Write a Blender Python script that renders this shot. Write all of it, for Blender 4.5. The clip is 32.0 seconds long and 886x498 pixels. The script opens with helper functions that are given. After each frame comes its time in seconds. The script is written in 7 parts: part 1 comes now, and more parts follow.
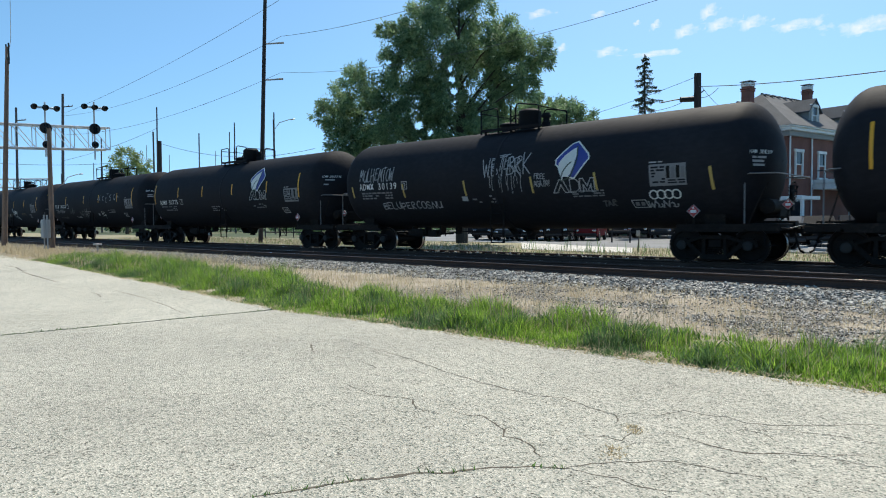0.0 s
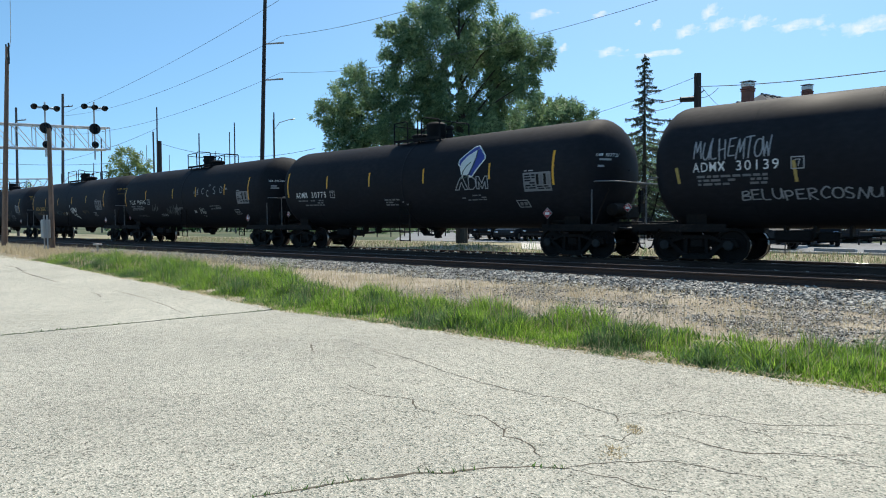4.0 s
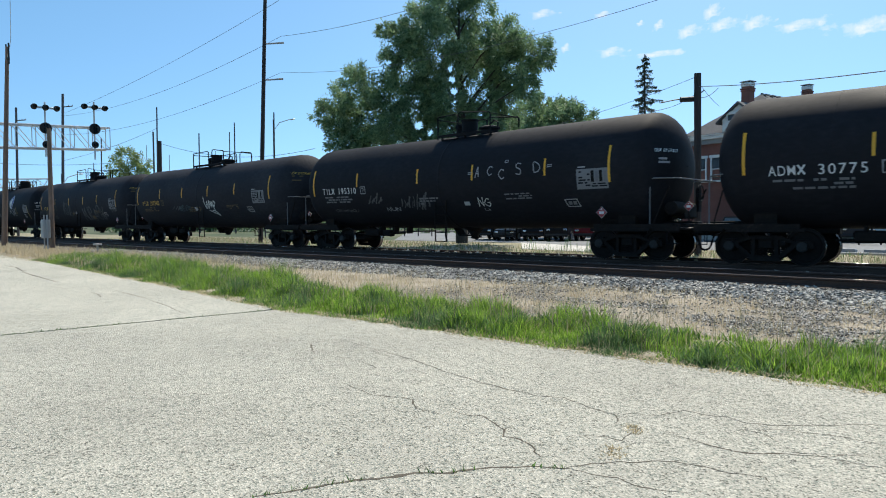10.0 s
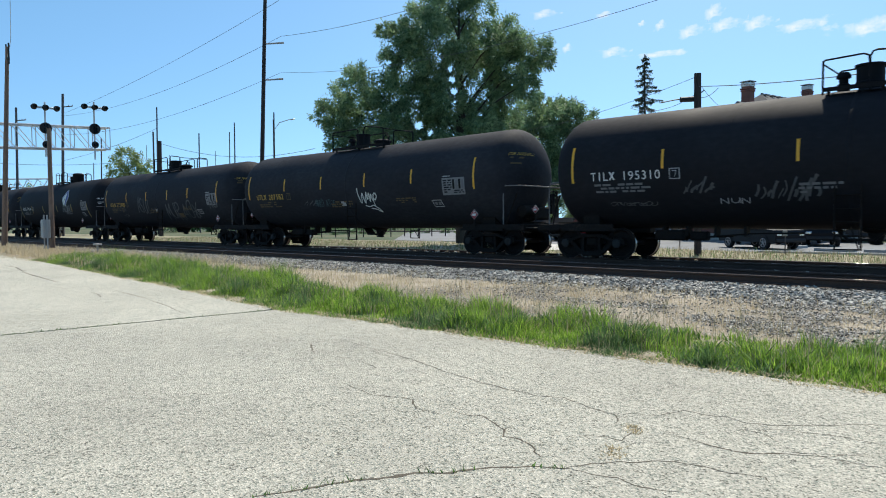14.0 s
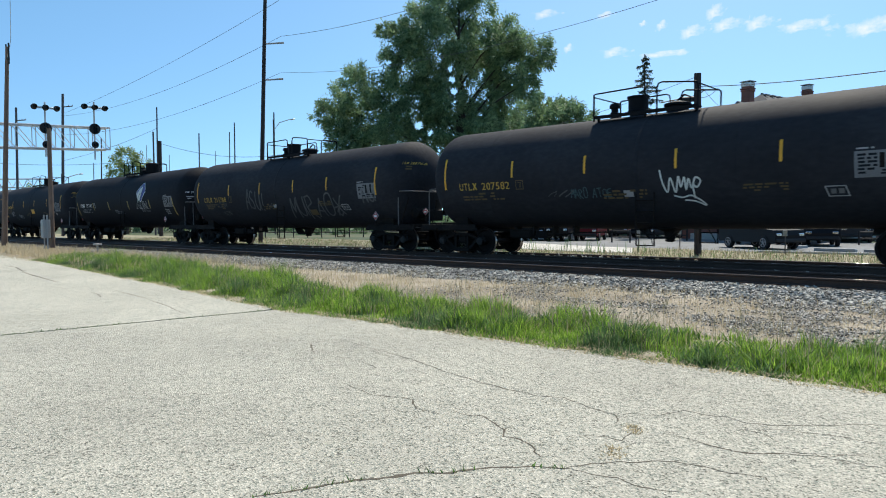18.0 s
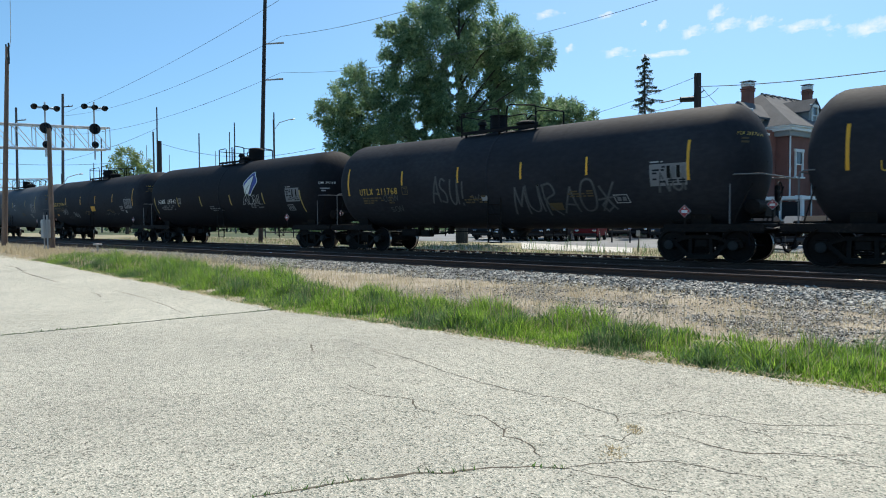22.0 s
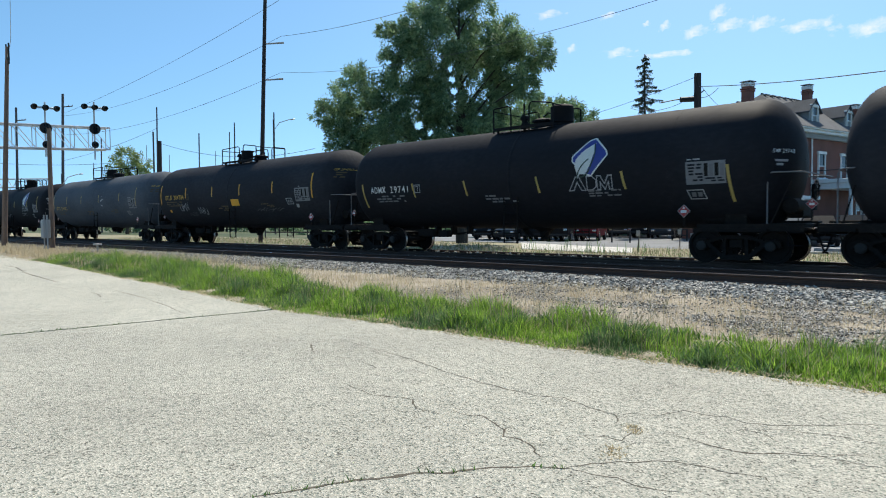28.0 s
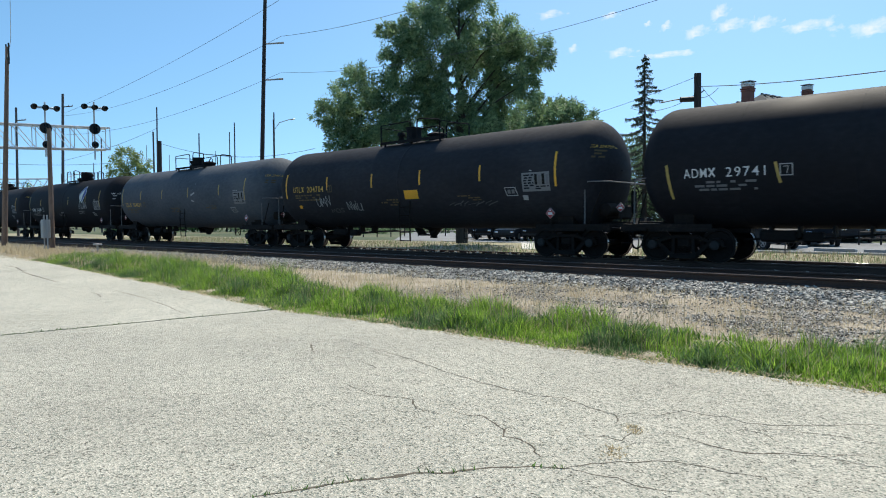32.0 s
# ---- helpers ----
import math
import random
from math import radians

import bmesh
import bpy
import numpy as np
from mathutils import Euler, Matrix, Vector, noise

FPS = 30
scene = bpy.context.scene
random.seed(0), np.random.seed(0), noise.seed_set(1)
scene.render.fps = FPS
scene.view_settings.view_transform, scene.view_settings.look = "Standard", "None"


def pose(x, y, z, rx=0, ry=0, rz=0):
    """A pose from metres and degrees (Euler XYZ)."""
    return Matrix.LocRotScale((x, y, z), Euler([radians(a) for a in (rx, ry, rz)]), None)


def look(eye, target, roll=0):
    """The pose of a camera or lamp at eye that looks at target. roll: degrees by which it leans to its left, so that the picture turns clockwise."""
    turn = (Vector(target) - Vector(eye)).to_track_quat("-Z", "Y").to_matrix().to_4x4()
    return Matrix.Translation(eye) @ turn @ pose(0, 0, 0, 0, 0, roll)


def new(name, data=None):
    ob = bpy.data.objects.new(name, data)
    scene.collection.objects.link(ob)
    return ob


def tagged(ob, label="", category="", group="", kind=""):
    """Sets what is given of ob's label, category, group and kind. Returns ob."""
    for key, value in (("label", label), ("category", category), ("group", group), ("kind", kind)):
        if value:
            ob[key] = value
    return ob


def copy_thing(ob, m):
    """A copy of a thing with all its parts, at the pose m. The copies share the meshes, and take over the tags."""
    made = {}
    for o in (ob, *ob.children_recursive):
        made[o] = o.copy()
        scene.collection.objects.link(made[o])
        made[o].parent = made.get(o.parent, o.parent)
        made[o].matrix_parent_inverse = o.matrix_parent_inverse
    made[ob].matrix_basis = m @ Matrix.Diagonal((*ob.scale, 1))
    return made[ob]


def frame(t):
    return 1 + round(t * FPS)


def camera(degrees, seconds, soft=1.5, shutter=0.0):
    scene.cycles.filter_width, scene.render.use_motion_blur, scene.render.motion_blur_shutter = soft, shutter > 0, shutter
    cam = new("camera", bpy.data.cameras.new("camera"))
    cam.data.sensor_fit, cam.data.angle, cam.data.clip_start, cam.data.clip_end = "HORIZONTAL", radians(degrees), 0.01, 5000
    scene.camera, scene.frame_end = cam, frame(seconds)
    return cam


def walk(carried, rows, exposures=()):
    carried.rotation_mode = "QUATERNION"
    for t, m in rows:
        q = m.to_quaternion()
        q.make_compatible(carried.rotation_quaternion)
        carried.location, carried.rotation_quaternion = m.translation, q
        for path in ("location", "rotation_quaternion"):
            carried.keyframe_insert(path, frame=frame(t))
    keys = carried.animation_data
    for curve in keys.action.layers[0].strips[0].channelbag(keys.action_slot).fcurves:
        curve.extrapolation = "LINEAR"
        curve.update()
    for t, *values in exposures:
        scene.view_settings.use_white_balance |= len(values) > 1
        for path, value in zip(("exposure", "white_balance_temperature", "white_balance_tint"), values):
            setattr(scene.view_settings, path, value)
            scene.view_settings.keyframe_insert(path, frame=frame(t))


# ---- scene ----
cam = camera(66.37, 32.0, soft=1.0, shutter=0.35)
EYE = (0.0, -19.596, 1.175)
VIEW = Matrix.Translation(EYE) @ Matrix.Rotation(radians(42.58), 4, "Z") @ Matrix.Rotation(radians(87.64), 4, "X") @ Matrix.Rotation(radians(-0.41), 4, "Z")
walk(cam, [(0.0, VIEW), (32.0, VIEW)])

# ---- light ----
SUN = Vector((-0.19, 0.56, 0.81)).normalized()
world = bpy.data.worlds.new("sky")
scene.world = world
world.use_nodes = True
wn = world.node_tree.nodes
sky = wn.new("ShaderNodeTexSky")
sky.sky_type, sky.sun_disc = "NISHITA", False
sky.sun_elevation, sky.sun_rotation = math.asin(SUN.z), math.atan2(SUN.x, SUN.y)
sky.air_density, sky.dust_density, sky.ozone_density = 1.0, 1.8, 2.0
sky.altitude = 1900
wn["Background"].inputs["Strength"].default_value = 0.174
rich = wn.new("ShaderNodeHueSaturation")
rich.inputs["Saturation"].default_value, rich.inputs["Hue"].default_value = 1.13, 0.484
way, lifted, unit = wn.new("ShaderNodeTexCoord"), wn.new("ShaderNodeVectorMath"), wn.new("ShaderNodeVectorMath")
lifted.operation, lifted.inputs[1].default_value, unit.operation = "ADD", (0, 0, 0.13), "NORMALIZE"
world.node_tree.links.new(way.outputs["Generated"], lifted.inputs[0])
world.node_tree.links.new(lifted.outputs["Vector"], unit.inputs[0])
world.node_tree.links.new(unit.outputs["Vector"], sky.inputs["Vector"])
world.node_tree.links.new(sky.outputs["Color"], rich.inputs["Color"])
world.node_tree.links.new(rich.outputs["Color"], wn["Background"].inputs["Color"])
sun = new("sun", bpy.data.lights.new("sun", "SUN"))
sun.data.energy, sun.data.angle, sun.data.color = 5.0, radians(0.5), (1.0, 0.935, 0.8)
sun.matrix_world = look(SUN * 50, (0, 0, 0))
scene.view_settings.exposure = 0.15

# ---- mesh and material tools ----
class Shape:
    """Collects vertices and faces of one mesh."""

    def __init__(self):
        self.v, self.f = [], []

    def add(self, verts, faces, m=None):
        k = len(self.v)
        self.v += [tuple(m @ Vector(p)) for p in verts] if m is not None else [tuple(p) for p in verts]
        self.f += [tuple(i + k for i in face) for face in faces]
        return self

    def box(self, c, s, m=None, b=0.0):
        """A box of centre c and size s, with chamfered edges of width b."""
        hx, hy, hz = s[0] / 2, s[1] / 2, s[2] / 2
        if not b:
            vs = [(c[0] + i * hx, c[1] + j * hy, c[2] + k * hz) for i in (-1, 1) for j in (-1, 1) for k in (-1, 1)]
            return self.add(vs, [(0, 1, 3, 2), (4, 6, 7, 5), (0, 4, 5, 1), (2, 3, 7, 6), (0, 2, 6, 4), (1, 5, 7, 3)], m)
        vs, ix = [], {}
        for i in (-1, 1):
            for j in (-1, 1):
                for k in (-1, 1):
                    for a in range(3):
                        h = [hx - b, hy - b, hz - b]
                        h[a] += b
                        ix[i, j, k, a] = len(vs)
                        vs.append((c[0] + i * h[0], c[1] + j * h[1], c[2] + k * h[2]))
        fs = []
        for g in (-1, 1):
            fs.append([ix[g, p, q, 0] for p, q in ((-1, -1), (1, -1), (1, 1), (-1, 1))][::g])
            fs.append([ix[p, g, q, 1] for p, q in ((-1, -1), (-1, 1), (1, 1), (1, -1))][::g])
            fs.append([ix[p, q, g, 2] for p, q in ((-1, -1), (1, -1), (1, 1), (-1, 1))][::g])
        for p in (-1, 1):
            for q in (-1, 1):
                fs.append([ix[p, q, -1, 0], ix[p, q, 1, 0], ix[p, q, 1, 1], ix[p, q, -1, 1]][:: p * q])
                fs.append([ix[p, -1, q, 0], ix[p, -1, q, 2], ix[p, 1, q, 2], ix[p, 1, q, 0]][:: p * q])
                fs.append([ix[-1, p, q, 1], ix[1, p, q, 1], ix[1, p, q, 2], ix[-1, p, q, 2]][:: p * q])
                for r in (-1, 1):
                    fs.append([ix[p, q, r, 0], ix[p, q, r, 1], ix[p, q, r, 2]][:: p * q * r])
        return self.add(vs, fs, m)

    def tube(self, pts, r, n=8, cap=True, r2=None):
        """A round bar through the points; r to r2 along it."""
        pts = [Vector(p) for p in pts]
        rings, side = [], None
        for i, p in enumerate(pts):
            d = (pts[min(i + 1, len(pts) - 1)] - pts[max(i - 1, 0)]).normalized()
            if side is None:
                side = d.orthogonal().normalized()
            side = (side - d * side.dot(d)).normalized()
            up = d.cross(side)
            q = r if r2 is None else r + (r2 - r) * i / (len(pts) - 1)
            rings.append([p + (side * math.cos(a) + up * math.sin(a)) * q for a in (2 * math.pi * j / n for j in range(n))])
        vs = [v for ring in rings for v in ring]
        fs = [(i * n + j, i * n + (j + 1) % n, (i + 1) * n + (j + 1) % n, (i + 1) * n + j) for i in range(len(pts) - 1) for j in range(n)]
        if cap:
            fs += [tuple(range(n))[::-1], tuple(range(len(vs) - n, len(vs)))]
        return self.add(vs, fs)

    def lathe(self, prof, m=None, n=24):
        """Turns (radius, height) pairs about z."""
        vs, fs = [], []
        for r, h in prof:
            vs += [(r * math.cos(2 * math.pi * j / n), r * math.sin(2 * math.pi * j / n), h) for j in range(n)]
        for i in range(len(prof) - 1):
            fs += [(i * n + j, i * n + (j + 1) % n, (i + 1) * n + (j + 1) % n, (i + 1) * n + j) for j in range(n)]
        fs += [tuple(range(n))[::-1], tuple(range(len(vs) - n, len(vs)))]
        return self.add(vs, fs, m)

    def prism(self, poly, y0, y1, m=None, axis="y"):
        """A flat polygon given in x and z, drawn out from y0 to y1."""
        n = len(poly)
        vs = [(x, y, z) for y in (y0, y1) for x, z in poly]
        if axis == "x":
            vs = [(y, x, z) for x, y, z in vs]
        fs = [tuple(range(n)), tuple(range(2 * n - 1, n - 1, -1))] + [(i, i + n, (i + 1) % n + n, (i + 1) % n) for i in range(n)]
        return self.add(vs, fs, m)

    def mesh(self, name, mat, smooth=35):
        me = bpy.data.meshes.new(name)
        me.from_pydata(self.v, [], self.f)
        bm = bmesh.new()
        bm.from_mesh(me)
        if len(bm.faces) < 20000:
            bmesh.ops.recalc_face_normals(bm, faces=bm.faces)
        bm.to_mesh(me)
        bm.free()
        if smooth:
            me.polygons.foreach_set("use_smooth", [True] * len(me.polygons))
            me.set_sharp_from_angle(angle=radians(smooth))
        for q in mat if isinstance(mat, (list, tuple)) else (mat,):
            me.materials.append(q)
        return me


def part(name, shape, mat, parent=None, label="", m=None, smooth=35):
    """Links a shape as one mesh object, under a thing or a part where one is given."""
    me = shape.mesh(name, mat, smooth) if isinstance(shape, Shape) else shape
    ob = new(name, me)
    ob.parent = parent
    if m is not None:
        ob.matrix_basis = m
    return tagged(ob, label)


def thing(name, m, label, category, group="", kind=""):
    ob = new(name)
    ob.matrix_basis = m
    ob.empty_display_size = 0.2
    return tagged(ob, label, category, group, kind)


def material(name, rough=0.7, metal=0.0):
    mat = bpy.data.materials.new(name)
    mat.use_nodes = True
    b = mat.node_tree.nodes["Principled BSDF"]
    b.inputs["Roughness"].default_value, b.inputs["Metallic"].default_value = rough, metal
    return mat, mat.node_tree.nodes, mat.node_tree.links, b


def grainy(name, stops, scale, fine, rough=0.7, metal=0.0, bump=0.3, stretch=(1, 1, 1), mix=0.5, rough_to=None, depth=0.01, vary=0.0):
    """A surface of several tones: a broad noise and a fine one pick the colour from the stops; the fine one also gives relief."""
    mat, n, l, b = material(name, rough, metal)
    co, mp = n.new("ShaderNodeTexCoord"), n.new("ShaderNodeMapping")
    mp.inputs["Scale"].default_value = stretch
    l.new(co.outputs["Object"], mp.inputs["Vector"])
    broad, small = n.new("ShaderNodeTexNoise"), n.new("ShaderNodeTexNoise")
    for q, s, d in ((broad, scale, 3.0), (small, fine, 5.0)):
        q.inputs["Scale"].default_value, q.inputs["Detail"].default_value = s, d
        l.new(mp.outputs["Vector"], q.inputs["Vector"])
    mx, ramp = n.new("ShaderNodeMix"), n.new("ShaderNodeValToRGB")
    mx.inputs["Factor"].default_value = mix
    l.new(broad.outputs["Fac"], mx.inputs["A"])
    l.new(small.outputs["Fac"], mx.inputs["B"])
    l.new(mx.outputs["Result"], ramp.inputs["Fac"])
    e = ramp.color_ramp.elements
    while len(e) < len(stops):
        e.new(0.5)
    for q, (p, c) in zip(e, stops):
        q.position, q.color = p, (*c, 1)
    out = ramp.outputs["Color"]
    if vary:
        info, hsv, mr = n.new("ShaderNodeObjectInfo"), n.new("ShaderNodeHueSaturation"), n.new("ShaderNodeMapRange")
        mr.inputs["To Min"].default_value, mr.inputs["To Max"].default_value = 1 - vary, 1 + vary
        l.new(info.outputs["Random"], mr.inputs["Value"])
        l.new(mr.outputs["Result"], hsv.inputs["Value"])
        l.new(out, hsv.inputs["Color"])
        out = hsv.outputs["Color"]
    l.new(out, b.inputs["Base Color"])
    if rough_to is not None:
        mr = n.new("ShaderNodeMapRange")
        mr.inputs["From Min"].default_value, mr.inputs["From Max"].default_value = 0.3, 0.7
        mr.inputs["To Min"].default_value, mr.inputs["To Max"].default_value = rough, rough_to
        l.new(broad.outputs["Fac"], mr.inputs["Value"])
        l.new(mr.outputs["Result"], b.inputs["Roughness"])
    if bump:
        bp = n.new("ShaderNodeBump")
        bp.inputs["Strength"].default_value, bp.inputs["Distance"].default_value = bump, depth
        l.new(small.outputs["Fac"], bp.inputs["Height"])
        l.new(bp.outputs["Normal"], b.inputs["Normal"])
    return mat


def leafy(name, dark, light, scale=0.4, rough=0.55, through_=None, spread=0.3):
    """Leaves and blades: each piece takes its own tone, and light passes through."""
    mat, n, l, b = material(name, rough)
    geo, ramp, noise_, co, mx = n.new("ShaderNodeNewGeometry"), n.new("ShaderNodeValToRGB"), n.new("ShaderNodeTexNoise"), n.new("ShaderNodeTexCoord"), n.new("ShaderNodeMix")
    noise_.inputs["Scale"].default_value = scale
    l.new(co.outputs["Object"], noise_.inputs["Vector"])
    l.new(geo.outputs["Random Per Island"], mx.inputs["A"])
    l.new(noise_.outputs["Fac"], mx.inputs["B"])
    l.new(mx.outputs["Result"], ramp.inputs["Fac"])
    e = ramp.color_ramp.elements
    e[0].position, e[0].color, e[1].position, e[1].color = 0.5 - spread, (*dark, 1), 0.5 + spread, (*light, 1)
    l.new(ramp.outputs["Color"], b.inputs["Base Color"])
    tr, add = n.new("ShaderNodeBsdfTranslucent"), n.new("ShaderNodeMixShader")
    l.new(ramp.outputs["Color"], tr.inputs["Color"])
    add.inputs["Fac"].default_value = through_ if through_ is not None else 0.5 if rough < 0.7 else 0.25
    l.new(b.outputs["BSDF"], add.inputs[1])
    l.new(tr.outputs["BSDF"], add.inputs[2])
    l.new(add.outputs["Shader"], n["Material Output"].inputs["Surface"])
    return mat


def plain(name, c, rough=0.6, metal=0.0, d=0.12):
    """A plain paint with slight unevenness and wear."""
    return grainy(name, [(0.3, tuple(x * (1 - d) for x in c)), (0.7, tuple(min(1, x * (1 + d)) for x in c))], 1.7, 23.0, rough, metal, 0.08, depth=0.002)


# ground
def aggregate(name, tone=1.0):
    """Exposed aggregate: small stones of many tones in a paler binder, with broad stains."""
    mat, n, l, b = material(name, 0.85)
    b.inputs["Specular IOR Level"].default_value = 0.2
    co, ramp = n.new("ShaderNodeTexCoord"), n.new("ShaderNodeValToRGB")
    cells = []
    for scale in (84.0, 34.0):
        vor, sep = n.new("ShaderNodeTexVoronoi"), n.new("ShaderNodeSeparateColor")
        vor.inputs["Scale"].default_value = scale
        l.new(co.outputs["Object"], vor.inputs["Vector"])
        l.new(vor.outputs["Color"], sep.inputs["Color"])
        cells.append((vor, sep))
    grit, big, mid = (n.new("ShaderNodeTexNoise") for _ in range(3))
    for q, sc, d in ((grit, 30.0, 5.0), (big, 0.45, 5.0), (mid, 3.2, 5.0)):
        q.inputs["Scale"].default_value, q.inputs["Detail"].default_value = sc, d
        l.new(co.outputs["Object"], q.inputs["Vector"])
    m1, m2 = n.new("ShaderNodeMix"), n.new("ShaderNodeMix")
    m1.inputs["Factor"].default_value, m2.inputs["Factor"].default_value = 0.16, 0.3
    l.new(cells[0][1].outputs["Red"], m1.inputs["A"])
    l.new(cells[1][1].outputs["Red"], m1.inputs["B"])
    l.new(m1.outputs["Result"], m2.inputs["A"])
    l.new(grit.outputs["Fac"], m2.inputs["B"])
    l.new(m2.outputs["Result"], ramp.inputs["Fac"])
    e = ramp.color_ramp.elements
    e.new(0.5), e.new(0.6), e.new(0.7)
    for q, (p, c) in zip(e, ((0.2, (0.12, 0.112, 0.092)), (0.31, (0.25, 0.275, 0.23)), (0.42, (0.41, 0.39, 0.328)), (0.62, (0.46, 0.437, 0.368)), (0.82, (0.64, 0.608, 0.516)))):
        q.position, q.color = p, (*(tone * w for w in c), 1)
    out = ramp.outputs["Color"]
    for q, lo, hi in ((big, 0.9, 1.06), (mid, 0.94, 1.05)):
        stain, hsv = n.new("ShaderNodeMapRange"), n.new("ShaderNodeHueSaturation")
        stain.inputs["From Min"].default_value, stain.inputs["From Max"].default_value = 0.32, 0.68
        stain.inputs["To Min"].default_value, stain.inputs["To Max"].default_value = lo, hi
        l.new(q.outputs["Fac"], stain.inputs["Value"])
        l.new(out, hsv.inputs["Color"])
        l.new(stain.outputs["Result"], hsv.inputs["Value"])
        out = hsv.outputs["Color"]
    l.new(out, b.inputs["Base Color"])
    bp = n.new("ShaderNodeBump")
    bp.inputs["Strength"].default_value, bp.inputs["Distance"].default_value = 0.8, 0.009
    l.new(cells[0][0].outputs["Distance"], bp.inputs["Height"])
    bp2 = n.new("ShaderNodeBump")
    bp2.inputs["Strength"].default_value, bp2.inputs["Distance"].default_value = 0.3, 0.008
    l.new(grit.outputs["Fac"], bp2.inputs["Height"])
    l.new(bp.outputs["Normal"], bp2.inputs["Normal"])
    l.new(bp2.outputs["Normal"], b.inputs["Normal"])
    return mat


CONCRETE = aggregate("exposed_aggregate_pavement", 0.97)
PALECONCRETE = aggregate("paler_exposed_aggregate_pavement", 1.1)
CRACK = grainy("dirt_in_crack", [(0.3, (0.05, 0.042, 0.03)), (0.7, (0.13, 0.11, 0.08))], 3, 40, 0.95)
SOIL = grainy("dry_soil_and_thatch", [(0.36, (0.12, 0.103, 0.08)), (0.48, (0.33, 0.285, 0.215)), (0.64, (0.5, 0.43, 0.325))], 0.9, 42.0, 0.95, bump=1.0, depth=0.03, mix=0.6)
FIELD = grainy("mown_lawn_and_dry_grass", [(0.35, (0.032, 0.05, 0.017)), (0.5, (0.055, 0.078, 0.028)), (0.64, (0.14, 0.125, 0.07))], 0.05, 4.0, 0.95, bump=0.8, depth=0.04, mix=0.4)
BALLAST = grainy("crushed_stone_bed", [(0.35, (0.04, 0.039, 0.039)), (0.5, (0.13, 0.127, 0.125)), (0.65, (0.3, 0.29, 0.28))], 2.0, 20.0, 0.9, bump=1.0, depth=0.05, mix=0.75)
STONE = leafy("ballast_stone", (0.06, 0.056, 0.05), (0.56, 0.53, 0.465), 3.5, 0.9, 0.0, 0.17)
TRACKBED = grainy("oily_track_bed", [(0.35, (0.03, 0.02, 0.016)), (0.65, (0.085, 0.058, 0.046))], 2.0, 24.0, 0.9, bump=1.0, depth=0.04)
ROADTOP = grainy("worn_grey_asphalt", [(0.35, (0.14, 0.145, 0.15)), (0.65, (0.23, 0.235, 0.24))], 0.3, 20.0, 0.9, bump=0.3)
FARVERGE = grainy("sunlit_dry_grass", [(0.3, (0.15, 0.14, 0.075)), (0.5, (0.26, 0.235, 0.145)), (0.7, (0.38, 0.335, 0.225))], 0.4, 9.0, 0.95, bump=0.8, depth=0.04)
KERB = grainy("pale_concrete", [(0.35, (0.42, 0.4, 0.36)), (0.65, (0.6, 0.57, 0.52))], 0.7, 18.0, 0.85)
GRASS = leafy("green_grass_blade", (0.04, 0.11, 0.013), (0.44, 0.66, 0.1), 2.6)
DARKGRASS = leafy("bluish_green_blade", (0.035, 0.085, 0.03), (0.2, 0.32, 0.12), 1.3)
FARSTRAW = leafy("dull_dry_grass_blade", (0.17, 0.15, 0.09), (0.42, 0.37, 0.25), 0.7, 0.69)
STRAW = leafy("dry_grass_blade", (0.38, 0.31, 0.195), (0.68, 0.58, 0.39), 0.7, 0.69)
WEED = leafy("weed_stalk", (0.2, 0.19, 0.11), (0.46, 0.41, 0.27), 0.7, 0.8)
WEEDLEAF = leafy("weed_leaf", (0.05, 0.11, 0.03), (0.18, 0.29, 0.09), 0.9)
# railway
RAIL_RUST = grainy("rusty_rail_side", [(0.3, (0.036, 0.021, 0.0155)), (0.7, (0.09, 0.052, 0.037))], 1.0, 30.0, 0.85, 0.0)
RAIL_TOP = plain("polished_rail_head", (0.16, 0.14, 0.13), 0.035, 1.0)
TIE = grainy("creosoted_tie", [(0.3, (0.035, 0.026, 0.02)), (0.7, (0.13, 0.1, 0.075))], 2.0, 12.0, 0.9, stretch=(6, 0.6, 1), bump=0.6)
BLACK = grainy("black_tank_paint", [(0.3, (0.0134, 0.0134, 0.016)), (0.5, (0.0186, 0.0188, 0.0222)), (0.72, (0.0295, 0.03, 0.034))], 0.55, 9.0, 0.6, bump=0.05, rough_to=0.78, mix=0.35, stretch=(0.5, 1, 1), depth=0.004)
DUSTY = grainy("dusty_black_tank_paint", [(0.3, (0.0206, 0.0209, 0.0246)), (0.5, (0.031, 0.0315, 0.0366)), (0.72, (0.0505, 0.051, 0.056))], 0.55, 9.0, 0.68, bump=0.05, rough_to=0.78, mix=0.35, stretch=(0.5, 1, 1), depth=0.004)
GREYTANK = grainy("weathered_slate_tank_paint", [(0.3, (0.06, 0.068, 0.08)), (0.5, (0.095, 0.105, 0.12)), (0.72, (0.14, 0.145, 0.15))], 0.55, 9.0, 0.68, bump=0.05, rough_to=0.78, mix=0.35, stretch=(0.5, 1, 1), depth=0.004)
IRON = grainy("black_running_gear", [(0.3, (0.01, 0.0085, 0.008)), (0.6, (0.021, 0.017, 0.015)), (0.75, (0.055, 0.042, 0.035))], 1.5, 14.0, 0.6, 0.0, bump=0.2, rough_to=0.8)
# end handrails, a lighter grey than the black fittings
HANDRAIL = plain("grey_handrail", (0.16, 0.16, 0.165), 0.5)
CAPBLACK = plain("matt_black_fitting", (0.012, 0.012, 0.0135), 0.7)
WHEELTREAD = plain("polished_wheel_tread", (0.42, 0.4, 0.38), 0.3, 1.0)
STEELROD = plain("worn_bare_steel", (0.34, 0.32, 0.3), 0.35, 0.9)
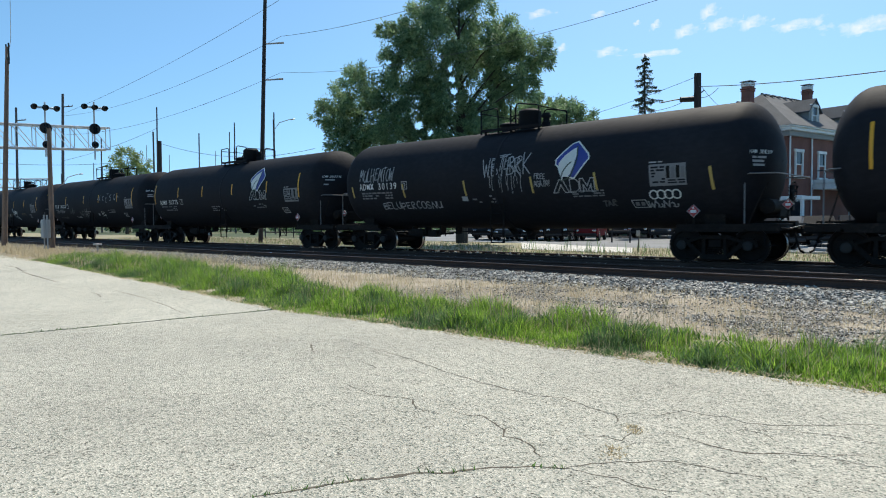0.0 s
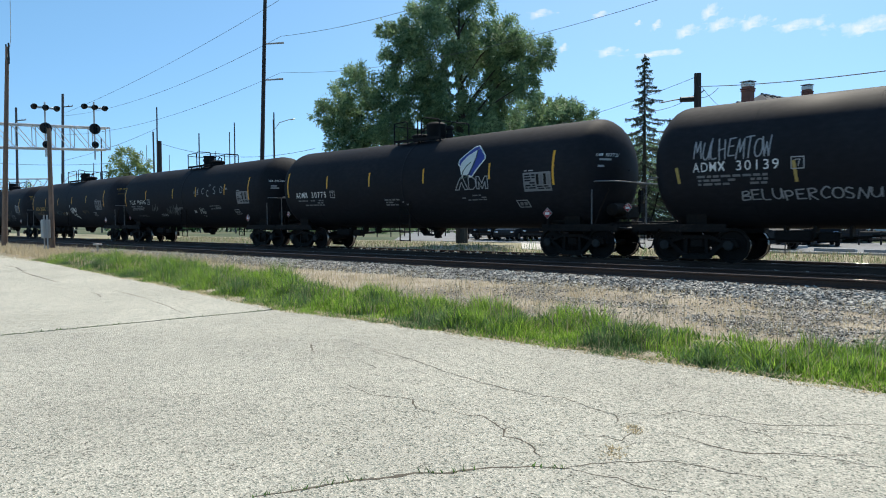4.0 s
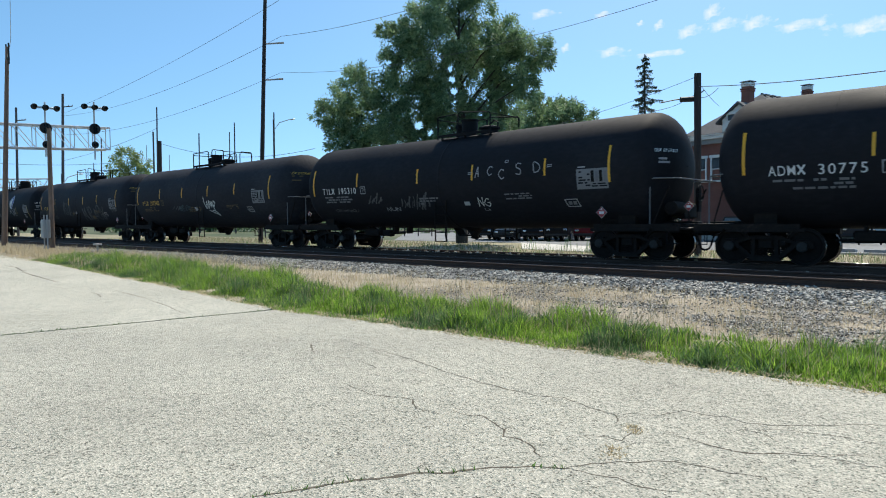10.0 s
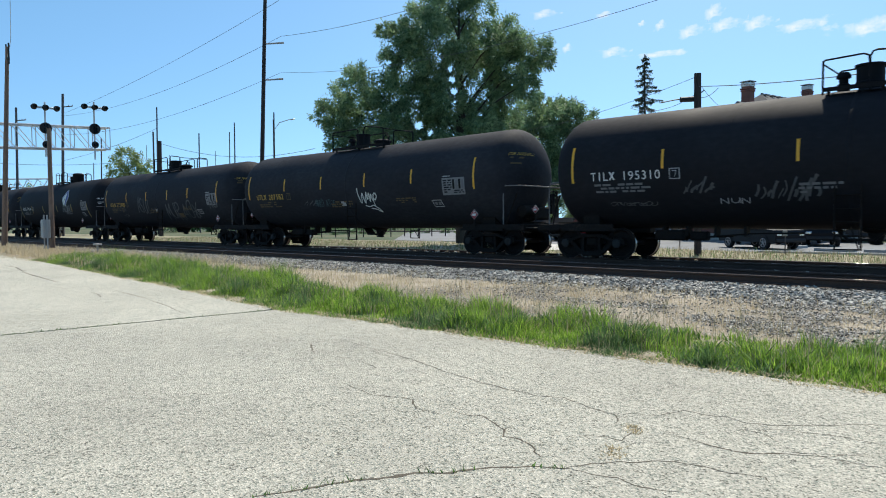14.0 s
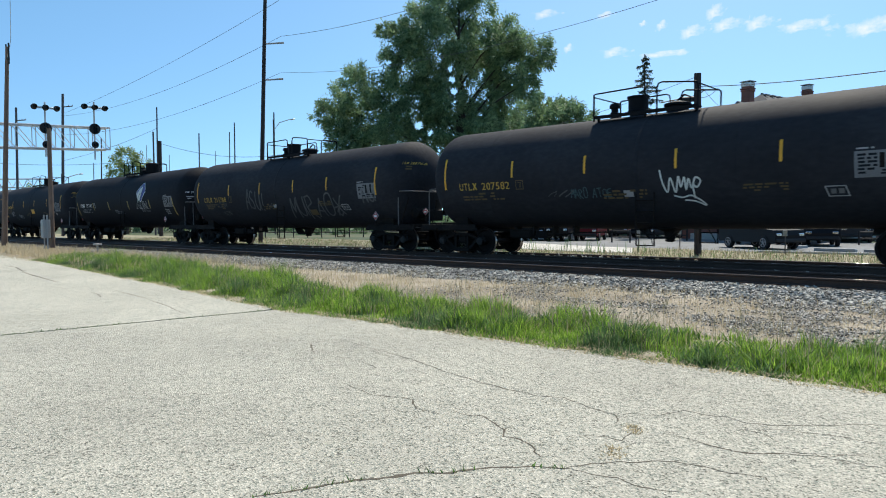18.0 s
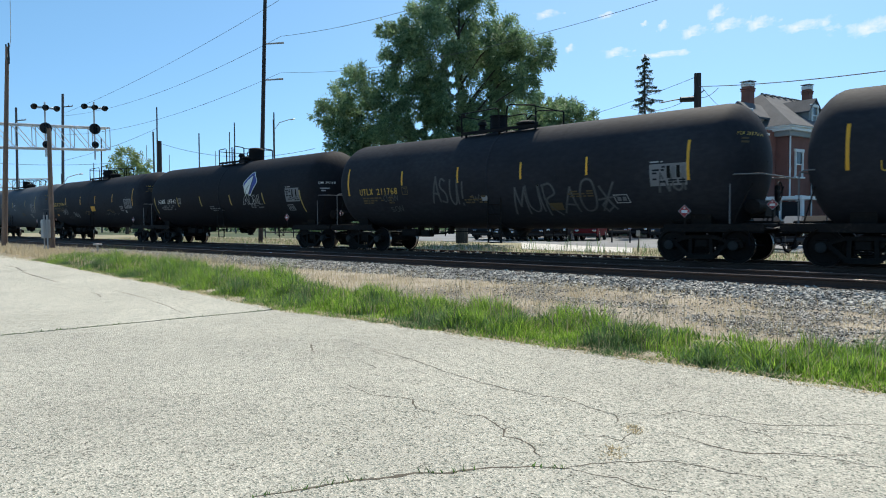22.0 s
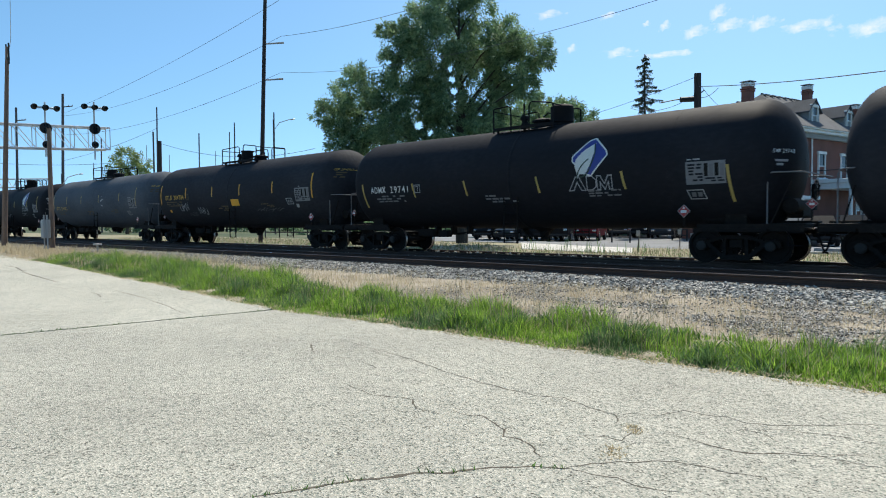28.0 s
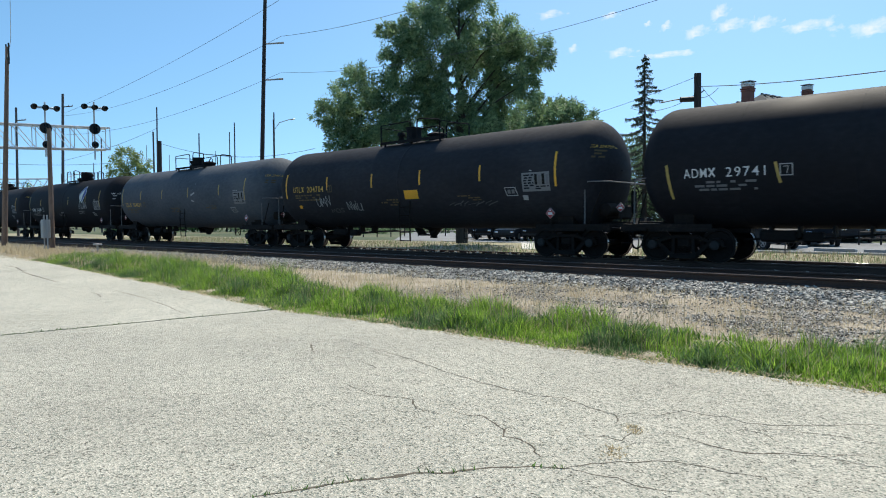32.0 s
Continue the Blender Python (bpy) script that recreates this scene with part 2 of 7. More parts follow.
YELLOW = plain("yellow_reflective_strip", (0.74, 0.37, 0.018), 0.45)
PALEYELLOW = plain("dirty_yellow_strip", (0.42, 0.3, 0.08), 0.6)
WHITE = plain("white_stencil_paint", (0.72, 0.72, 0.7), 0.6)
GREYWHITE = plain("dirty_white_paint", (0.36, 0.36, 0.36), 0.7)
PANELGREY = plain("grey_data_panel", (0.2, 0.2, 0.205), 0.7)
LEAFLINE = plain("dark_green_line", (0.02, 0.045, 0.03), 0.6)
FAINT = plain("faded_grey_lettering", (0.16, 0.16, 0.165), 0.7)
GOLD = plain("yellow_stencil_paint", (0.58, 0.36, 0.05), 0.6)
DULLGOLD = plain("faded_yellow_lettering", (0.1, 0.068, 0.024), 0.7)
GHOST = plain("washed_out_spray", (0.085, 0.085, 0.085), 0.8)
LOGOBLUE = plain("deep_blue_panel", (0.028, 0.045, 0.26), 0.45)
LOGOWHITE = plain("cream_white_panel", (0.66, 0.68, 0.64), 0.5)
SPRAY = plain("worn_grey_spray_paint", (0.095, 0.096, 0.097), 0.8, d=0.5)
HALO = plain("thin_overspray", (0.05, 0.051, 0.053), 0.8)
SCRAWL = plain("silver_spray_paint", (0.3, 0.31, 0.32), 0.7)
RED = plain("red_hazard_panel", (0.36, 0.03, 0.035), 0.5)
TEALSPRAY = plain("washed_out_teal_spray", (0.055, 0.1, 0.11), 0.8)
for q in (BLACK, DUSTY, GREYTANK, IRON, CAPBLACK):
    q.node_tree.nodes["Principled BSDF"].inputs["Specular IOR Level"].default_value = 0.09
# things
POLEWOOD = grainy("weathered_pole_wood", [(0.3, (0.09, 0.06, 0.045)), (0.7, (0.24, 0.17, 0.13))], 1.0, 9.0, 0.9, stretch=(4, 4, 0.3), bump=0.5)
DARKPOLE = grainy("dark_creosoted_pole", [(0.3, (0.018, 0.014, 0.014)), (0.7, (0.06, 0.046, 0.042))], 1.0, 9.0, 0.85, stretch=(4, 4, 0.3), bump=0.5)
SILVER = plain("aluminium_paint", (0.6, 0.61, 0.62), 0.5, 0.2)
BLACKMETAL = plain("matt_black_metal", (0.012, 0.012, 0.013), 0.6)
GREYBOX = plain("grey_cabinet_paint", (0.3, 0.31, 0.31), 0.5)
WIRE = plain("weathered_grey_cable", (0.14, 0.14, 0.16), 0.7)
# dark pole wood paled: distance haze is put into the colour; marker posts share it
FARPOLE = grainy("hazy_grey_pole_wood", [(0.3, (0.05, 0.046, 0.05)), (0.7, (0.13, 0.12, 0.125))], 1.0, 9.0, 0.85, stretch=(4, 4, 0.3), bump=0.5)
LENS = plain("dark_signal_lens", (0.02, 0.025, 0.03), 0.1)
BARK = grainy("tree_bark", [(0.3, (0.03, 0.024, 0.018)), (0.7, (0.1, 0.08, 0.06))], 1.5, 9.0, 0.95, stretch=(3, 3, 0.5), bump=0.8, depth=0.03)
LEAF = leafy("broad_tree_leaf", (0.068, 0.138, 0.064), (0.35, 0.49, 0.25), 0.35)
LEAF2 = leafy("yellow_green_leaf", (0.13, 0.2, 0.075), (0.36, 0.44, 0.19), 0.35)
NEEDLE = leafy("spruce_needle", (0.04, 0.055, 0.04), (0.14, 0.165, 0.12), 0.4)
BRICK = grainy("red_brick", [(0.3, (0.16, 0.066, 0.05)), (0.7, (0.28, 0.12, 0.092))], 0.9, 12.0, 0.9, bump=0.2, vary=0.15)
SLATE = grainy("grey_roof_shingle", [(0.3, (0.055, 0.057, 0.062)), (0.7, (0.115, 0.117, 0.122))], 1.2, 16.0, 0.9, bump=0.2, vary=0.18)
STRAWWOOD = grainy("pale_splintered_wood", [(0.3, (0.26, 0.19, 0.12)), (0.7, (0.45, 0.36, 0.25))], 2.0, 18.0, 0.9, stretch=(1, 6, 6))
TRIM = plain("white_painted_trim", (0.76, 0.76, 0.74), 0.6)
# siding and trim darkened: shade on the house's sunless side is put into the colour
SHADEDTRIM = plain("shaded_grey_white_siding", (0.27, 0.28, 0.28), 0.7)
TYRE = plain("tyre_rubber", (0.015, 0.015, 0.016), 0.85)
ALLOY = plain("dull_alloy_rim", (0.3, 0.3, 0.31), 0.45, 0.3)
CHROME = plain("chrome", (0.75, 0.75, 0.76), 0.12, 1.0)
mat_, n_, l_, GLASS_B = material("dark_window_glass", 0.05)
GLASS = mat_
GLASS_B.inputs["Base Color"].default_value = (0.02, 0.026, 0.032, 1)
mat_, n_, l_, b_ = material("red_lamp_glass", 0.15)
TAIL = mat_
b_.inputs["Base Color"].default_value = (0.3, 0.01, 0.01, 1)


def paint(name, c):
    mat, n, l, b = material(name, 0.45)
    b.inputs["Base Color"].default_value = (*c, 1)
    b.inputs["Coat Weight"].default_value, b.inputs["Coat Roughness"].default_value = 0.05, 0.1
    b.inputs["Specular IOR Level"].default_value = 0.15
    return mat


# ---- ground ----
rnd = random.Random(7)
rng = np.random.default_rng(5)


def edge(x):
    """Where the pavement ends, across the tracks' direction."""
    return float(np.interp(x, (-70, -39.2, -28.1, -20.2, -15.9, -12.2, -9.9, -7.2, -4.3, -1.8, 6), (-6.9, -9.7, -10.65, -11.6, -12.05, -12.6, -12.85, -12.75, -12.75, -12.7, -12.6)))


def raw_mesh(name, verts, faces, mat):
    me = bpy.data.meshes.new(name)
    me.from_pydata(verts.tolist(), [], faces)
    me.materials.append(mat)
    return me


ground = part("ground", Shape().add([(-2600, -900, -0.44), (1500, -900, -0.44), (1500, 2600, -0.44), (-2600, 2600, -0.44)], [(0, 1, 2, 3)]), FIELD, label="flat mown lawn and dry grass reaching the horizon")
tagged(ground, kind="structure", category="ground")

# the bank of soil between pavement and track, rising towards the stones
sh = Shape()
xs = [-75 + 1.0 * i for i in range(92)]
ts = [0, 0.05, 0.2, 0.4, 0.6, 0.8, 1.0]
for x in xs:
    for t in ts:
        y = edge(x) - 0.25 + t * (-6.3 - edge(x) + 0.25)
        z = -0.39 + 0.13 * t + 0.035 * (noise.noise((x * 0.6, y * 0.8, 0)))
        sh.v.append((x, y, z))
k = len(ts)
sh.f = [(i * k + j, i * k + j + 1, (i + 1) * k + j + 1, (i + 1) * k + j) for i in range(len(xs) - 1) for j in range(k - 1)]
verge = part("verge", sh, SOIL, label="strip of dry soil and thatch beside the ballast", smooth=80)
tagged(verge, kind="structure", category="ground")


def slab(name, pts, label):
    sh = Shape()
    n = len(pts)
    sh.add([(x, y, -0.35) for x, y in pts] + [(x, y, -0.48) for x, y in pts], [tuple(range(n)), tuple(range(2 * n - 1, n - 1, -1))] + [(i, (i + 1) % n, (i + 1) % n + n, i + n) for i in range(n)])
    return tagged(part(name, sh, CONCRETE if name == "pavement_1" else PALECONCRETE, label=label, smooth=0), kind="structure", category="pavement")


def joint(t):
    return (-10.15 - 0.148 * t + 0.02 * noise.noise((t * 3, 0, 4)), -12.9 - t)


right = [(x, edge(x) + 0.05 * noise.noise((x * 2.3, 3, 0)) + 0.03 * noise.noise((x * 9, 1, 0))) for x in np.arange(5.9, -10.04, -0.12)]
slab("pavement_1", [(6, -30)] + right + [(joint(t)[0] + 0.03, joint(t)[1]) for t in np.arange(0.05, 17, 0.25)], "light grey cracked exposed-aggregate pavement")
left = [(x, edge(x) + 0.06 * noise.noise((x * 2.3, 3, 0)) + 0.04 * noise.noise((x * 9, 1, 0))) for x in np.arange(-10.3, -68, -0.2)]
slab("pavement_2", [(joint(t)[0] - 0.03, joint(t)[1]) for t in np.arange(17, 0, -0.25)] + left + [(-68, -30)], "light grey cracked exposed-aggregate pavement beyond a joint")
part("ground_under_joint", Shape().box((-11.3, -21.2, -0.42), (3, 17, 0.1)), CRACK, bpy.data.objects["pavement_1"], "dirt in the joint")

cracks = []


def crack(p, w):
    """A jagged dirt-filled crack through the pavement."""
    fine, sh = [], Shape()
    for (ax, ay), (bx, by) in zip(p, p[1:]):
        n = max(2, int(math.hypot(bx - ax, by - ay) / 0.03))
        fine += [(ax + (bx - ax) * i / n, ay + (by - ay) * i / n) for i in range(n)]
    fine.append(p[-1])
    fine = [(x + 0.03 * noise.noise((x * 6, y * 6, 0)) + 0.012 * noise.noise((x * 25, y * 25, 2)), y + 0.03 * noise.noise((x * 6, y * 6, 9)) + 0.012 * noise.noise((x * 25, y * 25, 5))) for x, y in fine]
    for i, (x, y) in enumerate(fine):
        q, o = fine[min(i + 1, len(fine) - 1)], fine[max(i - 1, 0)]
        d = Vector((q[1] - o[1], o[0] - q[0])).normalized() * w * (0.45 + abs(noise.noise((x * 9, y * 9, 7))) * 1.6) * (0.4 + 0.6 * math.sin(math.pi * (i + 0.5) / len(fine)))
        sh.v += [(x + d.x, y + d.y, -0.3485), (x - d.x, y - d.y, -0.3485)]
    sh.f = [(2 * i, 2 * i + 1, 2 * i + 3, 2 * i + 2) for i in range(len(fine) - 1)]
    owner = bpy.data.objects["pavement_2" if p[0][0] < -10.2 else "pavement_1"]
    part("crack", sh, CRACK, owner, smooth=0)
    cracks.append(fine)


crack([(-3.27, -17.58), (-3.22, -17.45), (-3.14, -17.27), (-3.09, -17.14), (-3.03, -17.03), (-2.93, -16.88), (-2.87, -16.74), (-2.71, -16.58), (-2.66, -16.48), (-2.55, -16.34), (-2.43, -16.21), (-2.35, -16.14), (-2.22, -16.08)], 0.017)
crack([(-2.22, -16.08), (-2.20, -16.00), (-2.15, -15.88), (-2.08, -15.78), (-1.98, -15.73), (-1.91, -15.60), (-1.77, -15.50), (-1.57, -15.49), (-1.45, -15.49), (-1.28, -15.42), (-1.20, -15.50)], 0.007)
crack([(-2.22, -16.08), (-2.07, -16.04), (-1.92, -16.02), (-1.80, -16.03), (-1.67, -16.02), (-1.52, -15.95)], 0.006)
crack([(-3.60, -15.58), (-3.41, -15.60), (-3.34, -15.54), (-3.19, -15.59), (-3.05, -15.69), (-2.99, -15.69), (-2.89, -15.82), (-2.79, -15.81), (-2.66, -15.85), (-2.57, -15.90), (-2.45, -16.02)], 0.009)
crack([(-2.99, -15.69), (-2.97, -15.62)], 0.006)
crack([(-6.95, -14.05), (-6.21, -14.21), (-5.62, -14.30), (-5.16, -14.40), (-4.69, -14.54), (-4.48, -14.60), (-4.04, -14.69), (-3.67, -14.74), (-3.36, -14.74), (-3.13, -14.66), (-2.78, -14.78), (-2.59, -14.82), (-2.43, -15.02)], 0.009)
crack([(-2.59, -14.82), (-2.48, -14.70), (-2.31, -14.66), (-2.21, -14.36), (-2.03, -14.37), (-1.87, -14.33), (-1.73, -14.37), (-1.58, -14.33), (-1.39, -14.18), (-1.15, -13.94), (-0.95, -13.77)], 0.006)
crack([(-2.47, -15.41), (-2.35, -15.38), (-2.22, -15.36), (-2.24, -15.12), (-2.28, -15.01)], 0.006)
crack([(-2.11, -15.04), (-1.98, -15.01), (-1.85, -15.03), (-1.73, -15.08), (-1.60, -15.09), (-1.47, -15.03), (-1.27, -14.90), (-1.13, -14.81), (-1.00, -14.67), (-0.82, -14.50)], 0.006)
crack([(-1.29, -14.85), (-1.17, -14.77), (-1.10, -14.81), (-1.00, -14.80), (-0.88, -14.82), (-0.78, -14.77)], 0.005)
crack([(-1.74, -14.59), (-1.58, -14.58), (-1.40, -14.69)], 0.005)
crack([(-1.60, -14.42), (-1.28, -14.33), (-1.08, -14.27), (-0.86, -14.31)], 0.005)
crack([(-6.97, -14.50), (-6.44, -14.83)], 0.012)
crack([(-6.01, -14.80), (-5.63, -14.80), (-5.25, -14.93), (-5.14, -14.75)], 0.006)
crack([(-5.03, -15.55), (-4.69, -15.63), (-4.45, -15.68), (-4.25, -15.59), (-4.08, -15.56), (-3.84, -15.74), (-3.62, -15.70)], 0.007)
crack([(-24.82, -13.33), (-25.31, -12.31), (-25.25, -11.60), (-25.77, -10.57)], 0.03)
crack([(-24.35, -12.83), (-22.46, -13.06), (-21.06, -13.22), (-19.33, -13.42)], 0.035)
crack([(-15.87, -13.87), (-15.50, -13.87), (-14.71, -14.08)], 0.02)
crack([(-15.94, -13.30), (-13.93, -13.58), (-13.42, -13.56)], 0.016)
crack([(-13.42, -13.68), (-12.34, -13.85), (-10.84, -14.21)], 0.014)
crack([(-28.90, -12.11), (-27.05, -12.25), (-24.01, -12.86)], 0.03)
crack([(-18.42, -14.25), (-18.24, -13.93), (-17.15, -13.93)], 0.012)
crack([(-13.31, -13.08), (-12.72, -13.11)], 0.01)

# ballast: a bank with a flat top under two tracks
sh = Shape()
prof = [(-7.6, -0.44), (-7.3, -0.33), (-6.6, -0.25), (-5.9, -0.2), (-5.35, -0.195), (0.2, -0.195), (0.75, -0.195), (1.55, -0.2), (1.9, -0.25), (2.9, -0.46)]
for x in (-700, -70, -9.8, 20):
    sh.v += [(x, y, z) for y, z in prof]
k = len(prof)
sh.f = [(i * k + j, i * k + j + 1, (i + 1) * k + j + 1, (i + 1) * k + j) for i in range(3) for j in range(k - 1)]
bed = part("ballast", sh, [BALLAST, TRACKBED], label="bank of grey crushed stone under the tracks", smooth=60)
tagged(bed, kind="structure", category="ground")
for p in bed.data.polygons:
    if -5.3 < p.center.y < 1.2:
        p.material_index = 1


def scatter_stones(name, pts, sizes, mat, parent, label, flat=1.0):
    base = np.array([(i, j, k) for i in (-1, 1) for j in (-1, 1) for k in (-1, 1)], float) * 0.6
    quad = np.array([(0, 1, 3, 2), (4, 6, 7, 5), (0, 4, 5, 1), (2, 3, 7, 6), (0, 2, 6, 4), (1, 5, 7, 3)])
    n = len(pts)
    v = base[None] * (0.7 + 0.6 * rng.random((n, 1, 3))) + 0.5 * (rng.random((n, 8, 3)) - 0.5)
    a, b = rng.random(n) * 6.28, (rng.random(n) - 0.5) * 3.0
    ca, sa, cb, sb = np.cos(a), np.sin(a), np.cos(b), np.sin(b)
    x = v[..., 0] * cb[:, None] + v[..., 2] * sb[:, None]
    z = v[..., 2] * cb[:, None] - v[..., 0] * sb[:, None]
    x, y = x * ca[:, None] - v[..., 1] * sa[:, None], x * sa[:, None] + v[..., 1] * ca[:, None]
    v = np.stack([x, y, z * flat], -1) * sizes[:, None, None] + pts[:, None]
    f = (quad[None] + 8 * np.arange(n)[:, None, None]).reshape(-1, 4)
    ob = part(name, raw_mesh(name, v.reshape(-1, 3), f.tolist(), mat), None, parent)
    return tagged(ob, label, kind="stuff")


def bank(y):
    return np.interp(y, [p[0] for p in prof], [p[1] for p in prof])


n = 62000
px = -40 * rng.random(n) ** 1.35 + 3
py = np.where(rng.random(n) < 0.8, -7.4 + 2.2 * rng.random(n), -7.0 + 8.8 * rng.random(n))
scatter_stones("ballast_stones", np.stack([px, py, bank(py) + 0.005], -1), 0.022 + 0.026 * rng.random(n), STONE, bed, "loose grey ballast stones")
n = 95000
px = -13 * rng.random(n) ** 1.2 + 2.5
py = -10.9 + 3.7 * rng.random(n) ** 0.85
heap = np.array([noise.noise((a * 0.55, b * 1.3, 4.0)) + 0.5 * noise.noise((a * 1.7, b * 2.6, 9.0)) for a, b in zip(px, py)])
keep = rng.random(n) < np.clip(0.3 + 1.1 * heap, 0.06, 1) * np.interp(px, (-10, -4), (0.3, 0.9))
px, py = px[keep], py[keep]
pz = -0.385 + 0.12 * (py + 12.7) / 6.4 + 0.03
scatter_stones("loose_gravel", np.stack([px, py, pz], -1), 0.007 + 0.015 * rng.random(len(px)) ** 1.5, STONE, verge, "grey stones spilled over dry soil", 0.55)


# ---- tracks ----
def track(y, label):
    t = tagged(part("railway_track", Shape().box((-330, y, -0.31), (700, 0.3, 0.1)), TRACKBED, label=label), kind="structure", category="track")
    prof = [(-0.07, -0.172), (0.07, -0.172), (0.07, -0.16), (0.012, -0.145), (0.009, -0.05), (0.035, -0.036), (0.036, -0.008), (0.026, 0.0), (-0.026, 0.0), (-0.036, -0.008), (-0.035, -0.036), (-0.009, -0.05), (-0.012, -0.145), (-0.07, -0.16)]
    for s in (-0.753, 0.753):
        rail = part("rail", Shape().prism([(y + s + a, b) for a, b in prof], -700, 20, axis="x"), RAIL_RUST, t, "rusty steel rail")
        part("running_surface", Shape().prism([(y + s + 0.03 * math.sin(radians(q * 10)), -0.024 + 0.03 * math.cos(radians(q * 10))) for q in range(-8, 9)], -700, 20, axis="x"), RAIL_TOP, rail, "polished rail head", smooth=50)
    return t


def tie_mesh(seed):
    r = random.Random(seed)
    sh = Shape().box((0, 0, 0), (0.23, 2.6, 0.17), b=0.012)
    sh.v = [(x + r.uniform(-0.008, 0.008), y + r.uniform(-0.03, 0.03), z + r.uniform(-0.004, 0.004)) for x, y, z in sh.v]
    return sh.mesh("tie", TIE)


tie_meshes = [tie_mesh(i) for i in range(4)]
plate = Shape().box((0, -0.753, 0), (0.19, 0.33, 0.02), b=0.004).box((0, 0.753, 0), (0.19, 0.33, 0.02), b=0.004).mesh("tie_plate", RAIL_RUST)


def lay_ties(t, y, x0):
    x = 9.0
    while x > x0:
        x -= 0.53
        o = part("tie", tie_meshes[rnd.randrange(4)], None, t, m=pose(x + rnd.uniform(-0.03, 0.03), y + rnd.uniform(-0.05, 0.05), -0.262 + rnd.uniform(-0.008, 0.004), 0, 0, rnd.uniform(-1.5, 1.5)))
    far = Shape()
    while x > -260:
        x -= 0.53
        far.box((x, y, -0.262), (0.23, 2.6, 0.17))
    tagged(part("far_ties", far, TIE, t), kind="stuff")


tracks = [(track(y, label), y) for y, label in ((-4.0, "railway track beside the pavement"), (0.0, "railway track that carries the tank train"))]

# heaped stones added to catch the sun as bright spots along the far rail
n = 900
px = -9.9 - 0.53 * rng.integers(0, 34, n) + 0.26 * (rng.random(n) - 0.5)
py = 0.34 + 0.32 * rng.random(n)
scatter_stones("crib_ballast", np.stack([px, py, -0.17 + 0.15 * (py - 0.34) / 0.32 * rng.random(n)], -1), 0.03 + 0.02 * rng.random(n), STONE, tracks[1][0], "pale stones heaped between the ties")

# invented pale blocks that stand for the bright spots along the far rail
pale_block_ = Shape().box((0, 0, 0), (0.11, 0.07, 0.15), b=0.012).mesh("rail_brace", STRAWWOOD)
for k in range(26):
    part("rail_brace", pale_block_, None, tracks[1][0], m=pose(-8.2 - 0.6 * k + rnd.uniform(-0.05, 0.05), 0.66, -0.1 + rnd.uniform(-0.02, 0.01), 0, rnd.uniform(-8, 8), rnd.uniform(-12, 12)))

# ---- beyond the tracks ----
lot = Shape().add([(-42, 19.9, -0.415), (-29, 19.9, -0.415), (-20.6, 16.35, -0.415), (-16.2, 16.2, -0.415), (-10.9, 14.5, -0.415), (14, 14.5, -0.415), (14, 30, -0.415), (-10, 31, -0.415), (-60, 75, -0.415), (-95, 75, -0.415)], [tuple(range(10))])
tagged(part("road", lot, ROADTOP, label="worn grey asphalt car park and street"), kind="structure", category="road")
tagged(part("verge_far", Shape().box((-60, 10.9, -0.44), (150, 16.8, 0.03)), FARVERGE, label="strip of sunlit dry grass behind the tracks"), kind="structure", category="ground")
edge_ = [(-28.7, 19.9), (-20.6, 16.3), (-17.9, 15.6), (-15.3, 10.5), (-17.0, 10.05), (-22.4, 11.3)]
k = len(edge_)
walkway = tagged(part("pavement_3", Shape().add([(x, y, z) for z in (-0.4, -0.46) for x, y in edge_], [tuple(range(k)), tuple(range(2 * k - 1, k - 1, -1))] + [(i, (i + 1) % k, (i + 1) % k + k, i + k) for i in range(k)]), KERB, label="pale concrete apron beside the car park"), kind="structure", category="pavement")
part("kerb", Shape().box((1.2, 14.35, -0.39), (24, 0.2, 0.14), b=0.03), KERB, walkway, "concrete kerb")


# ---- the train ----
TRAVEL = [(0.0, 0.0), (1.0, 3.42), (2.0, 6.83), (3.0, 10.22), (3.5, 11.89), (5.5, 18.51), (6.0, 20.14), (7.0, 23.4), (8.0, 26.67), (9.0, 30.0), (10.0, 33.33), (11.0, 36.58), (12.0, 39.74), (13.0, 42.97), (14.0, 46.17), (14.5, 47.77), (16.5, 54.16), (17.0, 55.76), (18.0, 58.93), (19.0, 62.08), (20.0, 65.23), (21.0, 68.36), (22.0, 71.48), (23.0, 74.61), (24.0, 77.74), (25.0, 80.87), (25.5, 82.43), (27.5, 88.69), (28.0, 90.25), (29.0, 93.38), (30.0, 96.53), (31.0, 99.7), (32.0, 102.89)]


def gone(t):
    return float(np.interp(t, [a for a, b in TRAVEL], [b for a, b in TRAVEL]))


def slack(x):
    """How far the couplers are stretched by the time a car has come to x."""
    return float(np.interp(x, (-54, -42, -36, -30, -24, -18, -12, -6, 0), (1.5, 1.45, 1.2, 0.95, 0.87, 0.93, 1.0, 1.05, 1.05)))


train, rolling, drifting = [], [], []
R = 1.68
HALF = 8.47
BELLY = 1.07
WAIST = 2.74


def section(r, q):
    """A point of the barrel's cross-section, which is a little deeper below the waist; q runs from the crown."""
    c = math.cos(q)
    return r * math.sin(q), r * c * (BELLY if c < 0 else 1.0)


def axis_z(x):
    """The barrel sags a little towards its middle."""
    return 2.68 + 0.005 * abs(x)


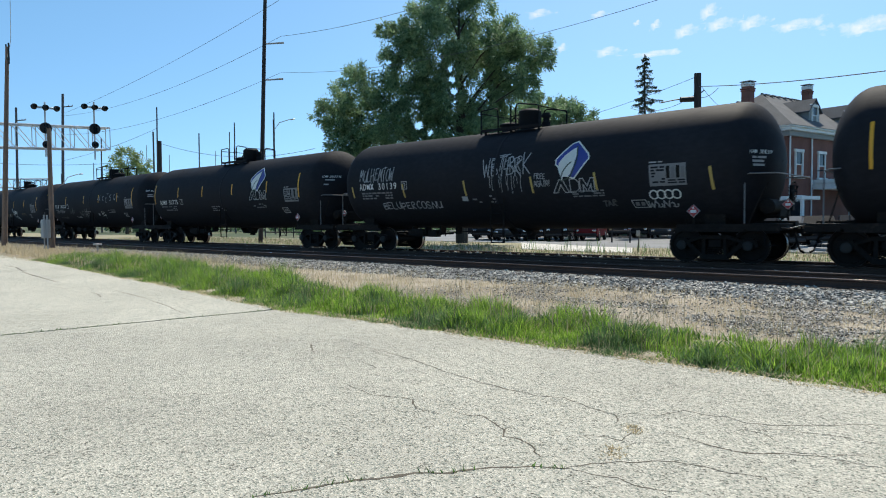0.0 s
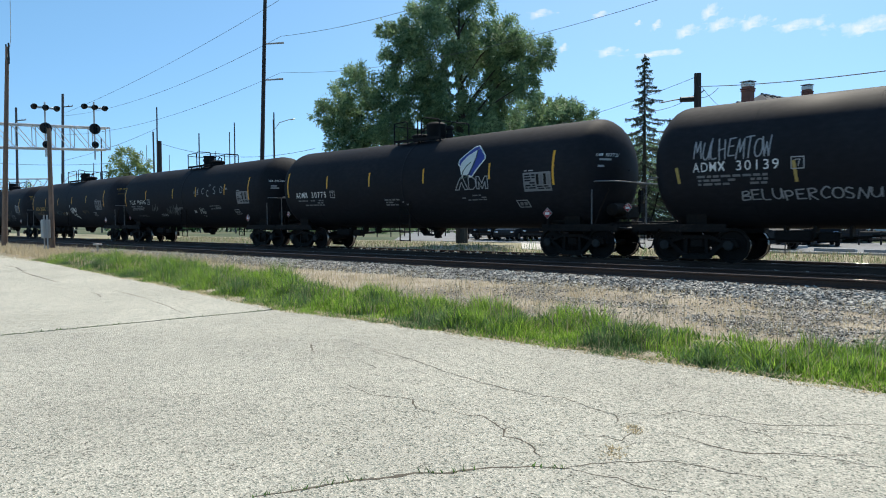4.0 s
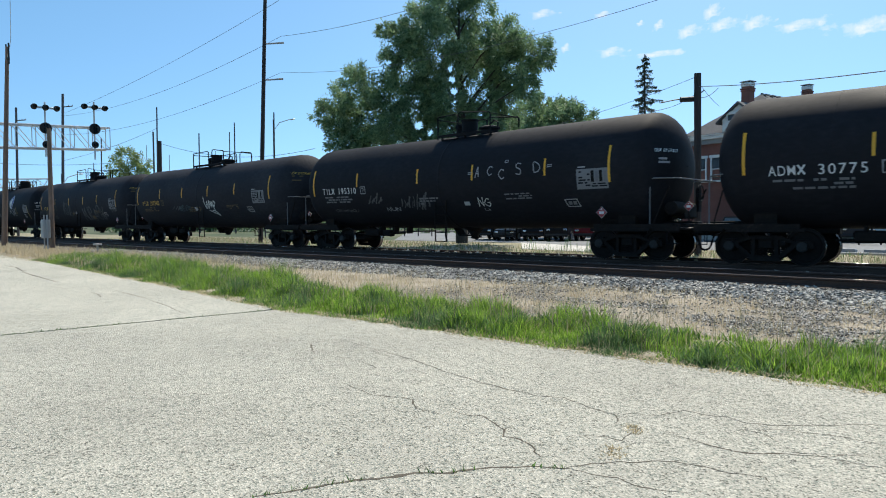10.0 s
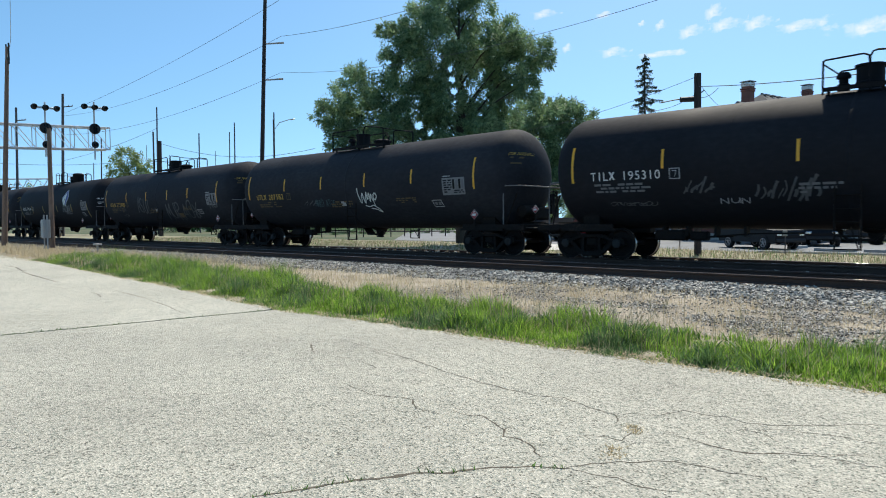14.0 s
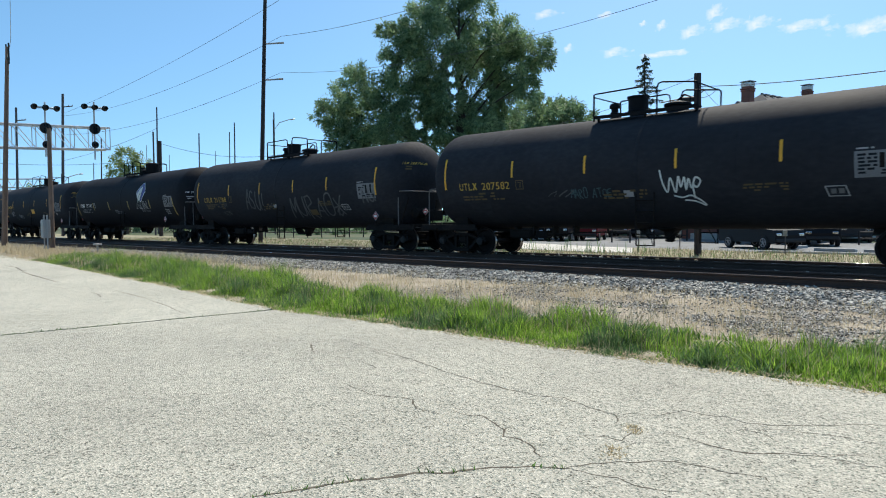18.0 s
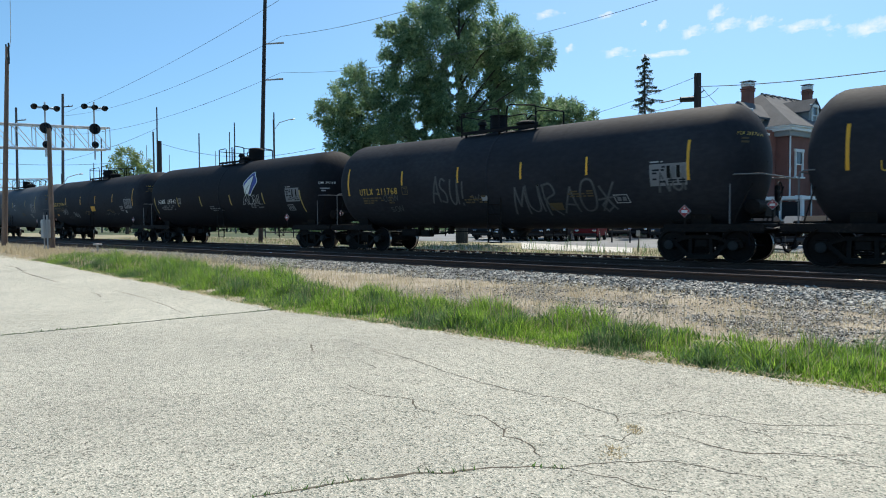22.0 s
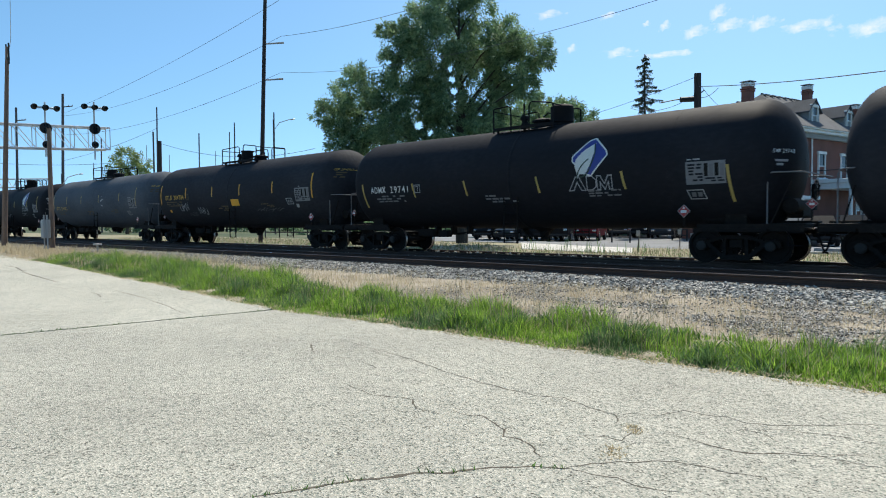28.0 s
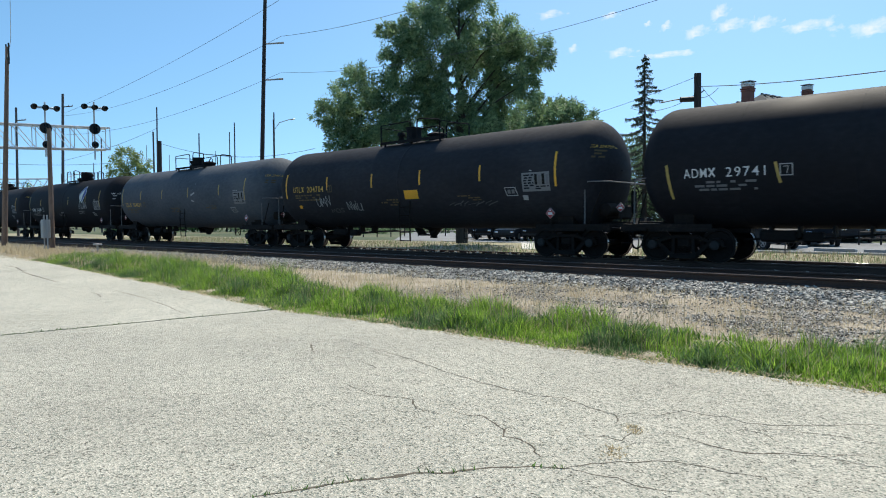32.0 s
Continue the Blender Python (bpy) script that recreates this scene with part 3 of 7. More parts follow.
def on_tank(x, a, lift=0.006):
    """A point of the shell on the side of the pavement; a is the arc in metres above the waist."""
    q = a / R
    e = max(0.0, abs(x) - HALF + 0.95) / 0.95
    r = R * math.sqrt(max(0.05, 1 - e * e)) + lift
    h = WAIST - axis_z(x) + 0.005 * abs(x) + (R + lift) * math.sin(q)
    h = max(-r * 1.06, min(r * 0.97, h))
    b_ = r * (BELLY if h < 0 else 1.0)
    return (x + (lift * 2 * e if x > 0 else 0), -r * math.sqrt(1 - (h / b_) ** 2), axis_z(x) + h)


def shell():
    sh, n = Shape(), 120
    st = [(-HALF + 0.95 * (1 - math.cos(math.pi / 2 * i / 10)), max(0.02, R * math.sin(math.pi / 2 * i / 10))) for i in range(11)]
    body = st + [(-5.0, R), (-2.6, R), (0.0, R), (2.6, R), (5.0, R)] + [(-x, r) for x, r in st[::-1]]
    for x, r in body:
        sh.v += [(x, y, axis_z(x) + z) for y, z in (section(r, 2 * math.pi * j / n) for j in range(n))]
    sh.f = [(i * n + j, i * n + (j + 1) % n, (i + 1) * n + (j + 1) % n, (i + 1) * n + j) for i in range(len(body) - 1) for j in range(n)]
    return sh


def patch(x0, x1, a0, a1, lift=0.006, nx=1):
    sh, n = Shape(), max(2, int(abs(a1 - a0) / 0.08))
    for i in range(nx + 1):
        for j in range(n + 1):
            sh.v.append(on_tank(x0 + (x1 - x0) * i / nx, a0 + (a1 - a0) * j / n, lift))
    sh.f = [(i * (n + 1) + j, (i + 1) * (n + 1) + j, (i + 1) * (n + 1) + j + 1, i * (n + 1) + j + 1) for i in range(nx) for j in range(n)]
    return sh


def stroke(pts, w, lift=0.007):
    """A painted line on the shell through points of x and arc."""
    sh = Shape()
    for i, (x, a) in enumerate(pts):
        p, q = pts[max(i - 1, 0)], pts[min(i + 1, len(pts) - 1)]
        dx, da = q[0] - p[0], q[1] - p[1]
        d = math.hypot(dx, da) or 1
        sh.v += [on_tank(x - da / d * w / 2, a + dx / d * w / 2, lift), on_tank(x + da / d * w / 2, a - dx / d * w / 2, lift)]
    sh.f = [(2 * i, 2 * i + 1, 2 * i + 3, 2 * i + 2) for i in range(len(pts) - 1)]
    return sh


def ruled(pts, w, lift=0.007):
    """A drawn figure of straight painted lines with sharp corners."""
    out = Shape()
    for (x0, a0), (x1, a1) in zip(pts, pts[1:]):
        L = math.hypot(x1 - x0, a1 - a0) or 1
        ux, ua = (x1 - x0) / L * w * 0.45, (a1 - a0) / L * w * 0.45
        n = max(1, int(L / 0.12))
        p = [(x0 - ux + (x1 - x0 + 2 * ux) * k / n, a0 - ua + (a1 - a0 + 2 * ua) * k / n) for k in range(n + 1)]
        q = stroke(p, w, lift)
        out.add(q.v, q.f)
    return out


def join(shapes):
    out = Shape()
    for s in shapes:
        out.add(s.v, s.f)
    return out


def lettering(text, size, x0, a0, width=None, lift=0.007):
    """Letters of the built-in font laid on the shell from x0, with their foot at the arc a0."""
    sh, pitch = Shape(), (width or size * 0.7 * len(text)) / len(text)
    for k, ch in enumerate(text):
        if ch == " ":
            continue
        if ch == "X":
            w, h = pitch * 0.72, size * 0.7
            for s in (-1, 1):
                q = ruled([(x0 + pitch * (k + 0.5) - s * w * 0.42, a0 + 0.03), (x0 + pitch * (k + 0.5) + s * w * 0.42, a0 + h - 0.02)], size * 0.13, lift)
                sh.add(q.v, q.f)
            continue
        cu = bpy.data.curves.new("letters", "FONT")
        cu.body, cu.size, cu.resolution_u, cu.offset = ch, size, 3, 0.002 * size
        ob = bpy.data.objects.new("letters", cu)
        me = bpy.data.meshes.new_from_object(ob)
        xs_ = [v.co.x for v in me.vertices]
        lo, hi = min(xs_), max(xs_)
        wide = min(hi - lo, pitch * 0.8) if ch != "1" else (hi - lo)
        q = wide / (hi - lo)
        sh.add([on_tank(x0 + pitch * (k + 0.5) + (v.co.x - (lo + hi) / 2) * q, a0 + v.co.y, lift) for v in me.vertices], [tuple(p.vertices) for p in me.polygons])
        bpy.data.objects.remove(ob)
        bpy.data.meshes.remove(me)
        bpy.data.curves.remove(cu)
    return sh


def bars(x0, x1, a0, a1, rows, seed, fill=0.7):
    """Rows of small lettering that cannot be read, as plain bars."""
    r, out = random.Random(seed), []
    for i in range(rows):
        top = a1 - (a1 - a0) * i / rows
        h = (a1 - a0) / rows * 0.6
        x = x0 + r.uniform(0, 0.05)
        while x < x1 - 0.05:
            w = r.uniform(0.08, 0.28)
            if r.random() < fill:
                out.append(patch(x, min(x + w, x1), top - h, top, 0.008))
            x += w + 0.05
    return join(out)


def smooth_line(pts, n=6):
    """A curve that runs through the points."""
    out = []
    for i in range(len(pts) - 1):
        p0, p1, p2, p3 = pts[max(i - 1, 0)], pts[i], pts[i + 1], pts[min(i + 2, len(pts) - 1)]
        for k in range(n):
            t = k / n
            out.append(tuple(0.5 * (2 * b + (c - a) * t + (2 * a - 5 * b + 4 * c - d) * t * t + (3 * b - a - 3 * c + d) * t ** 3) for a, b, c, d in zip(p0, p1, p2, p3)))
    return out + [pts[-1]]


def scrawl(seed, x0, x1, a0, a1, n, w=0.045):
    """Sprayed strokes side by side, each a quick up-and-down figure; a negative count gives washed-out vertical smears."""
    r, out = random.Random(seed), []
    step, tall = (x1 - x0) / abs(n), a1 - a0
    for i in range(abs(n)):
        c = x0 + step * (i + 0.5)
        top, foot = a1 - tall * r.uniform(0, 0.25), a0 + tall * r.uniform(0, 0.25)
        if n < 0:
            top = foot + (top - foot) * r.uniform(0.35, 1.0)
            pts = [(c + r.uniform(0.2, 1.6) * step, top), (c + r.uniform(-0.2, 0.5) * step, (top + foot) / 2), (c - r.uniform(0.0, 0.8) * step, foot)]
            out.append(stroke(smooth_line(pts), w * r.uniform(0.4, 1.4)))
            continue
        mid = (top + foot) / 2 + tall * r.uniform(-0.12, 0.12)
        e = lambda u, v: (c + step * (1.35 * u + r.uniform(-0.2, 0.2)) + 0.12 * (v - mid), v + tall * r.uniform(-0.05, 0.05))
        pts = r.choice((
            [e(-0.35, foot), e(-0.32, top), e(0.1, top), e(0.38, (top + mid) / 2), e(-0.05, mid), e(0.4, foot)],
            [e(-0.45, foot), e(-0.3, top), e(-0.08, mid), e(0.1, top), e(0.4, foot)],
            [e(0.1, top), e(-0.4, mid), e(0.0, foot), e(0.4, mid), e(0.05, top), e(-0.2, top)],
            [e(-0.3, top), e(-0.38, foot), e(0.1, foot), e(0.4, mid), e(0.35, top)],
            [e(-0.2, top), e(-0.25, mid), e(0.3, (top + mid) / 2), e(0.3, mid), e(-0.3, foot), e(0.45, foot)],
        ))
        out.append(stroke(smooth_line(pts), w * r.uniform(0.7, 1.15)))
        if r.random() < 0.5:
            out.append(stroke([(c - step * 0.5, mid), (c, mid + 0.02), (c + step * 0.5, mid + r.uniform(-0.05, 0.05))], w * 0.7))
    return join(out)


GLYPH = {
    "A": (((0, 0), (0.45, 1), (0.9, 0.05)), ((0.15, 0.4), (0.8, 0.35))),
    "B": (((0.1, 0), (0.12, 1)), ((0.1, 0.95), (0.6, 1.0), (0.75, 0.75), (0.2, 0.52), (0.8, 0.45), (0.85, 0.12), (0.1, 0.02))),
    "C": (((0.85, 0.85), (0.45, 1), (0.05, 0.5), (0.4, 0.02), (0.85, 0.15)),),
    "E": (((0.8, 0.98), (0.12, 0.95), (0.1, 0.03), (0.85, 0.05)), ((0.1, 0.52), (0.65, 0.55))),
    "F": (((0.8, 0.98), (0.12, 0.95), (0.1, 0.0)), ((0.1, 0.52), (0.65, 0.55))),
    "G": (((0.9, 0.9), (0.4, 1), (0.0, 0.45), (0.5, 0), (0.9, 0.2), (0.85, 0.5), (0.5, 0.5)),),
    "I": (((0.4, 1), (0.45, 0)),),
    "K": (((0.1, 1.05), (0.12, 0)), ((0.95, 1.0), (0.15, 0.45), (0.9, 0.0))),
    "L": (((0.15, 1), (0.1, 0.05), (0.8, 0.02)),),
    "M": (((0, 0), (0.15, 1), (0.45, 0.35), (0.75, 1.0), (0.95, 0.0)),),
    "N": (((0, 0), (0.1, 1), (0.75, 0.05), (0.85, 1.05)),),
    "O": (((0.5, 1), (0.2, 0.9), (0.05, 0.5), (0.2, 0.1), (0.5, 0), (0.85, 0.15), (0.95, 0.5), (0.8, 0.9), (0.5, 1)),),
    "P": (((0.15, -0.1), (0.15, 1)), ((0.05, 0.9), (0.6, 1.0), (0.85, 0.7), (0.6, 0.45), (0.15, 0.42))),
    "R": (((0.1, -0.1), (0.15, 1)), ((0.05, 0.95), (0.6, 1.0), (0.8, 0.72), (0.2, 0.48), (0.85, -0.1))),
    "S": (((0.8, 0.9), (0.35, 1), (0.15, 0.7), (0.7, 0.4), (0.6, 0.05), (0.05, 0.1)),),
    "T": (((0.0, 0.95), (0.95, 1.0)), ((0.5, 1.0), (0.45, -0.05))),
    "U": (((0.05, 1), (0.05, 0.3), (0.4, 0), (0.75, 0.25), (0.85, 1), (0.9, 0.0)),),
    "V": (((0.0, 1), (0.4, 0), (0.85, 1.05)),),
    "W": (((0.0, 1), (0.2, 0), (0.48, 0.7), (0.7, 0.0), (0.98, 1.05)),),
    "H": (((0.1, 1.05), (0.12, -0.05)), ((0.05, 0.45), (0.9, 0.55)), ((0.85, 1.0), (0.8, 0.0))),
    "!": (((0.4, 1.0), (0.35, 0.3)), ((0.33, 0.12), (0.35, 0.0))),
    "*": (((0.1, 0.85), (0.9, 0.1)), ((0.85, 0.95), (0.15, 0.05)), ((0.0, 0.45), (1.0, 0.55)), ((0.45, 0.45), (0.15, 0.25), (0.4, 0.0), (0.75, 0.2), (0.5, 0.45))),
    "=": (((0.1, 0.4), (0.7, 0.45)), ((0.1, 0.65), (0.7, 0.7))),
    "D": (((0.1, 0.0), (0.1, 1.0), (0.7, 0.85), (0.9, 0.4), (0.6, 0.05), (0.1, 0.0)),),
    "?": (((0.0, 0.55), (0.25, 0.75), (0.45, 0.3), (0.3, 0.0), (0.85, 0.05), (0.9, 0.5)),),
}


def hand_lettering(text, x0, x1, a0, h, w, seed=0, fill=0.62, lift=0.007):
    """Letters drawn by hand with a spray can or paint stick, each leaning and sitting its own way."""
    out, step, r = [], (x1 - x0) / len(text), random.Random(seed * 31 + len(text))
    for k, ch in enumerate(text):
        lean, rise, tall = r.uniform(-0.12, 0.12), r.uniform(-0.08, 0.08) * h, h * r.uniform(0.88, 1.1)
        for line in GLYPH.get(ch, ()):
            pts = [(x0 + step * (k + fill * u) + lean * v * h, a0 + rise + tall * v) for u, v in line]
            sharp = ch in "NAMWKIHFETV*="
            out.append(ruled(pts, w, lift) if sharp else stroke(smooth_line(pts, 5), w, lift))
    return join(out)


def drips(x0, x1, a0, a1, n, w, seed):
    """Thin runs of paint below sprayed letters."""
    r, out = random.Random(seed), []
    for k in range(n):
        x = x0 + (x1 - x0) * (k + r.uniform(0.1, 0.9)) / n
        top = a1 - (a1 - a0) * r.uniform(0.0, 0.3)
        foot = a0 + (a1 - a0) * r.uniform(0.0, 0.45)
        out.append(stroke([(x + 0.01 * math.sin(q * 2.0), top + (foot - top) * q / 4) for q in range(5)], w))
        out.append(stroke([(x - w * 0.5, foot), (x + w * 0.5, foot)], w * 1.8))
    return join(out)


def wheelset():
    sh = Shape()
    turn = Matrix.Rotation(radians(90), 4, "X")
    for s in (-1, 1):
        flange = Matrix.Translation((0, 0.735 * s, 0)) @ (turn if s > 0 else turn @ Matrix.Rotation(math.pi, 4, "X"))
        sh.lathe([(0.1, 0.05), (0.13, 0.04), (0.15, 0.0), (0.36, -0.02), (0.4, 0.02), (0.455, 0.022), (0.457, 0.0), (0.457, -0.06), (0.46, -0.066), (0.485, -0.08), (0.48, -0.095), (0.4, -0.1), (0.37, -0.06), (0.15, -0.06), (0.11, -0.09)], flange, 32)
    sh.tube([(0, -1.0, 0), (0, 1.0, 0)], 0.085, 12)
    return sh


def side_frame():
    """Cast side frame of a truck: arched top, two windows, spring nest, boxes over the axles."""
    sh = Shape()
    for s in (-1, 1):
        sh.prism([(0.9 * s, 0.62), (1.1 * s, 0.6), (1.14 * s, 0.44), (1.06 * s, 0.4), (1.02 * s, 0.53), (0.76 * s, 0.53), (0.72 * s, 0.4), (0.64 * s, 0.44), (0.66 * s, 0.58)], -0.09, 0.09)
        sh.prism([(0.64 * s, 0.5), (0.56 * s, 0.44), (0.28 * s, 0.18), (0.3 * s, 0.14), (0.42 * s, 0.16), (0.7 * s, 0.42)], -0.08, 0.08)
        sh.prism([(0.24 * s, 0.66), (0.32 * s, 0.66), (0.34 * s, 0.16), (0.24 * s, 0.16)], -0.09, 0.09)
        sh.box((0.89 * s, 0, 0.6), (0.3, 0.2, 0.1), b=0.03)
    sh.prism([(-0.72, 0.6), (-0.36, 0.74), (0.36, 0.74), (0.72, 0.6), (0.7, 0.53), (0.34, 0.64), (-0.34, 0.64), (-0.7, 0.53)], -0.08, 0.08)
    sh.prism([(-0.36, 0.22), (0.36, 0.22), (0.4, 0.12), (0.3, 0.09), (-0.3, 0.09), (-0.4, 0.12)], -0.12, 0.12)
    return sh


def springs():
    sh = Shape()
    for x in (-0.15, 0.0, 0.15):
        sh.tube([(x + 0.06 * math.cos(k * 0.9), 0.06 * math.sin(k * 0.9), 0.22 + 0.22 * k / 28) for k in range(29)], 0.016, 5)
    return sh


def tank_car():
    """One tank car of the train, at the origin, with the parts that all the cars share."""
    car = thing("tank_car", pose(0, 0, 0), "black railway tank car rolling on the middle track", "tank car", "tank cars of the train")
    tank = part("tank", shell(), BLACK, car, "black painted cylindrical tank", smooth=60)
    for x, half, rise in ((0.0, 0.06, 0.012), (-5.45, 0.014, 0.004), (-2.75, 0.014, 0.004), (2.75, 0.014, 0.004), (5.45, 0.014, 0.004)):
        ring = Shape()
        n = 56
        for dx, lift in ((-half, 0.0), (-half * 0.8, rise), (half * 0.8, rise), (half, 0.0)):
            ring.v += [(x + dx, y, axis_z(x + dx) + z) for y, z in (section(R + lift, 2 * math.pi * j / n) for j in range(n))]
        ring.f = [(i * n + j, i * n + (j + 1) % n, (i + 1) * n + (j + 1) % n, (i + 1) * n + j) for i in range(3) for j in range(n)]
        part("tank_band" if half > 0.05 else "weld_seam", ring, BLACK, tank, smooth=50)
    # belly
    part("bottom_outlet", Shape().lathe([(0.42, 0.16), (0.42, 0.0), (0.2, -0.1), (0.13, -0.32), (0.15, -0.34), (0.15, -0.38), (0.05, -0.4)], Matrix.Translation((0.3, 0, 0.9)), 20), IRON, car, "bottom outlet valve")
    part("skid_guard", Shape().prism([(-0.7, 1.0), (-0.3, 0.6), (0.3, 0.6), (0.7, 1.0), (0.61, 1.0), (0.27, 0.66), (-0.27, 0.66), (-0.61, 1.0)], -0.2, 0.2), IRON, car)
    for s in (-1, 1):
        part("stub_sill", Shape().box((7.2 * s, 0, 0.95), (3.3, 0.36, 0.34), b=0.02), IRON, car)
        part("saddle", Shape().prism([(-1.0, 0.95), (1.0, 0.95), (1.05, 1.1), (1.05, 1.55), (0.8, 1.42), (0.5, 1.3), (-0.5, 1.3), (-0.8, 1.42), (-1.05, 1.55), (-1.05, 1.1)], 7.07 * s - 0.28, 7.07 * s + 0.28, axis="x"), IRON, car, "steel tank saddle")
        part("end_platform", Shape().box((8.42 * s, 0, 1.02), (0.75, 2.7, 0.07), b=0.01).box((8.78 * s, 0, 0.96), (0.05, 2.7, 0.16)), IRON, car, "black end platform")
        for y in (-1.36, 1.36):
            part("side_beam", Shape().box((7.4 * s, y, 0.98), (2.5, 0.07, 0.14), b=0.01), IRON, car)
            if s > 0:
                part("corner_handrail", Shape().tube([(7.95, y, 0.98), (7.95, y, 2.24), (7.99, y, 2.32), (8.06, y, 2.35), (8.72, y, 2.33), (8.8, y * 0.96, 2.32)], 0.019, 7), HANDRAIL, car, "grey end handrail")
                part("brace", Shape().tube([(8.02, y * 0.97, 1.03), (8.5, y * 0.97, 2.1)], 0.022, 6), IRON, car, "dark steel brace")
            else:
                part("corner_handrail", Shape().tube([(-8.4, y, 0.98), (-8.4, y, 2.22), (-8.37, y, 2.31), (-8.29, y, 2.35), (-7.85, y * 0.97, 2.37)], 0.019, 7), HANDRAIL, car, "grey end handrail")
                part("brace", Shape().tube([(-8.3, y * 0.97, 1.03), (-8.05, y * 0.97, 1.95)], 0.022, 6), IRON, car, "dark steel brace")
            st = Shape()
            for z in (0.5, 0.82):
                st.tube([(8.45 * s, y, z), (8.82 * s, y, z)], 0.014, 5)
            st.tube([(8.45 * s, y, 1.1), (8.45 * s, y, 0.48)], 0.014, 5)
            part("step", st, CAPBLACK, car)
        x_ = 8.8 if s > 0 else -8.4
        part("end_rail", Shape().tube([(x_, -1.36 * 0.96, 2.32), (x_, 1.36 * 0.96, 2.32)], 0.02, 6), HANDRAIL, car)
        part("deck_edge", Shape().box((8.42 * s, -1.385, 0.92), (0.8, 0.03, 0.14), b=0.005).box((7.0 * s, -1.385, 0.88), (1.9, 0.03, 0.09), b=0.005), IRON, car)
        cp = Shape().box((8.95 * s, 0, 0.86), (0.5, 0.14, 0.16), b=0.03).box((8.75 * s, 0, 0.86), (0.12, 0.3, 0.34), b=0.02).box((9.08 * s, 0.07 * s, 0.86), (0.28, 0.26, 0.3), b=0.05)
        part("coupler", cp, IRON, car, "knuckle coupler")
        part("air_hose", Shape().tube([(8.85 * s, -0.3 * s, 0.78), (8.92 * s, -0.3 * s, 0.62), (8.97 * s, -0.28 * s, 0.42), (9.0 * s, -0.24 * s, 0.33), (9.06 * s, -0.15 * s, 0.28)], 0.03, 6), CAPBLACK, car)
        part("uncoupling_lever", Shape().tube([(8.84 * s, -1.3, 0.95), (8.95 * s, -1.0, 0.93), (8.95 * s, -0.2, 0.98), (9.02 * s, 0, 1.0)], 0.012, 5), STEELROD, car)
    part("brake_wheel", Shape().tube([(8.55, 0.75 + 0.26 * math.cos(a / 16 * 6.283), 1.95 + 0.26 * math.sin(a / 16 * 6.283)) for a in range(17)], 0.018, 6).tube([(8.55, 0.75, 1.69), (8.55, 0.75, 2.21)], 0.014, 5).tube([(8.55, 0.49, 1.95), (8.55, 1.01, 1.95)], 0.014, 5).box((8.5, 0.75, 1.75), (0.1, 0.2, 0.7)), CAPBLACK, car, "round brake wheel")
    part("brake_gear", Shape().box((8.3, 0.15, 1.42), (0.42, 1.0, 0.46), b=0.06).lathe([(0.05, -0.35), (0.2, -0.3), (0.2, 0.3), (0.05, 0.36)], Matrix.Translation((8.35, -0.55, 1.5)) @ Matrix.Rotation(radians(90), 4, "X"), 14), IRON, car, "black brake gear on the end platform")
    part("air_reservoir", Shape().lathe([(0.03, -0.52), (0.15, -0.47), (0.2, -0.38), (0.2, 0.38), (0.15, 0.47), (0.03, 0.52)], Matrix.Translation((6.6, -0.7, 1.2)) @ Matrix.Rotation(radians(90), 4, "Y"), 18), IRON, car, "small horizontal air tank")
    part("brake_cylinder", Shape().lathe([(0.05, -0.3), (0.16, -0.28), (0.16, 0.2), (0.1, 0.24), (0.03, 0.5)], Matrix.Translation((-4.9, -0.6, 1.2)) @ Matrix.Rotation(radians(90), 4, "Y"), 16), IRON, car)
    part("brake_rod", Shape().tube([(-6.2, -0.25, 1.02), (-0.8, -0.25, 1.0)], 0.018, 6), IRON, car)
    rig = Shape().box((-4.7, -0.55, 0.72), (0.9, 0.4, 0.3), b=0.05).box((-3.9, -0.5, 0.7), (0.5, 0.3, 0.26), b=0.04).tube([(-5.6, -0.4, 0.62), (-3.0, -0.4, 0.7)], 0.03, 6).tube([(-4.3, -0.6, 0.62), (-2.4, -0.6, 0.78), (-1.2, -0.5, 0.8)], 0.022, 6)
    for x in (-4.9, -4.2, -3.4, -2.6):
        rig.box((x, -0.55, 0.84), (0.07, 0.3, 0.3))
    part("brake_rigging", rig, IRON, car, "black levers and rods under the belly")
    part("brake_pipe", Shape().tube([(-8.7, 0.3, 0.98), (-6, 0.3, 1.2), (6, 0.3, 1.2), (8.7, 0.3, 0.98)], 0.022, 6), IRON, car)
    # trucks
    for s in (-1, 1):
        tr = part("truck", Shape().box((0, 0, 0.52), (0.38, 2.1, 0.26), b=0.04).lathe([(0.2, 0.62), (0.2, 0.84), (0.15, 0.86)], None, 16), IRON, car, "cast steel two-axle truck", pose(7.07 * s, 0, 0))
        for y in (-1.0, 1.0):
            part("side_frame", SIDE, None, tr, m=pose(0, y, 0))
            part("spring_nest", SPRING, None, tr, m=pose(0, y, 0))
            for x in (-0.889, 0.889):
                part("bearing_cap", CAP, None, tr, "round bearing end cap", pose(x, y * 1.1, 0.46, 90 if y < 0 else -90))
        for x in (-0.889, 0.889):
            part("wheelset", WHEELS, None, tr, "steel wheels on an axle", pose(x, 0, 0.457))
            part("brake_beam", Shape().prism([(-0.05, 0.36), (0.05, 0.36), (0.05, 0.46), (-0.05, 0.46)], -0.8, 0.8, Matrix.Translation((x * 0.42, 0, 0))), IRON, tr)
    return car


CAPGREY = plain("dusty_bearing_cap", (0.026, 0.024, 0.022), 0.8)
WHEELS = wheelset().mesh("wheelset", [IRON, WHEELTREAD])
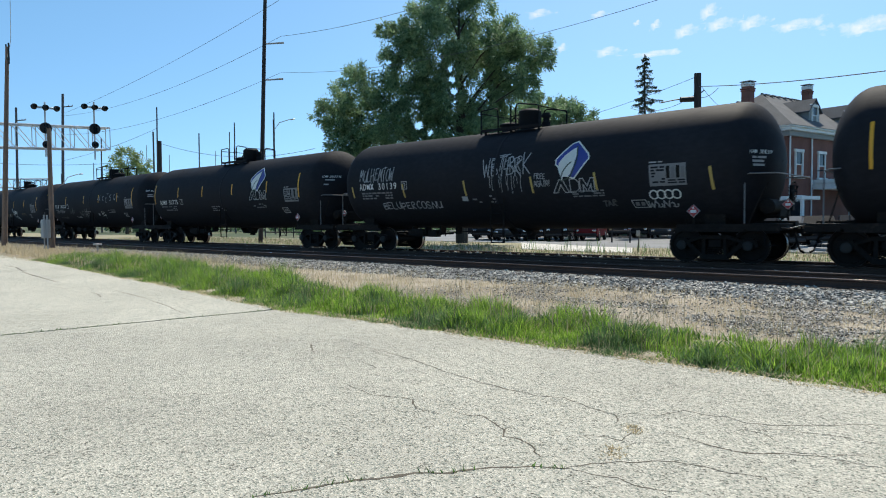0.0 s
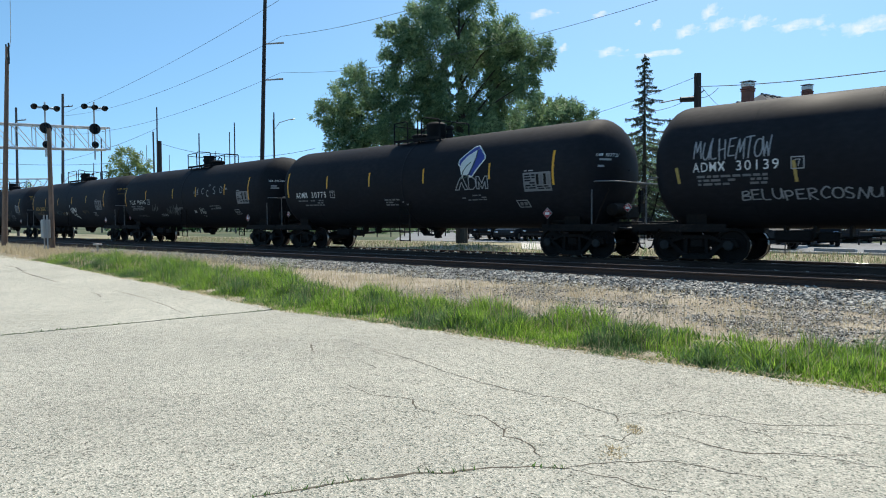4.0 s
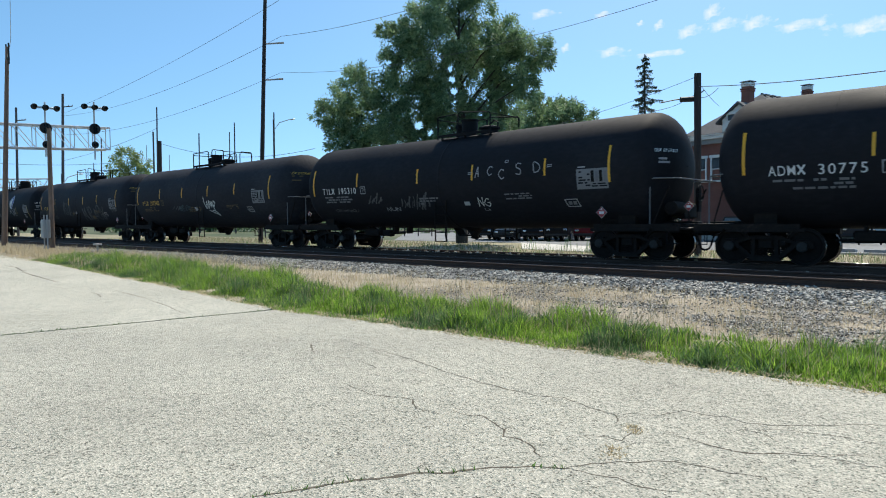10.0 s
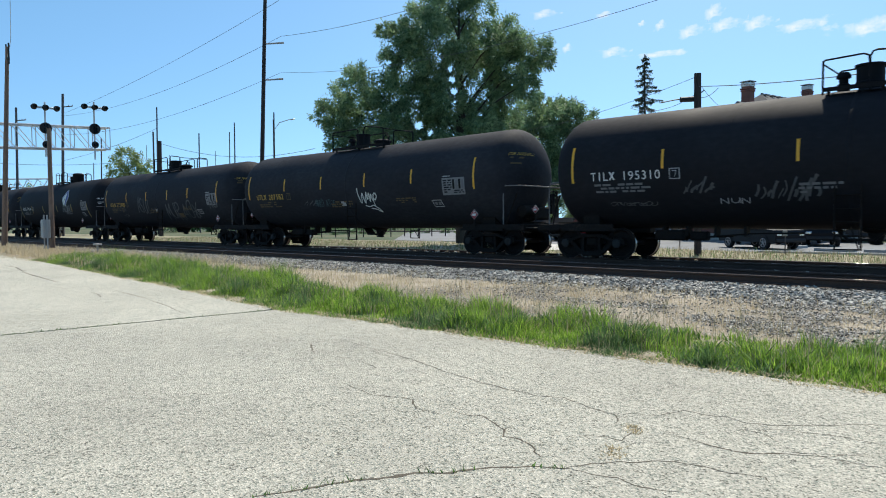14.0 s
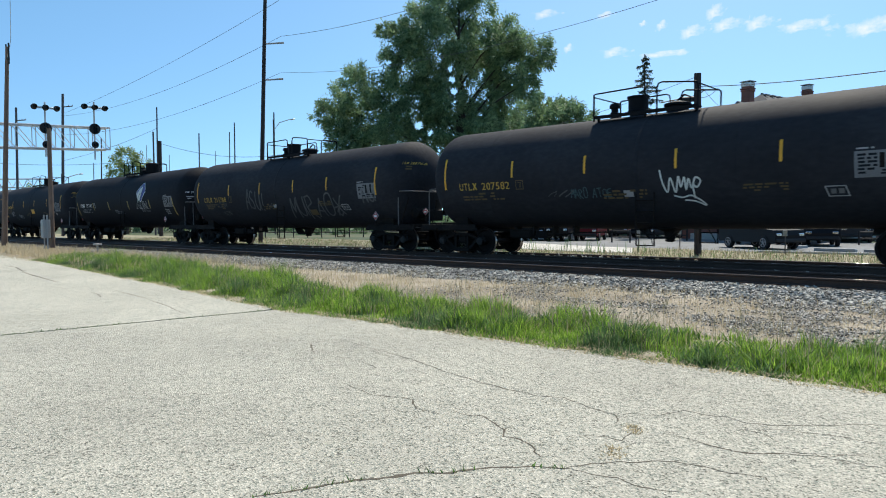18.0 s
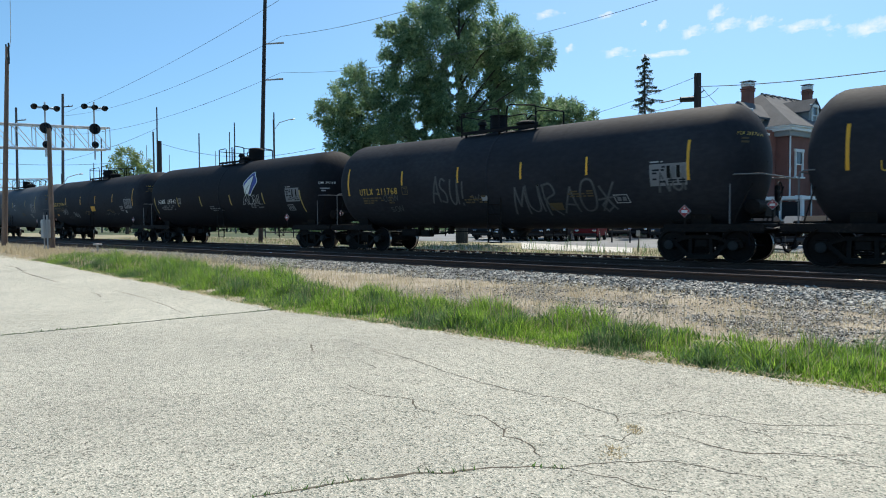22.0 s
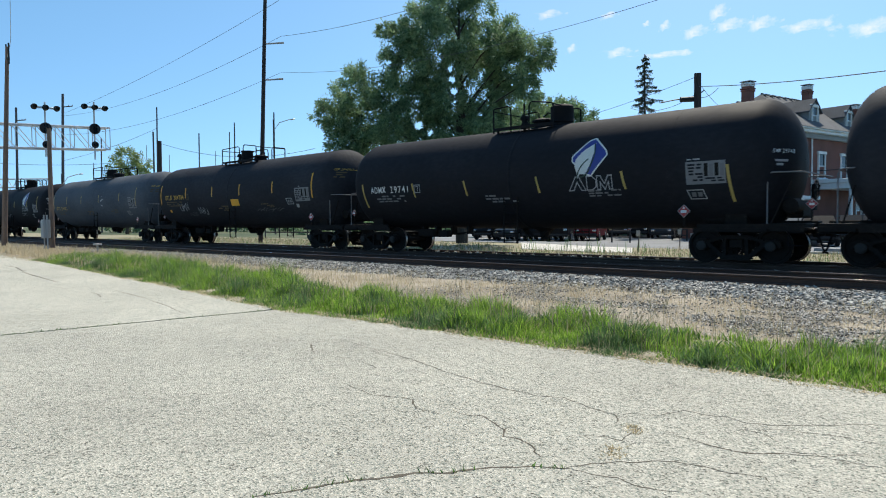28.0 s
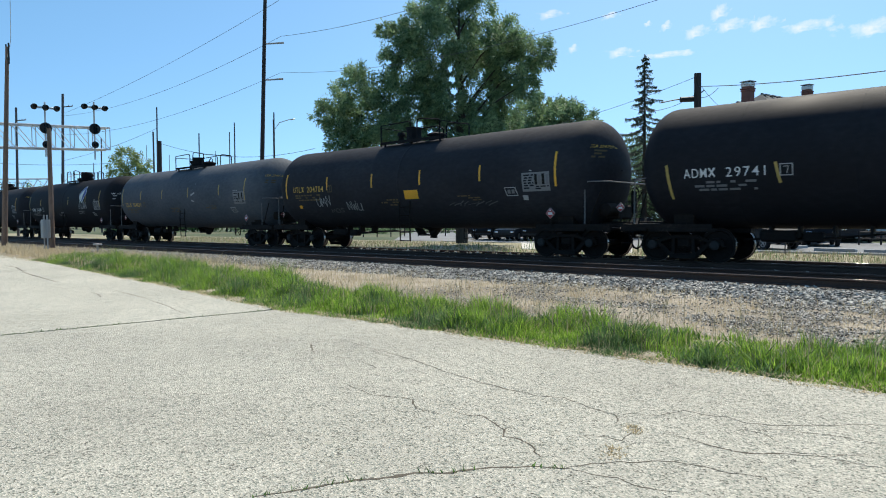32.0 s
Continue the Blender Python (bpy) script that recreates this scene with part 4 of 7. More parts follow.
for p in WHEELS.polygons:
    c = Vector((p.center.x, p.center.z)).length
    if 0.44 < c < 0.49 and abs(p.normal.y) < 0.75:
        p.material_index = 1
SIDE = side_frame().mesh("side_frame", IRON)
SPRING = springs().mesh("spring_nest", IRON)
CAP = Shape().lathe([(0.13, -0.02), (0.13, 0.05), (0.1, 0.07), (0.05, 0.075)], None, 16).mesh("bearing_cap", CAPGREY)


def hazard(car, x, a, s=0.16, y=None):
    """Diamond plate with a white number panel."""
    if y is None:
        c = Vector(on_tank(x, a, 0.05))
    else:
        c = Vector((x, y, a))
    hold = part("placard_holder", Shape().prism([(c.x - s * 1.12, c.z), (c.x, c.z - s * 1.12), (c.x + s * 1.12, c.z), (c.x, c.z + s * 1.12)], c.y, c.y + 0.02), GREYWHITE, car, "diamond placard holder")
    red = part("placard", Shape().prism([(c.x - s, c.z), (c.x, c.z - s), (c.x + s, c.z), (c.x, c.z + s)], c.y - 0.006, c.y - 0.001), RED, car, "red diamond placard with a white panel")
    part("placard_stem", Shape().box((c.x, c.y + 0.03, c.z - 0.2), (0.05, 0.02, 0.45)), IRON, hold)
    part("number_panel", Shape().box((c.x, c.y - 0.009, c.z - 0.01), (s * 1.0, 0.005, s * 0.5)), WHITE, red)
    part("flame_mark", Shape().prism([(c.x - s * 0.2, c.z + s * 0.4), (c.x + s * 0.2, c.z + s * 0.4), (c.x, c.z + s * 0.85)], c.y - 0.011, c.y - 0.007), WHITE, red)


def leaf_logo(car, x, a, w):
    """Slanted blue diamond with a pale leaf over outlined blocks."""
    def outline(pts):
        fine = []
        for (px_, pa), (qx, qa) in zip(pts, pts[1:] + pts[:1]):
            fine += [(px_ + (qx - px_) * t / 6, pa + (qa - pa) * t / 6) for t in range(6)]
        return fine

    def filled(pts, lift):
        sh, cx, ca = Shape(), sum(p[0] for p in pts) / len(pts), sum(p[1] for p in pts) / len(pts)
        rings = [[(cx + (p[0] - cx) * k, ca + (p[1] - ca) * k) for p in pts] for k in (1.0, 0.66, 0.33, 0.02)]
        n = len(pts)
        sh.v = [on_tank(px_, pa, lift) for ring in rings for px_, pa in ring]
        sh.f = [(i * n + j, i * n + (j + 1) % n, (i + 1) * n + (j + 1) % n, (i + 1) * n + j) for i in range(3) for j in range(n)] + [tuple(range(3 * n, 4 * n))]
        return sh

    q = lambda u, v: (x + u * w, a + v * w)
    dia = outline([q(-0.5, 0.03), q(-0.06, 0.45), q(0.1, 0.5), q(0.47, 0.12), q(0.5, 0.0), q(0.06, -0.5), q(-0.1, -0.46), q(-0.5, -0.1)])
    board = part("emblem", filled(dia, 0.006), LOGOBLUE, car, "blue diamond emblem")
    part("emblem_border", stroke(dia + dia[:1], 0.045, 0.009), LOGOWHITE, board, "white border")
    leaf = outline([q(0.14, 0.36), q(0.12, 0.08), q(0.05, -0.17), q(-0.07, -0.4), q(-0.15, -0.45), q(-0.27, -0.44), q(-0.34, -0.56), q(-0.36, -0.4), q(-0.42, -0.24), q(-0.4, -0.06), q(-0.22, 0.14), q(-0.02, 0.27)])
    part("leaf_shape", filled(leaf, 0.01), LOGOWHITE, board, "pale leaf shape")
    part("leaf_vein", stroke(smooth_line([q(-0.36, -0.56), q(-0.3, -0.36), q(-0.17, -0.18), q(-0.02, -0.06)]), 0.04, 0.013), LEAFLINE, board, "dark leaf vein")
    part("leaf_edge", stroke(smooth_line([q(0.11, 0.36), q(0.145, 0.06), q(0.065, -0.21), q(-0.07, -0.45), q(-0.28, -0.53)]), 0.045, 0.013), LEAFLINE, board, "dark leaf edge")
    b = a - 0.72 * w
    ln = 0.03
    part("outline_block", ruled([(x - 0.62 * w, b - 0.18), (x - 0.4 * w, b + 0.24), (x - 0.3 * w, b + 0.24), (x - 0.12 * w, b - 0.18), (x - 0.25 * w, b - 0.18), (x - 0.36 * w, b + 0.08), (x - 0.48 * w, b - 0.18), (x - 0.62 * w, b - 0.18)], ln), GREYWHITE, car, "white outlined block")
    part("outline_block", ruled([(x - 0.08 * w, b - 0.18), (x - 0.08 * w, b + 0.24), (x + 0.08 * w, b + 0.24), (x + 0.19 * w, b + 0.13), (x + 0.19 * w, b - 0.07), (x + 0.08 * w, b - 0.18), (x - 0.08 * w, b - 0.18)], ln), GREYWHITE, car, "white outlined block")
    part("outline_block", ruled([(x + 0.22 * w, b - 0.18), (x + 0.22 * w, b + 0.24), (x + 0.32 * w, b + 0.24), (x + 0.43 * w, b), (x + 0.54 * w, b + 0.24), (x + 0.64 * w, b + 0.24), (x + 0.64 * w, b - 0.18), (x + 0.55 * w, b - 0.18), (x + 0.55 * w, b + 0.06), (x + 0.43 * w, b - 0.18), (x + 0.31 * w, b + 0.06), (x + 0.31 * w, b - 0.18), (x + 0.22 * w, b - 0.18)], ln), GREYWHITE, car, "white outlined block")


def fittings(car, make, order=None):
    """Manway, valves and railed platform on top of the tank; three makes of car differ in their order."""
    top = axis_z(0) + R
    ends, places, loops = {"leaf": ((-1.25, 1.2), (0.25, -0.6, 0.85), (0.75, 0.95)), "white": ((-0.75, 1.75), (0.1, 1.05, -0.5), (1.0, 1.5)), "yellow": ((-1.8, 1.45), (-0.75, 0.5, -1.6), (1.7, 1.2))}[make]
    places = order or places
    leaf = make == "leaf"
    prof = [(0.34, -0.06), (0.34, 0.08), (0.39, 0.1), (0.39, 0.5), (0.4, 0.52), (0.39, 0.6), (0.33, 0.66), (0.2, 0.69), (0.03, 0.7)] if leaf else [(0.25, -0.06), (0.25, 0.12), (0.32, 0.13), (0.32, 0.17), (0.3, 0.19), (0.3, 0.54), (0.34, 0.55), (0.34, 0.6), (0.03, 0.62)]
    part("manway_housing", Shape().lathe(prof, Matrix.Translation((places[0], 0, top)), 28), CAPBLACK, car, "black cylindrical manway housing")
    part("hatch_cover", Shape().lathe([(0.32, -0.05), (0.32, 0.16), (0.39, 0.17), (0.39, 0.23), (0.34, 0.25), (0.2, 0.3), (0.03, 0.32)], Matrix.Translation((places[1], 0, top)), 24).tube([(places[1] + 0.36, 0, top + 0.1), (places[1] + 0.38, 0, top + 0.4), (places[1] + 0.2, 0, top + 0.48), (places[1], 0, top + 0.34)], 0.03, 6), CAPBLACK, car, "low round hatch with a hinge bow")
    part("valve_box", Shape().lathe([(0.15, -0.05), (0.15, 0.2), (0.11, 0.22), (0.11, 0.34), (0.17, 0.36), (0.17, 0.42), (0.12, 0.5)], Matrix.Translation((places[2], 0.1, top)), 18), CAPBLACK, car, "small black valve")
    e0, e1 = ends
    for y in (-0.72, 0.72):
        board = Shape().box(((e0 + e1) / 2, y, top - 0.02), (e1 - e0, 0.3, 0.03)).box(((e0 + e1) / 2, y * 1.2, top - 0.03), (e1 - e0, 0.03, 0.1))
        for k in range(12):
            board.box((e0 + 0.1 + k * (e1 - e0 - 0.2) / 11, y, top), (0.02, 0.3, 0.02))
        for x in (e0 + 0.1, (e0 + e1) / 2, e1 - 0.1):
            board.box((x, y, top - 0.16), (0.06, 0.06, 0.3))
        part("walkway_grating", board, CAPBLACK, car, "black steel walkway")
        w = y * 1.18
        for x, h in ((e0, 0.74), (e0 + loops[0], 0.5), (e1 - loops[1], 0.7), (e1, 0.64)) + (((e0 + 1.3, 0.8),) if leaf else ()):
            part("railing_post", Shape().tube([(x, w, top - 0.15), (x, w, top + h * 0.92)], 0.028, 6), CAPBLACK, car)
        part("top_rail", Shape().tube([(e0, w, top + 0.64), (e0 + 0.04, w, top + 0.69), (e0 + loops[0] - 0.13, w, top + 0.72), (e0 + loops[0] - 0.03, w, top + 0.67), (e0 + loops[0], w, top + 0.44)], 0.024, 6), CAPBLACK, car)
        part("top_rail", Shape().tube([(e1 - loops[1], w, top + 0.62), (e1 - loops[1] + 0.05, w, top + 0.74), (e1 - loops[1] + 0.15, w, top + 0.77), (e1 - 0.05, w, top + 0.64), (e1, w, top + 0.56)], 0.024, 6), CAPBLACK, car)
    for x in ends:
        part("end_rail", Shape().tube([(x, -0.85, top + 0.6), (x, 0.85, top + 0.6)], 0.02, 6), CAPBLACK, car)
    # hanging steps below the belly on both sides
    for s, r0 in ((-1, -0.05 if make == "yellow" else -0.3), (1, 0.6)):
        lad = part("ladder", Shape().tube([(r0 + 0.5, s * 1.5, 0.46), (r0 + 0.3, s * 1.3, 0.95)], 0.016, 5), IRON, car, "black hanging steps")
        for x in (r0, r0 + 0.55):
            part("stile", Shape().tube([(x, s * 1.52, 1.95), (x, s * 1.54, 1.4), (x, s * 1.5, 0.42)], 0.024, 6), IRON, lad)
        for z in (0.44, 0.76, 1.08, 1.4, 1.72):
            part("rung", Shape().tube([(r0, s * 1.52, z), (r0 + 0.55, s * 1.52, z)], 0.018, 5), IRON, lad)


def dress(car, spec, seed):
    """Lettering, strips and plates of one car."""
    gold = spec["gold"]
    fittings(car, "yellow" if gold else "leaf" if spec.get("logo") else "white", spec.get("order"))
    bright, dull = (GOLD, DULLGOLD) if gold else (WHITE, FAINT)
    strip = spec.get("strip", YELLOW)
    ends = spec.get("ends", (-7.38, 6.9))
    lean = spec.get("lean", 0.0)
    base = spec.get("base", 0.0)
    tops = (spec.get("start_a", base + 0.6), spec.get("end_a", base + 0.6))
    drops = (spec.get("start_h", 1.1), spec.get("end_h", 1.1))
    for x, a, h in zip(ends, tops, drops):
        part("reflective_strip", stroke([(x + 0.1 * lean * t, a - h * t) for t in [k / 10 for k in range(11)]], 0.08), strip, car, "tall reflective strip")
    for x in spec.get("strips", (-4.75, -1.95, 1.15, 4.45)):
        part("reflective_strip", stroke([(x + 0.1 * lean * t, base + 0.36 - 0.54 * t) for t in [k / 5 for k in range(6)]], 0.075), strip, car, "short reflective strip")
    mark, num = spec["mark"]
    x0 = spec.get("text_x", -6.95)
    ta = spec.get("text_a", -0.6)
    part("car_number", lettering(mark + " " + num, 0.36, x0, ta, 2.2), bright, car, "stencilled car number")
    part("small_lettering", bars(x0 + 0.1, x0 + 1.9, ta - 0.42, ta - 0.1, 3, seed), dull, car, "rows of small lettering")
    part("inspection_box", ruled([(x0 + 2.45, ta - 0.02), (x0 + 2.45, ta + 0.26), (x0 + 2.73, ta + 0.26), (x0 + 2.73, ta - 0.02), (x0 + 2.45, ta - 0.02)], 0.026), dull if gold else GREYWHITE, car)
    part("inspection_mark", ruled([(x0 + 2.53, ta + 0.2), (x0 + 2.64, ta + 0.2), (x0 + 2.6, ta + 0.04)], 0.02), dull if gold else GREYWHITE, car)
    sx = spec.get("panel_x", 5.85)
    panel = part("data_panel", patch(sx, sx + 1.06, -0.68, -0.06, 0.006, 2), PANELGREY, car, "grey panel of small print")
    part("panel_print", bars(sx + 0.04, sx + 0.46, -0.62, -0.12, 6, seed + 1, 0.8), BLACK, panel)
    for k in range(4):
        part("panel_column", patch(sx + 0.5 + 0.14 * k, sx + 0.6 + 0.14 * k, -0.46, -0.12 - 0.03 * (k % 2), 0.008), FAINT if k % 2 else IRON, panel)
    part("panel_print", bars(sx + 0.5, sx + 1.02, -0.64, -0.5, 2, seed + 8, 0.9), BLACK, panel)
    part("panel_heading", bars(sx, sx + 0.4, -0.04, 0.02, 1, seed + 9, 0.9), GREYWHITE, car)
    bx = spec.get("box_x", sx - 0.45)
    by = spec.get("box_a", -1.0)
    part("outlined_box", ruled([(bx + 0.04, by - 0.14), (bx - 0.03, by + 0.14), (bx + 0.4, by + 0.14), (bx + 0.47, by - 0.14), (bx + 0.04, by - 0.14)], 0.03), GREYWHITE, car)
    part("boxed_mark", join([patch(bx + 0.08, bx + 0.2, by - 0.07, by + 0.07), patch(bx + 0.25, bx + 0.37, by - 0.07, by + 0.07)]), FAINT, car)
    part("small_lettering", bars(2.9, 4.0, -0.95, -0.7, 3, seed + 4), dull, car)
    part("small_lettering", bars(-1.1, 0.3 if seed % 2 else -0.1, -1.05, -0.72, 3, seed + 5, 0.6), dull, car)
    # number and lines near the head
    head = spec.get("head", 0.62 if gold else 0.32)
    part("car_number", lettering(mark + " " + num, 0.15, 8.05, head, 0.34), bright, car)
    part("small_lettering", bars(8.1, 8.32, head - 0.36, head - 0.06, 3, seed + 6), GREYWHITE if not gold else dull, car)
    hazard(car, spec.get("haz_x", 6.8), 1.4, 0.16, -1.52)
    hazard(car, 8.82, 1.55, 0.13, -0.75)
    for k, (x0_, x1_, a0_, a1_, n_k, w_k) in enumerate(spec.get("scrawl", ())):
        part("graffiti", scrawl(seed * 7 + k, x0_, x1_, a0_, a1_, n_k, w_k), LOGOWHITE if w_k > 0.053 and n_k > 0 else SCRAWL if w_k > 0.03 and n_k > 0 and not (gold and seed % 2 == 0) else GHOST, car, "sprayed graffiti strokes")
    if spec.get("tag"):
        x0_, a_, w_, h_ = spec["tag"]
        line = [(0, 1), (0.06, 0.6), (0.16, 0.3), (0.26, 0.75), (0.36, 0.28), (0.46, 0.78), (0.5, 0.45), (0.6, 0.75), (0.62, 0.35), (0.7, 0.7), (0.76, 0.4), (0.86, 0.72), (0.98, 0.62), (0.88, 0.42), (0.8, 0.5), (0.8, 0.05)]
        wave = [(0.3, 0.18), (0.5, 0.1), (0.72, 0.16), (0.95, -0.05), (1.02, -0.22), (0.8, -0.05), (0.55, 0.0)]
        part("graffiti", join([stroke(smooth_line([(x0_ + w_ * u, a_ + h_ * v) for u, v in q]), 0.05) for q in (line, wave)]), LOGOWHITE, car, "white sprayed graffiti tag")
    for k, (word, x0_, x1_, a_, h_, w_, mat) in enumerate(spec.get("words", ())):
        part("graffiti", hand_lettering(word, x0_, x1_, a_, h_, w_, seed + k, 0.62 if w_ == 0.034 and len(word) == 1 else 0.95), mat, car, "hand-drawn graffiti letters")
        if mat is SPRAY:
            part("graffiti", hand_lettering(word, x0_, x1_, a_, h_, w_ * 2.2, seed + k, 0.95, 0.004), HALO, car, "soft edge of worn spray paint")
    for k, (x0_, x1_, a0_, a1_, n_k, w_k, mat) in enumerate(spec.get("runs", ())):
        part("graffiti", drips(x0_, x1_, a0_, a1_, n_k, w_k, seed + k), mat, car, "thin runs of spray paint")
    for x0_, x1_, a0_, a1_, n_k in spec.get("bubbles", ()):
        rings = []
        for k in range(n_k):
            c, ra, rx = x0_ + (x1_ - x0_) * (k + 0.5) / n_k, (a1_ - a0_) / 2, (x1_ - x0_) / n_k * 0.55
            rings.append(stroke([(c + rx * math.cos(q * 0.5236), (a0_ + a1_) / 2 + ra * math.sin(q * 0.5236)) for q in range(13)], 0.045))
        part("graffiti", join(rings), LOGOWHITE, car, "row of white sprayed rings")
    if spec.get("emblem"):
        ex, ea = spec["emblem"]
        sh = Shape()
        sh.v = [on_tank(ex + u, ea + v) for u, v in ((-0.16, -0.45), (0.1, -0.5), (0.22, 0.0), (0.2, 0.5), (-0.02, 0.2), (-0.2, -0.1))]
        sh.f = [(0, 1, 2, 5), (5, 2, 3, 4)]
        part("faded_emblem", sh, GREYWHITE, car, "faded white leaf shape")
    if spec.get("logo"):
        leaf_logo(car, spec["logo"], spec.get("logo_a", 0.5), 1.16)
    for x0_, x1_, a0_, a1_, mat in spec.get("plates", ()):
        part("plate", patch(x0_, x1_, a0_, a1_), mat, car)


CARS = []
CARS.append(dict(gold=False, logo=3.85, mark=("ADMX", "30168")))
CARS.append(dict(gold=False, logo=2.97, logo_a=0.27, haz_x=6.67, head=0.08, start_a=-0.2, start_h=0.45, end_a=-0.2, end_h=0.65, panel_x=5.46, box_x=4.84, box_a=-1.24, mark=("ADMX", "30139"), text_x=-6.95, text_a=-0.35, ends=(-7.38, 7.16), lean=0.6, base=-0.53, strip=PALEYELLOW, plates=((-1.56, -1.3, -0.92, -0.74, GREYWHITE),), strips=(-4.45, -1.4, 1.43, 3.73),
    words=(("MULHEMTOW", -6.9, -4.95, -0.02, 0.5, 0.034, SCRAWL), ("BELUPERCOSNU", -5.75, -2.6, -1.2, 0.3, 0.04, SCRAWL), ("WBTBRK", -0.5, 1.45, -0.05, 0.62, 0.036, SCRAWL), ("ETERR", -0.15, 1.1, 0.1, 0.5, 0.03, SCRAWL), ("FREE", 1.57, 2.0, -0.26, 0.17, 0.022, SCRAWL), ("AGAIN!", 1.56, 2.2, -0.5, 0.19, 0.024, SCRAWL), ("TAR", 3.9, 4.35, -1.28, 0.2, 0.04, GHOST), ("W?N?", 5.3, 6.2, -1.4, 0.25, 0.035, SCRAWL)),
    runs=((-0.3, 1.15, -0.68, 0.1, 11, 0.02, SCRAWL),), bubbles=((5.42, 6.3, -1.08, -0.8, 4),)))
CARS.append(dict(gold=False, logo=3.4, logo_a=0.52, box_x=5.25, box_a=-1.12, haz_x=6.45, panel_x=5.62, ends=(-7.42, 6.76), strips=(-4.58, -1.88, 1.12, 4.22), mark=("ADMX", "30775"), text_x=-6.85, text_a=-0.55))
CARS.append(dict(gold=False, mark=("TILX", "195310"), text_x=-6.75, text_a=-0.45, ends=(-7.36, 6.82), strips=(-4.5, -1.07, 1.59, 4.58), panel_x=5.72, box_x=5.22, box_a=-1.14, haz_x=6.5, plates=((1.08, 1.32, -1.1, -0.94, GREYWHITE),),
    words=(("A", 1.74, 2.0, -0.1, 0.34, 0.034, SCRAWL), ("C", 2.25, 2.65, -0.03, 0.32, 0.034, SCRAWL), ("C", 2.76, 3.2, -0.22, 0.3, 0.034, SCRAWL), ("O", 2.98, 3.15, 0.33, 0.08, 0.024, SCRAWL), ("S", 3.45, 3.95, -0.12, 0.36, 0.034, SCRAWL), ("D", 4.15, 4.62, -0.03, 0.32, 0.034, SCRAWL), ("=", 1.42, 1.65, -0.06, 0.22, 0.03, SCRAWL), ("=", 4.66, 4.95, 0.0, 0.22, 0.03, SCRAWL), ("NG", 1.72, 2.26, -1.16, 0.32, 0.028, LOGOWHITE), ("=", 1.66, 1.74, -1.04, 0.04, 0.02, SCRAWL), ("U", 1.9, 2.15, -1.38, 0.14, 0.018, SCRAWL), ("NUN", -3.0, -2.2, -1.28, 0.16, 0.03, SCRAWL)),
    scrawl=((-2.1, -0.6, -1.25, -0.4, -12, 0.06), (-4.0, -3.1, -0.95, -0.45, -7, 0.06), (-6.2, -4.75, -1.32, -1.15, 8, 0.024))))
CARS.append(dict(gold=True, mark=("UTLX", "207582"), text_x=-6.66, text_a=-0.55, ends=(-7.3, 6.9), strips=(-4.35, -1.65, 1.18, 3.85), panel_x=5.42, box_x=4.83, box_a=-1.0, tint=DUSTY, plates=((-0.42, -0.12, -0.95, -0.74, GREYWHITE),), tag=(0.72, -1.12, 1.15, 0.92), words=(("MAROZA", -2.2, -1.3, -0.95, 0.32, 0.028, TEALSPRAY), ("TOE", -1.25, -0.8, -0.92, 0.28, 0.024, TEALSPRAY)), scrawl=((-3.0, -2.2, -0.9, -0.6, -5, 0.03),)))
CARS.append(dict(gold=True, mark=("UTLX", "211768"), text_x=-6.58, text_a=-0.55, ends=(-7.25, 6.95), base=-0.05, strips=(-4.1, -1.3, 1.42, 3.85), box_x=4.68, box_a=-1.04, tint=DUSTY, plates=((-0.32, -0.03, -0.92, -0.73, GREYWHITE), (2.35, 2.85, -1.42, -1.1, DULLGOLD)),
    words=(("ASU!", -2.6, -0.9, -1.02, 0.95, 0.042, SPRAY), ("W", -0.72, -0.4, -0.92, 0.2, 0.026, SPRAY), ("MURAO*", 0.95, 4.75, -1.5, 1.08, 0.042, SPRAY), ("COSN", -5.25, -4.4, -0.84, 0.26, 0.03, GHOST), ("SON", -5.0, -4.3, -1.32, 0.24, 0.03, GHOST), ("NU", 6.1, 6.9, -0.85, 0.5, 0.045, SPRAY))))
CARS.append(dict(gold=False, logo=3.0, logo_a=0.32, mark=("ADMX", "29741"), text_x=-6.84, text_a=-0.5, order=(1.0, 0.25, -0.6), lean=1.0, base=-0.54, haz_x=5.85, head=0.06, start_a=-0.12, start_h=1.0, end_a=-0.18, end_h=1.08, panel_x=5.95, box_x=5.98, box_a=-0.98, ends=(-7.3, 7.05), strip=PALEYELLOW, strips=(-4.5, -1.95, 1.08, 4.05)))
CARS.append(dict(gold=True, mark=("UTLX", "204704"), text_x=-6.77, text_a=-0.3, ends=(-7.3, 7.08), strips=(-4.35, -1.5, 1.16, 4.04), base=-0.05, panel_x=5.8, box_x=5.1, box_a=-0.65, tint=DUSTY, plates=((0.3, 1.03, -0.75, -0.4, YELLOW), (5.76, 5.96, -0.98, -0.8, GREYWHITE), (-6.55, -6.35, -1.06, -0.9, YELLOW)), words=(("UMN", -5.2, -4.2, -0.95, 0.4, 0.03, SCRAWL), ("NWU", -3.2, -2.3, -1.2, 0.4, 0.03, SCRAWL), ("MOS", -4.4, -3.5, -1.3, 0.2, 0.03, GHOST)), scrawl=((2.4, 4.5, -1.15, -0.85, -9, 0.04),)))
CARS.append(dict(gold=True, mark=("UTLX", "204631"), tint=GREYTANK, strip=PALEYELLOW, plates=(), emblem=(1.7, 0.05)))
CARS.append(dict(gold=False, logo=3.85, mark=("ADMX", "29306"), strip=PALEYELLOW))
CARS.append(dict(gold=True, mark=("UTLX", "207114"), tint=DUSTY))
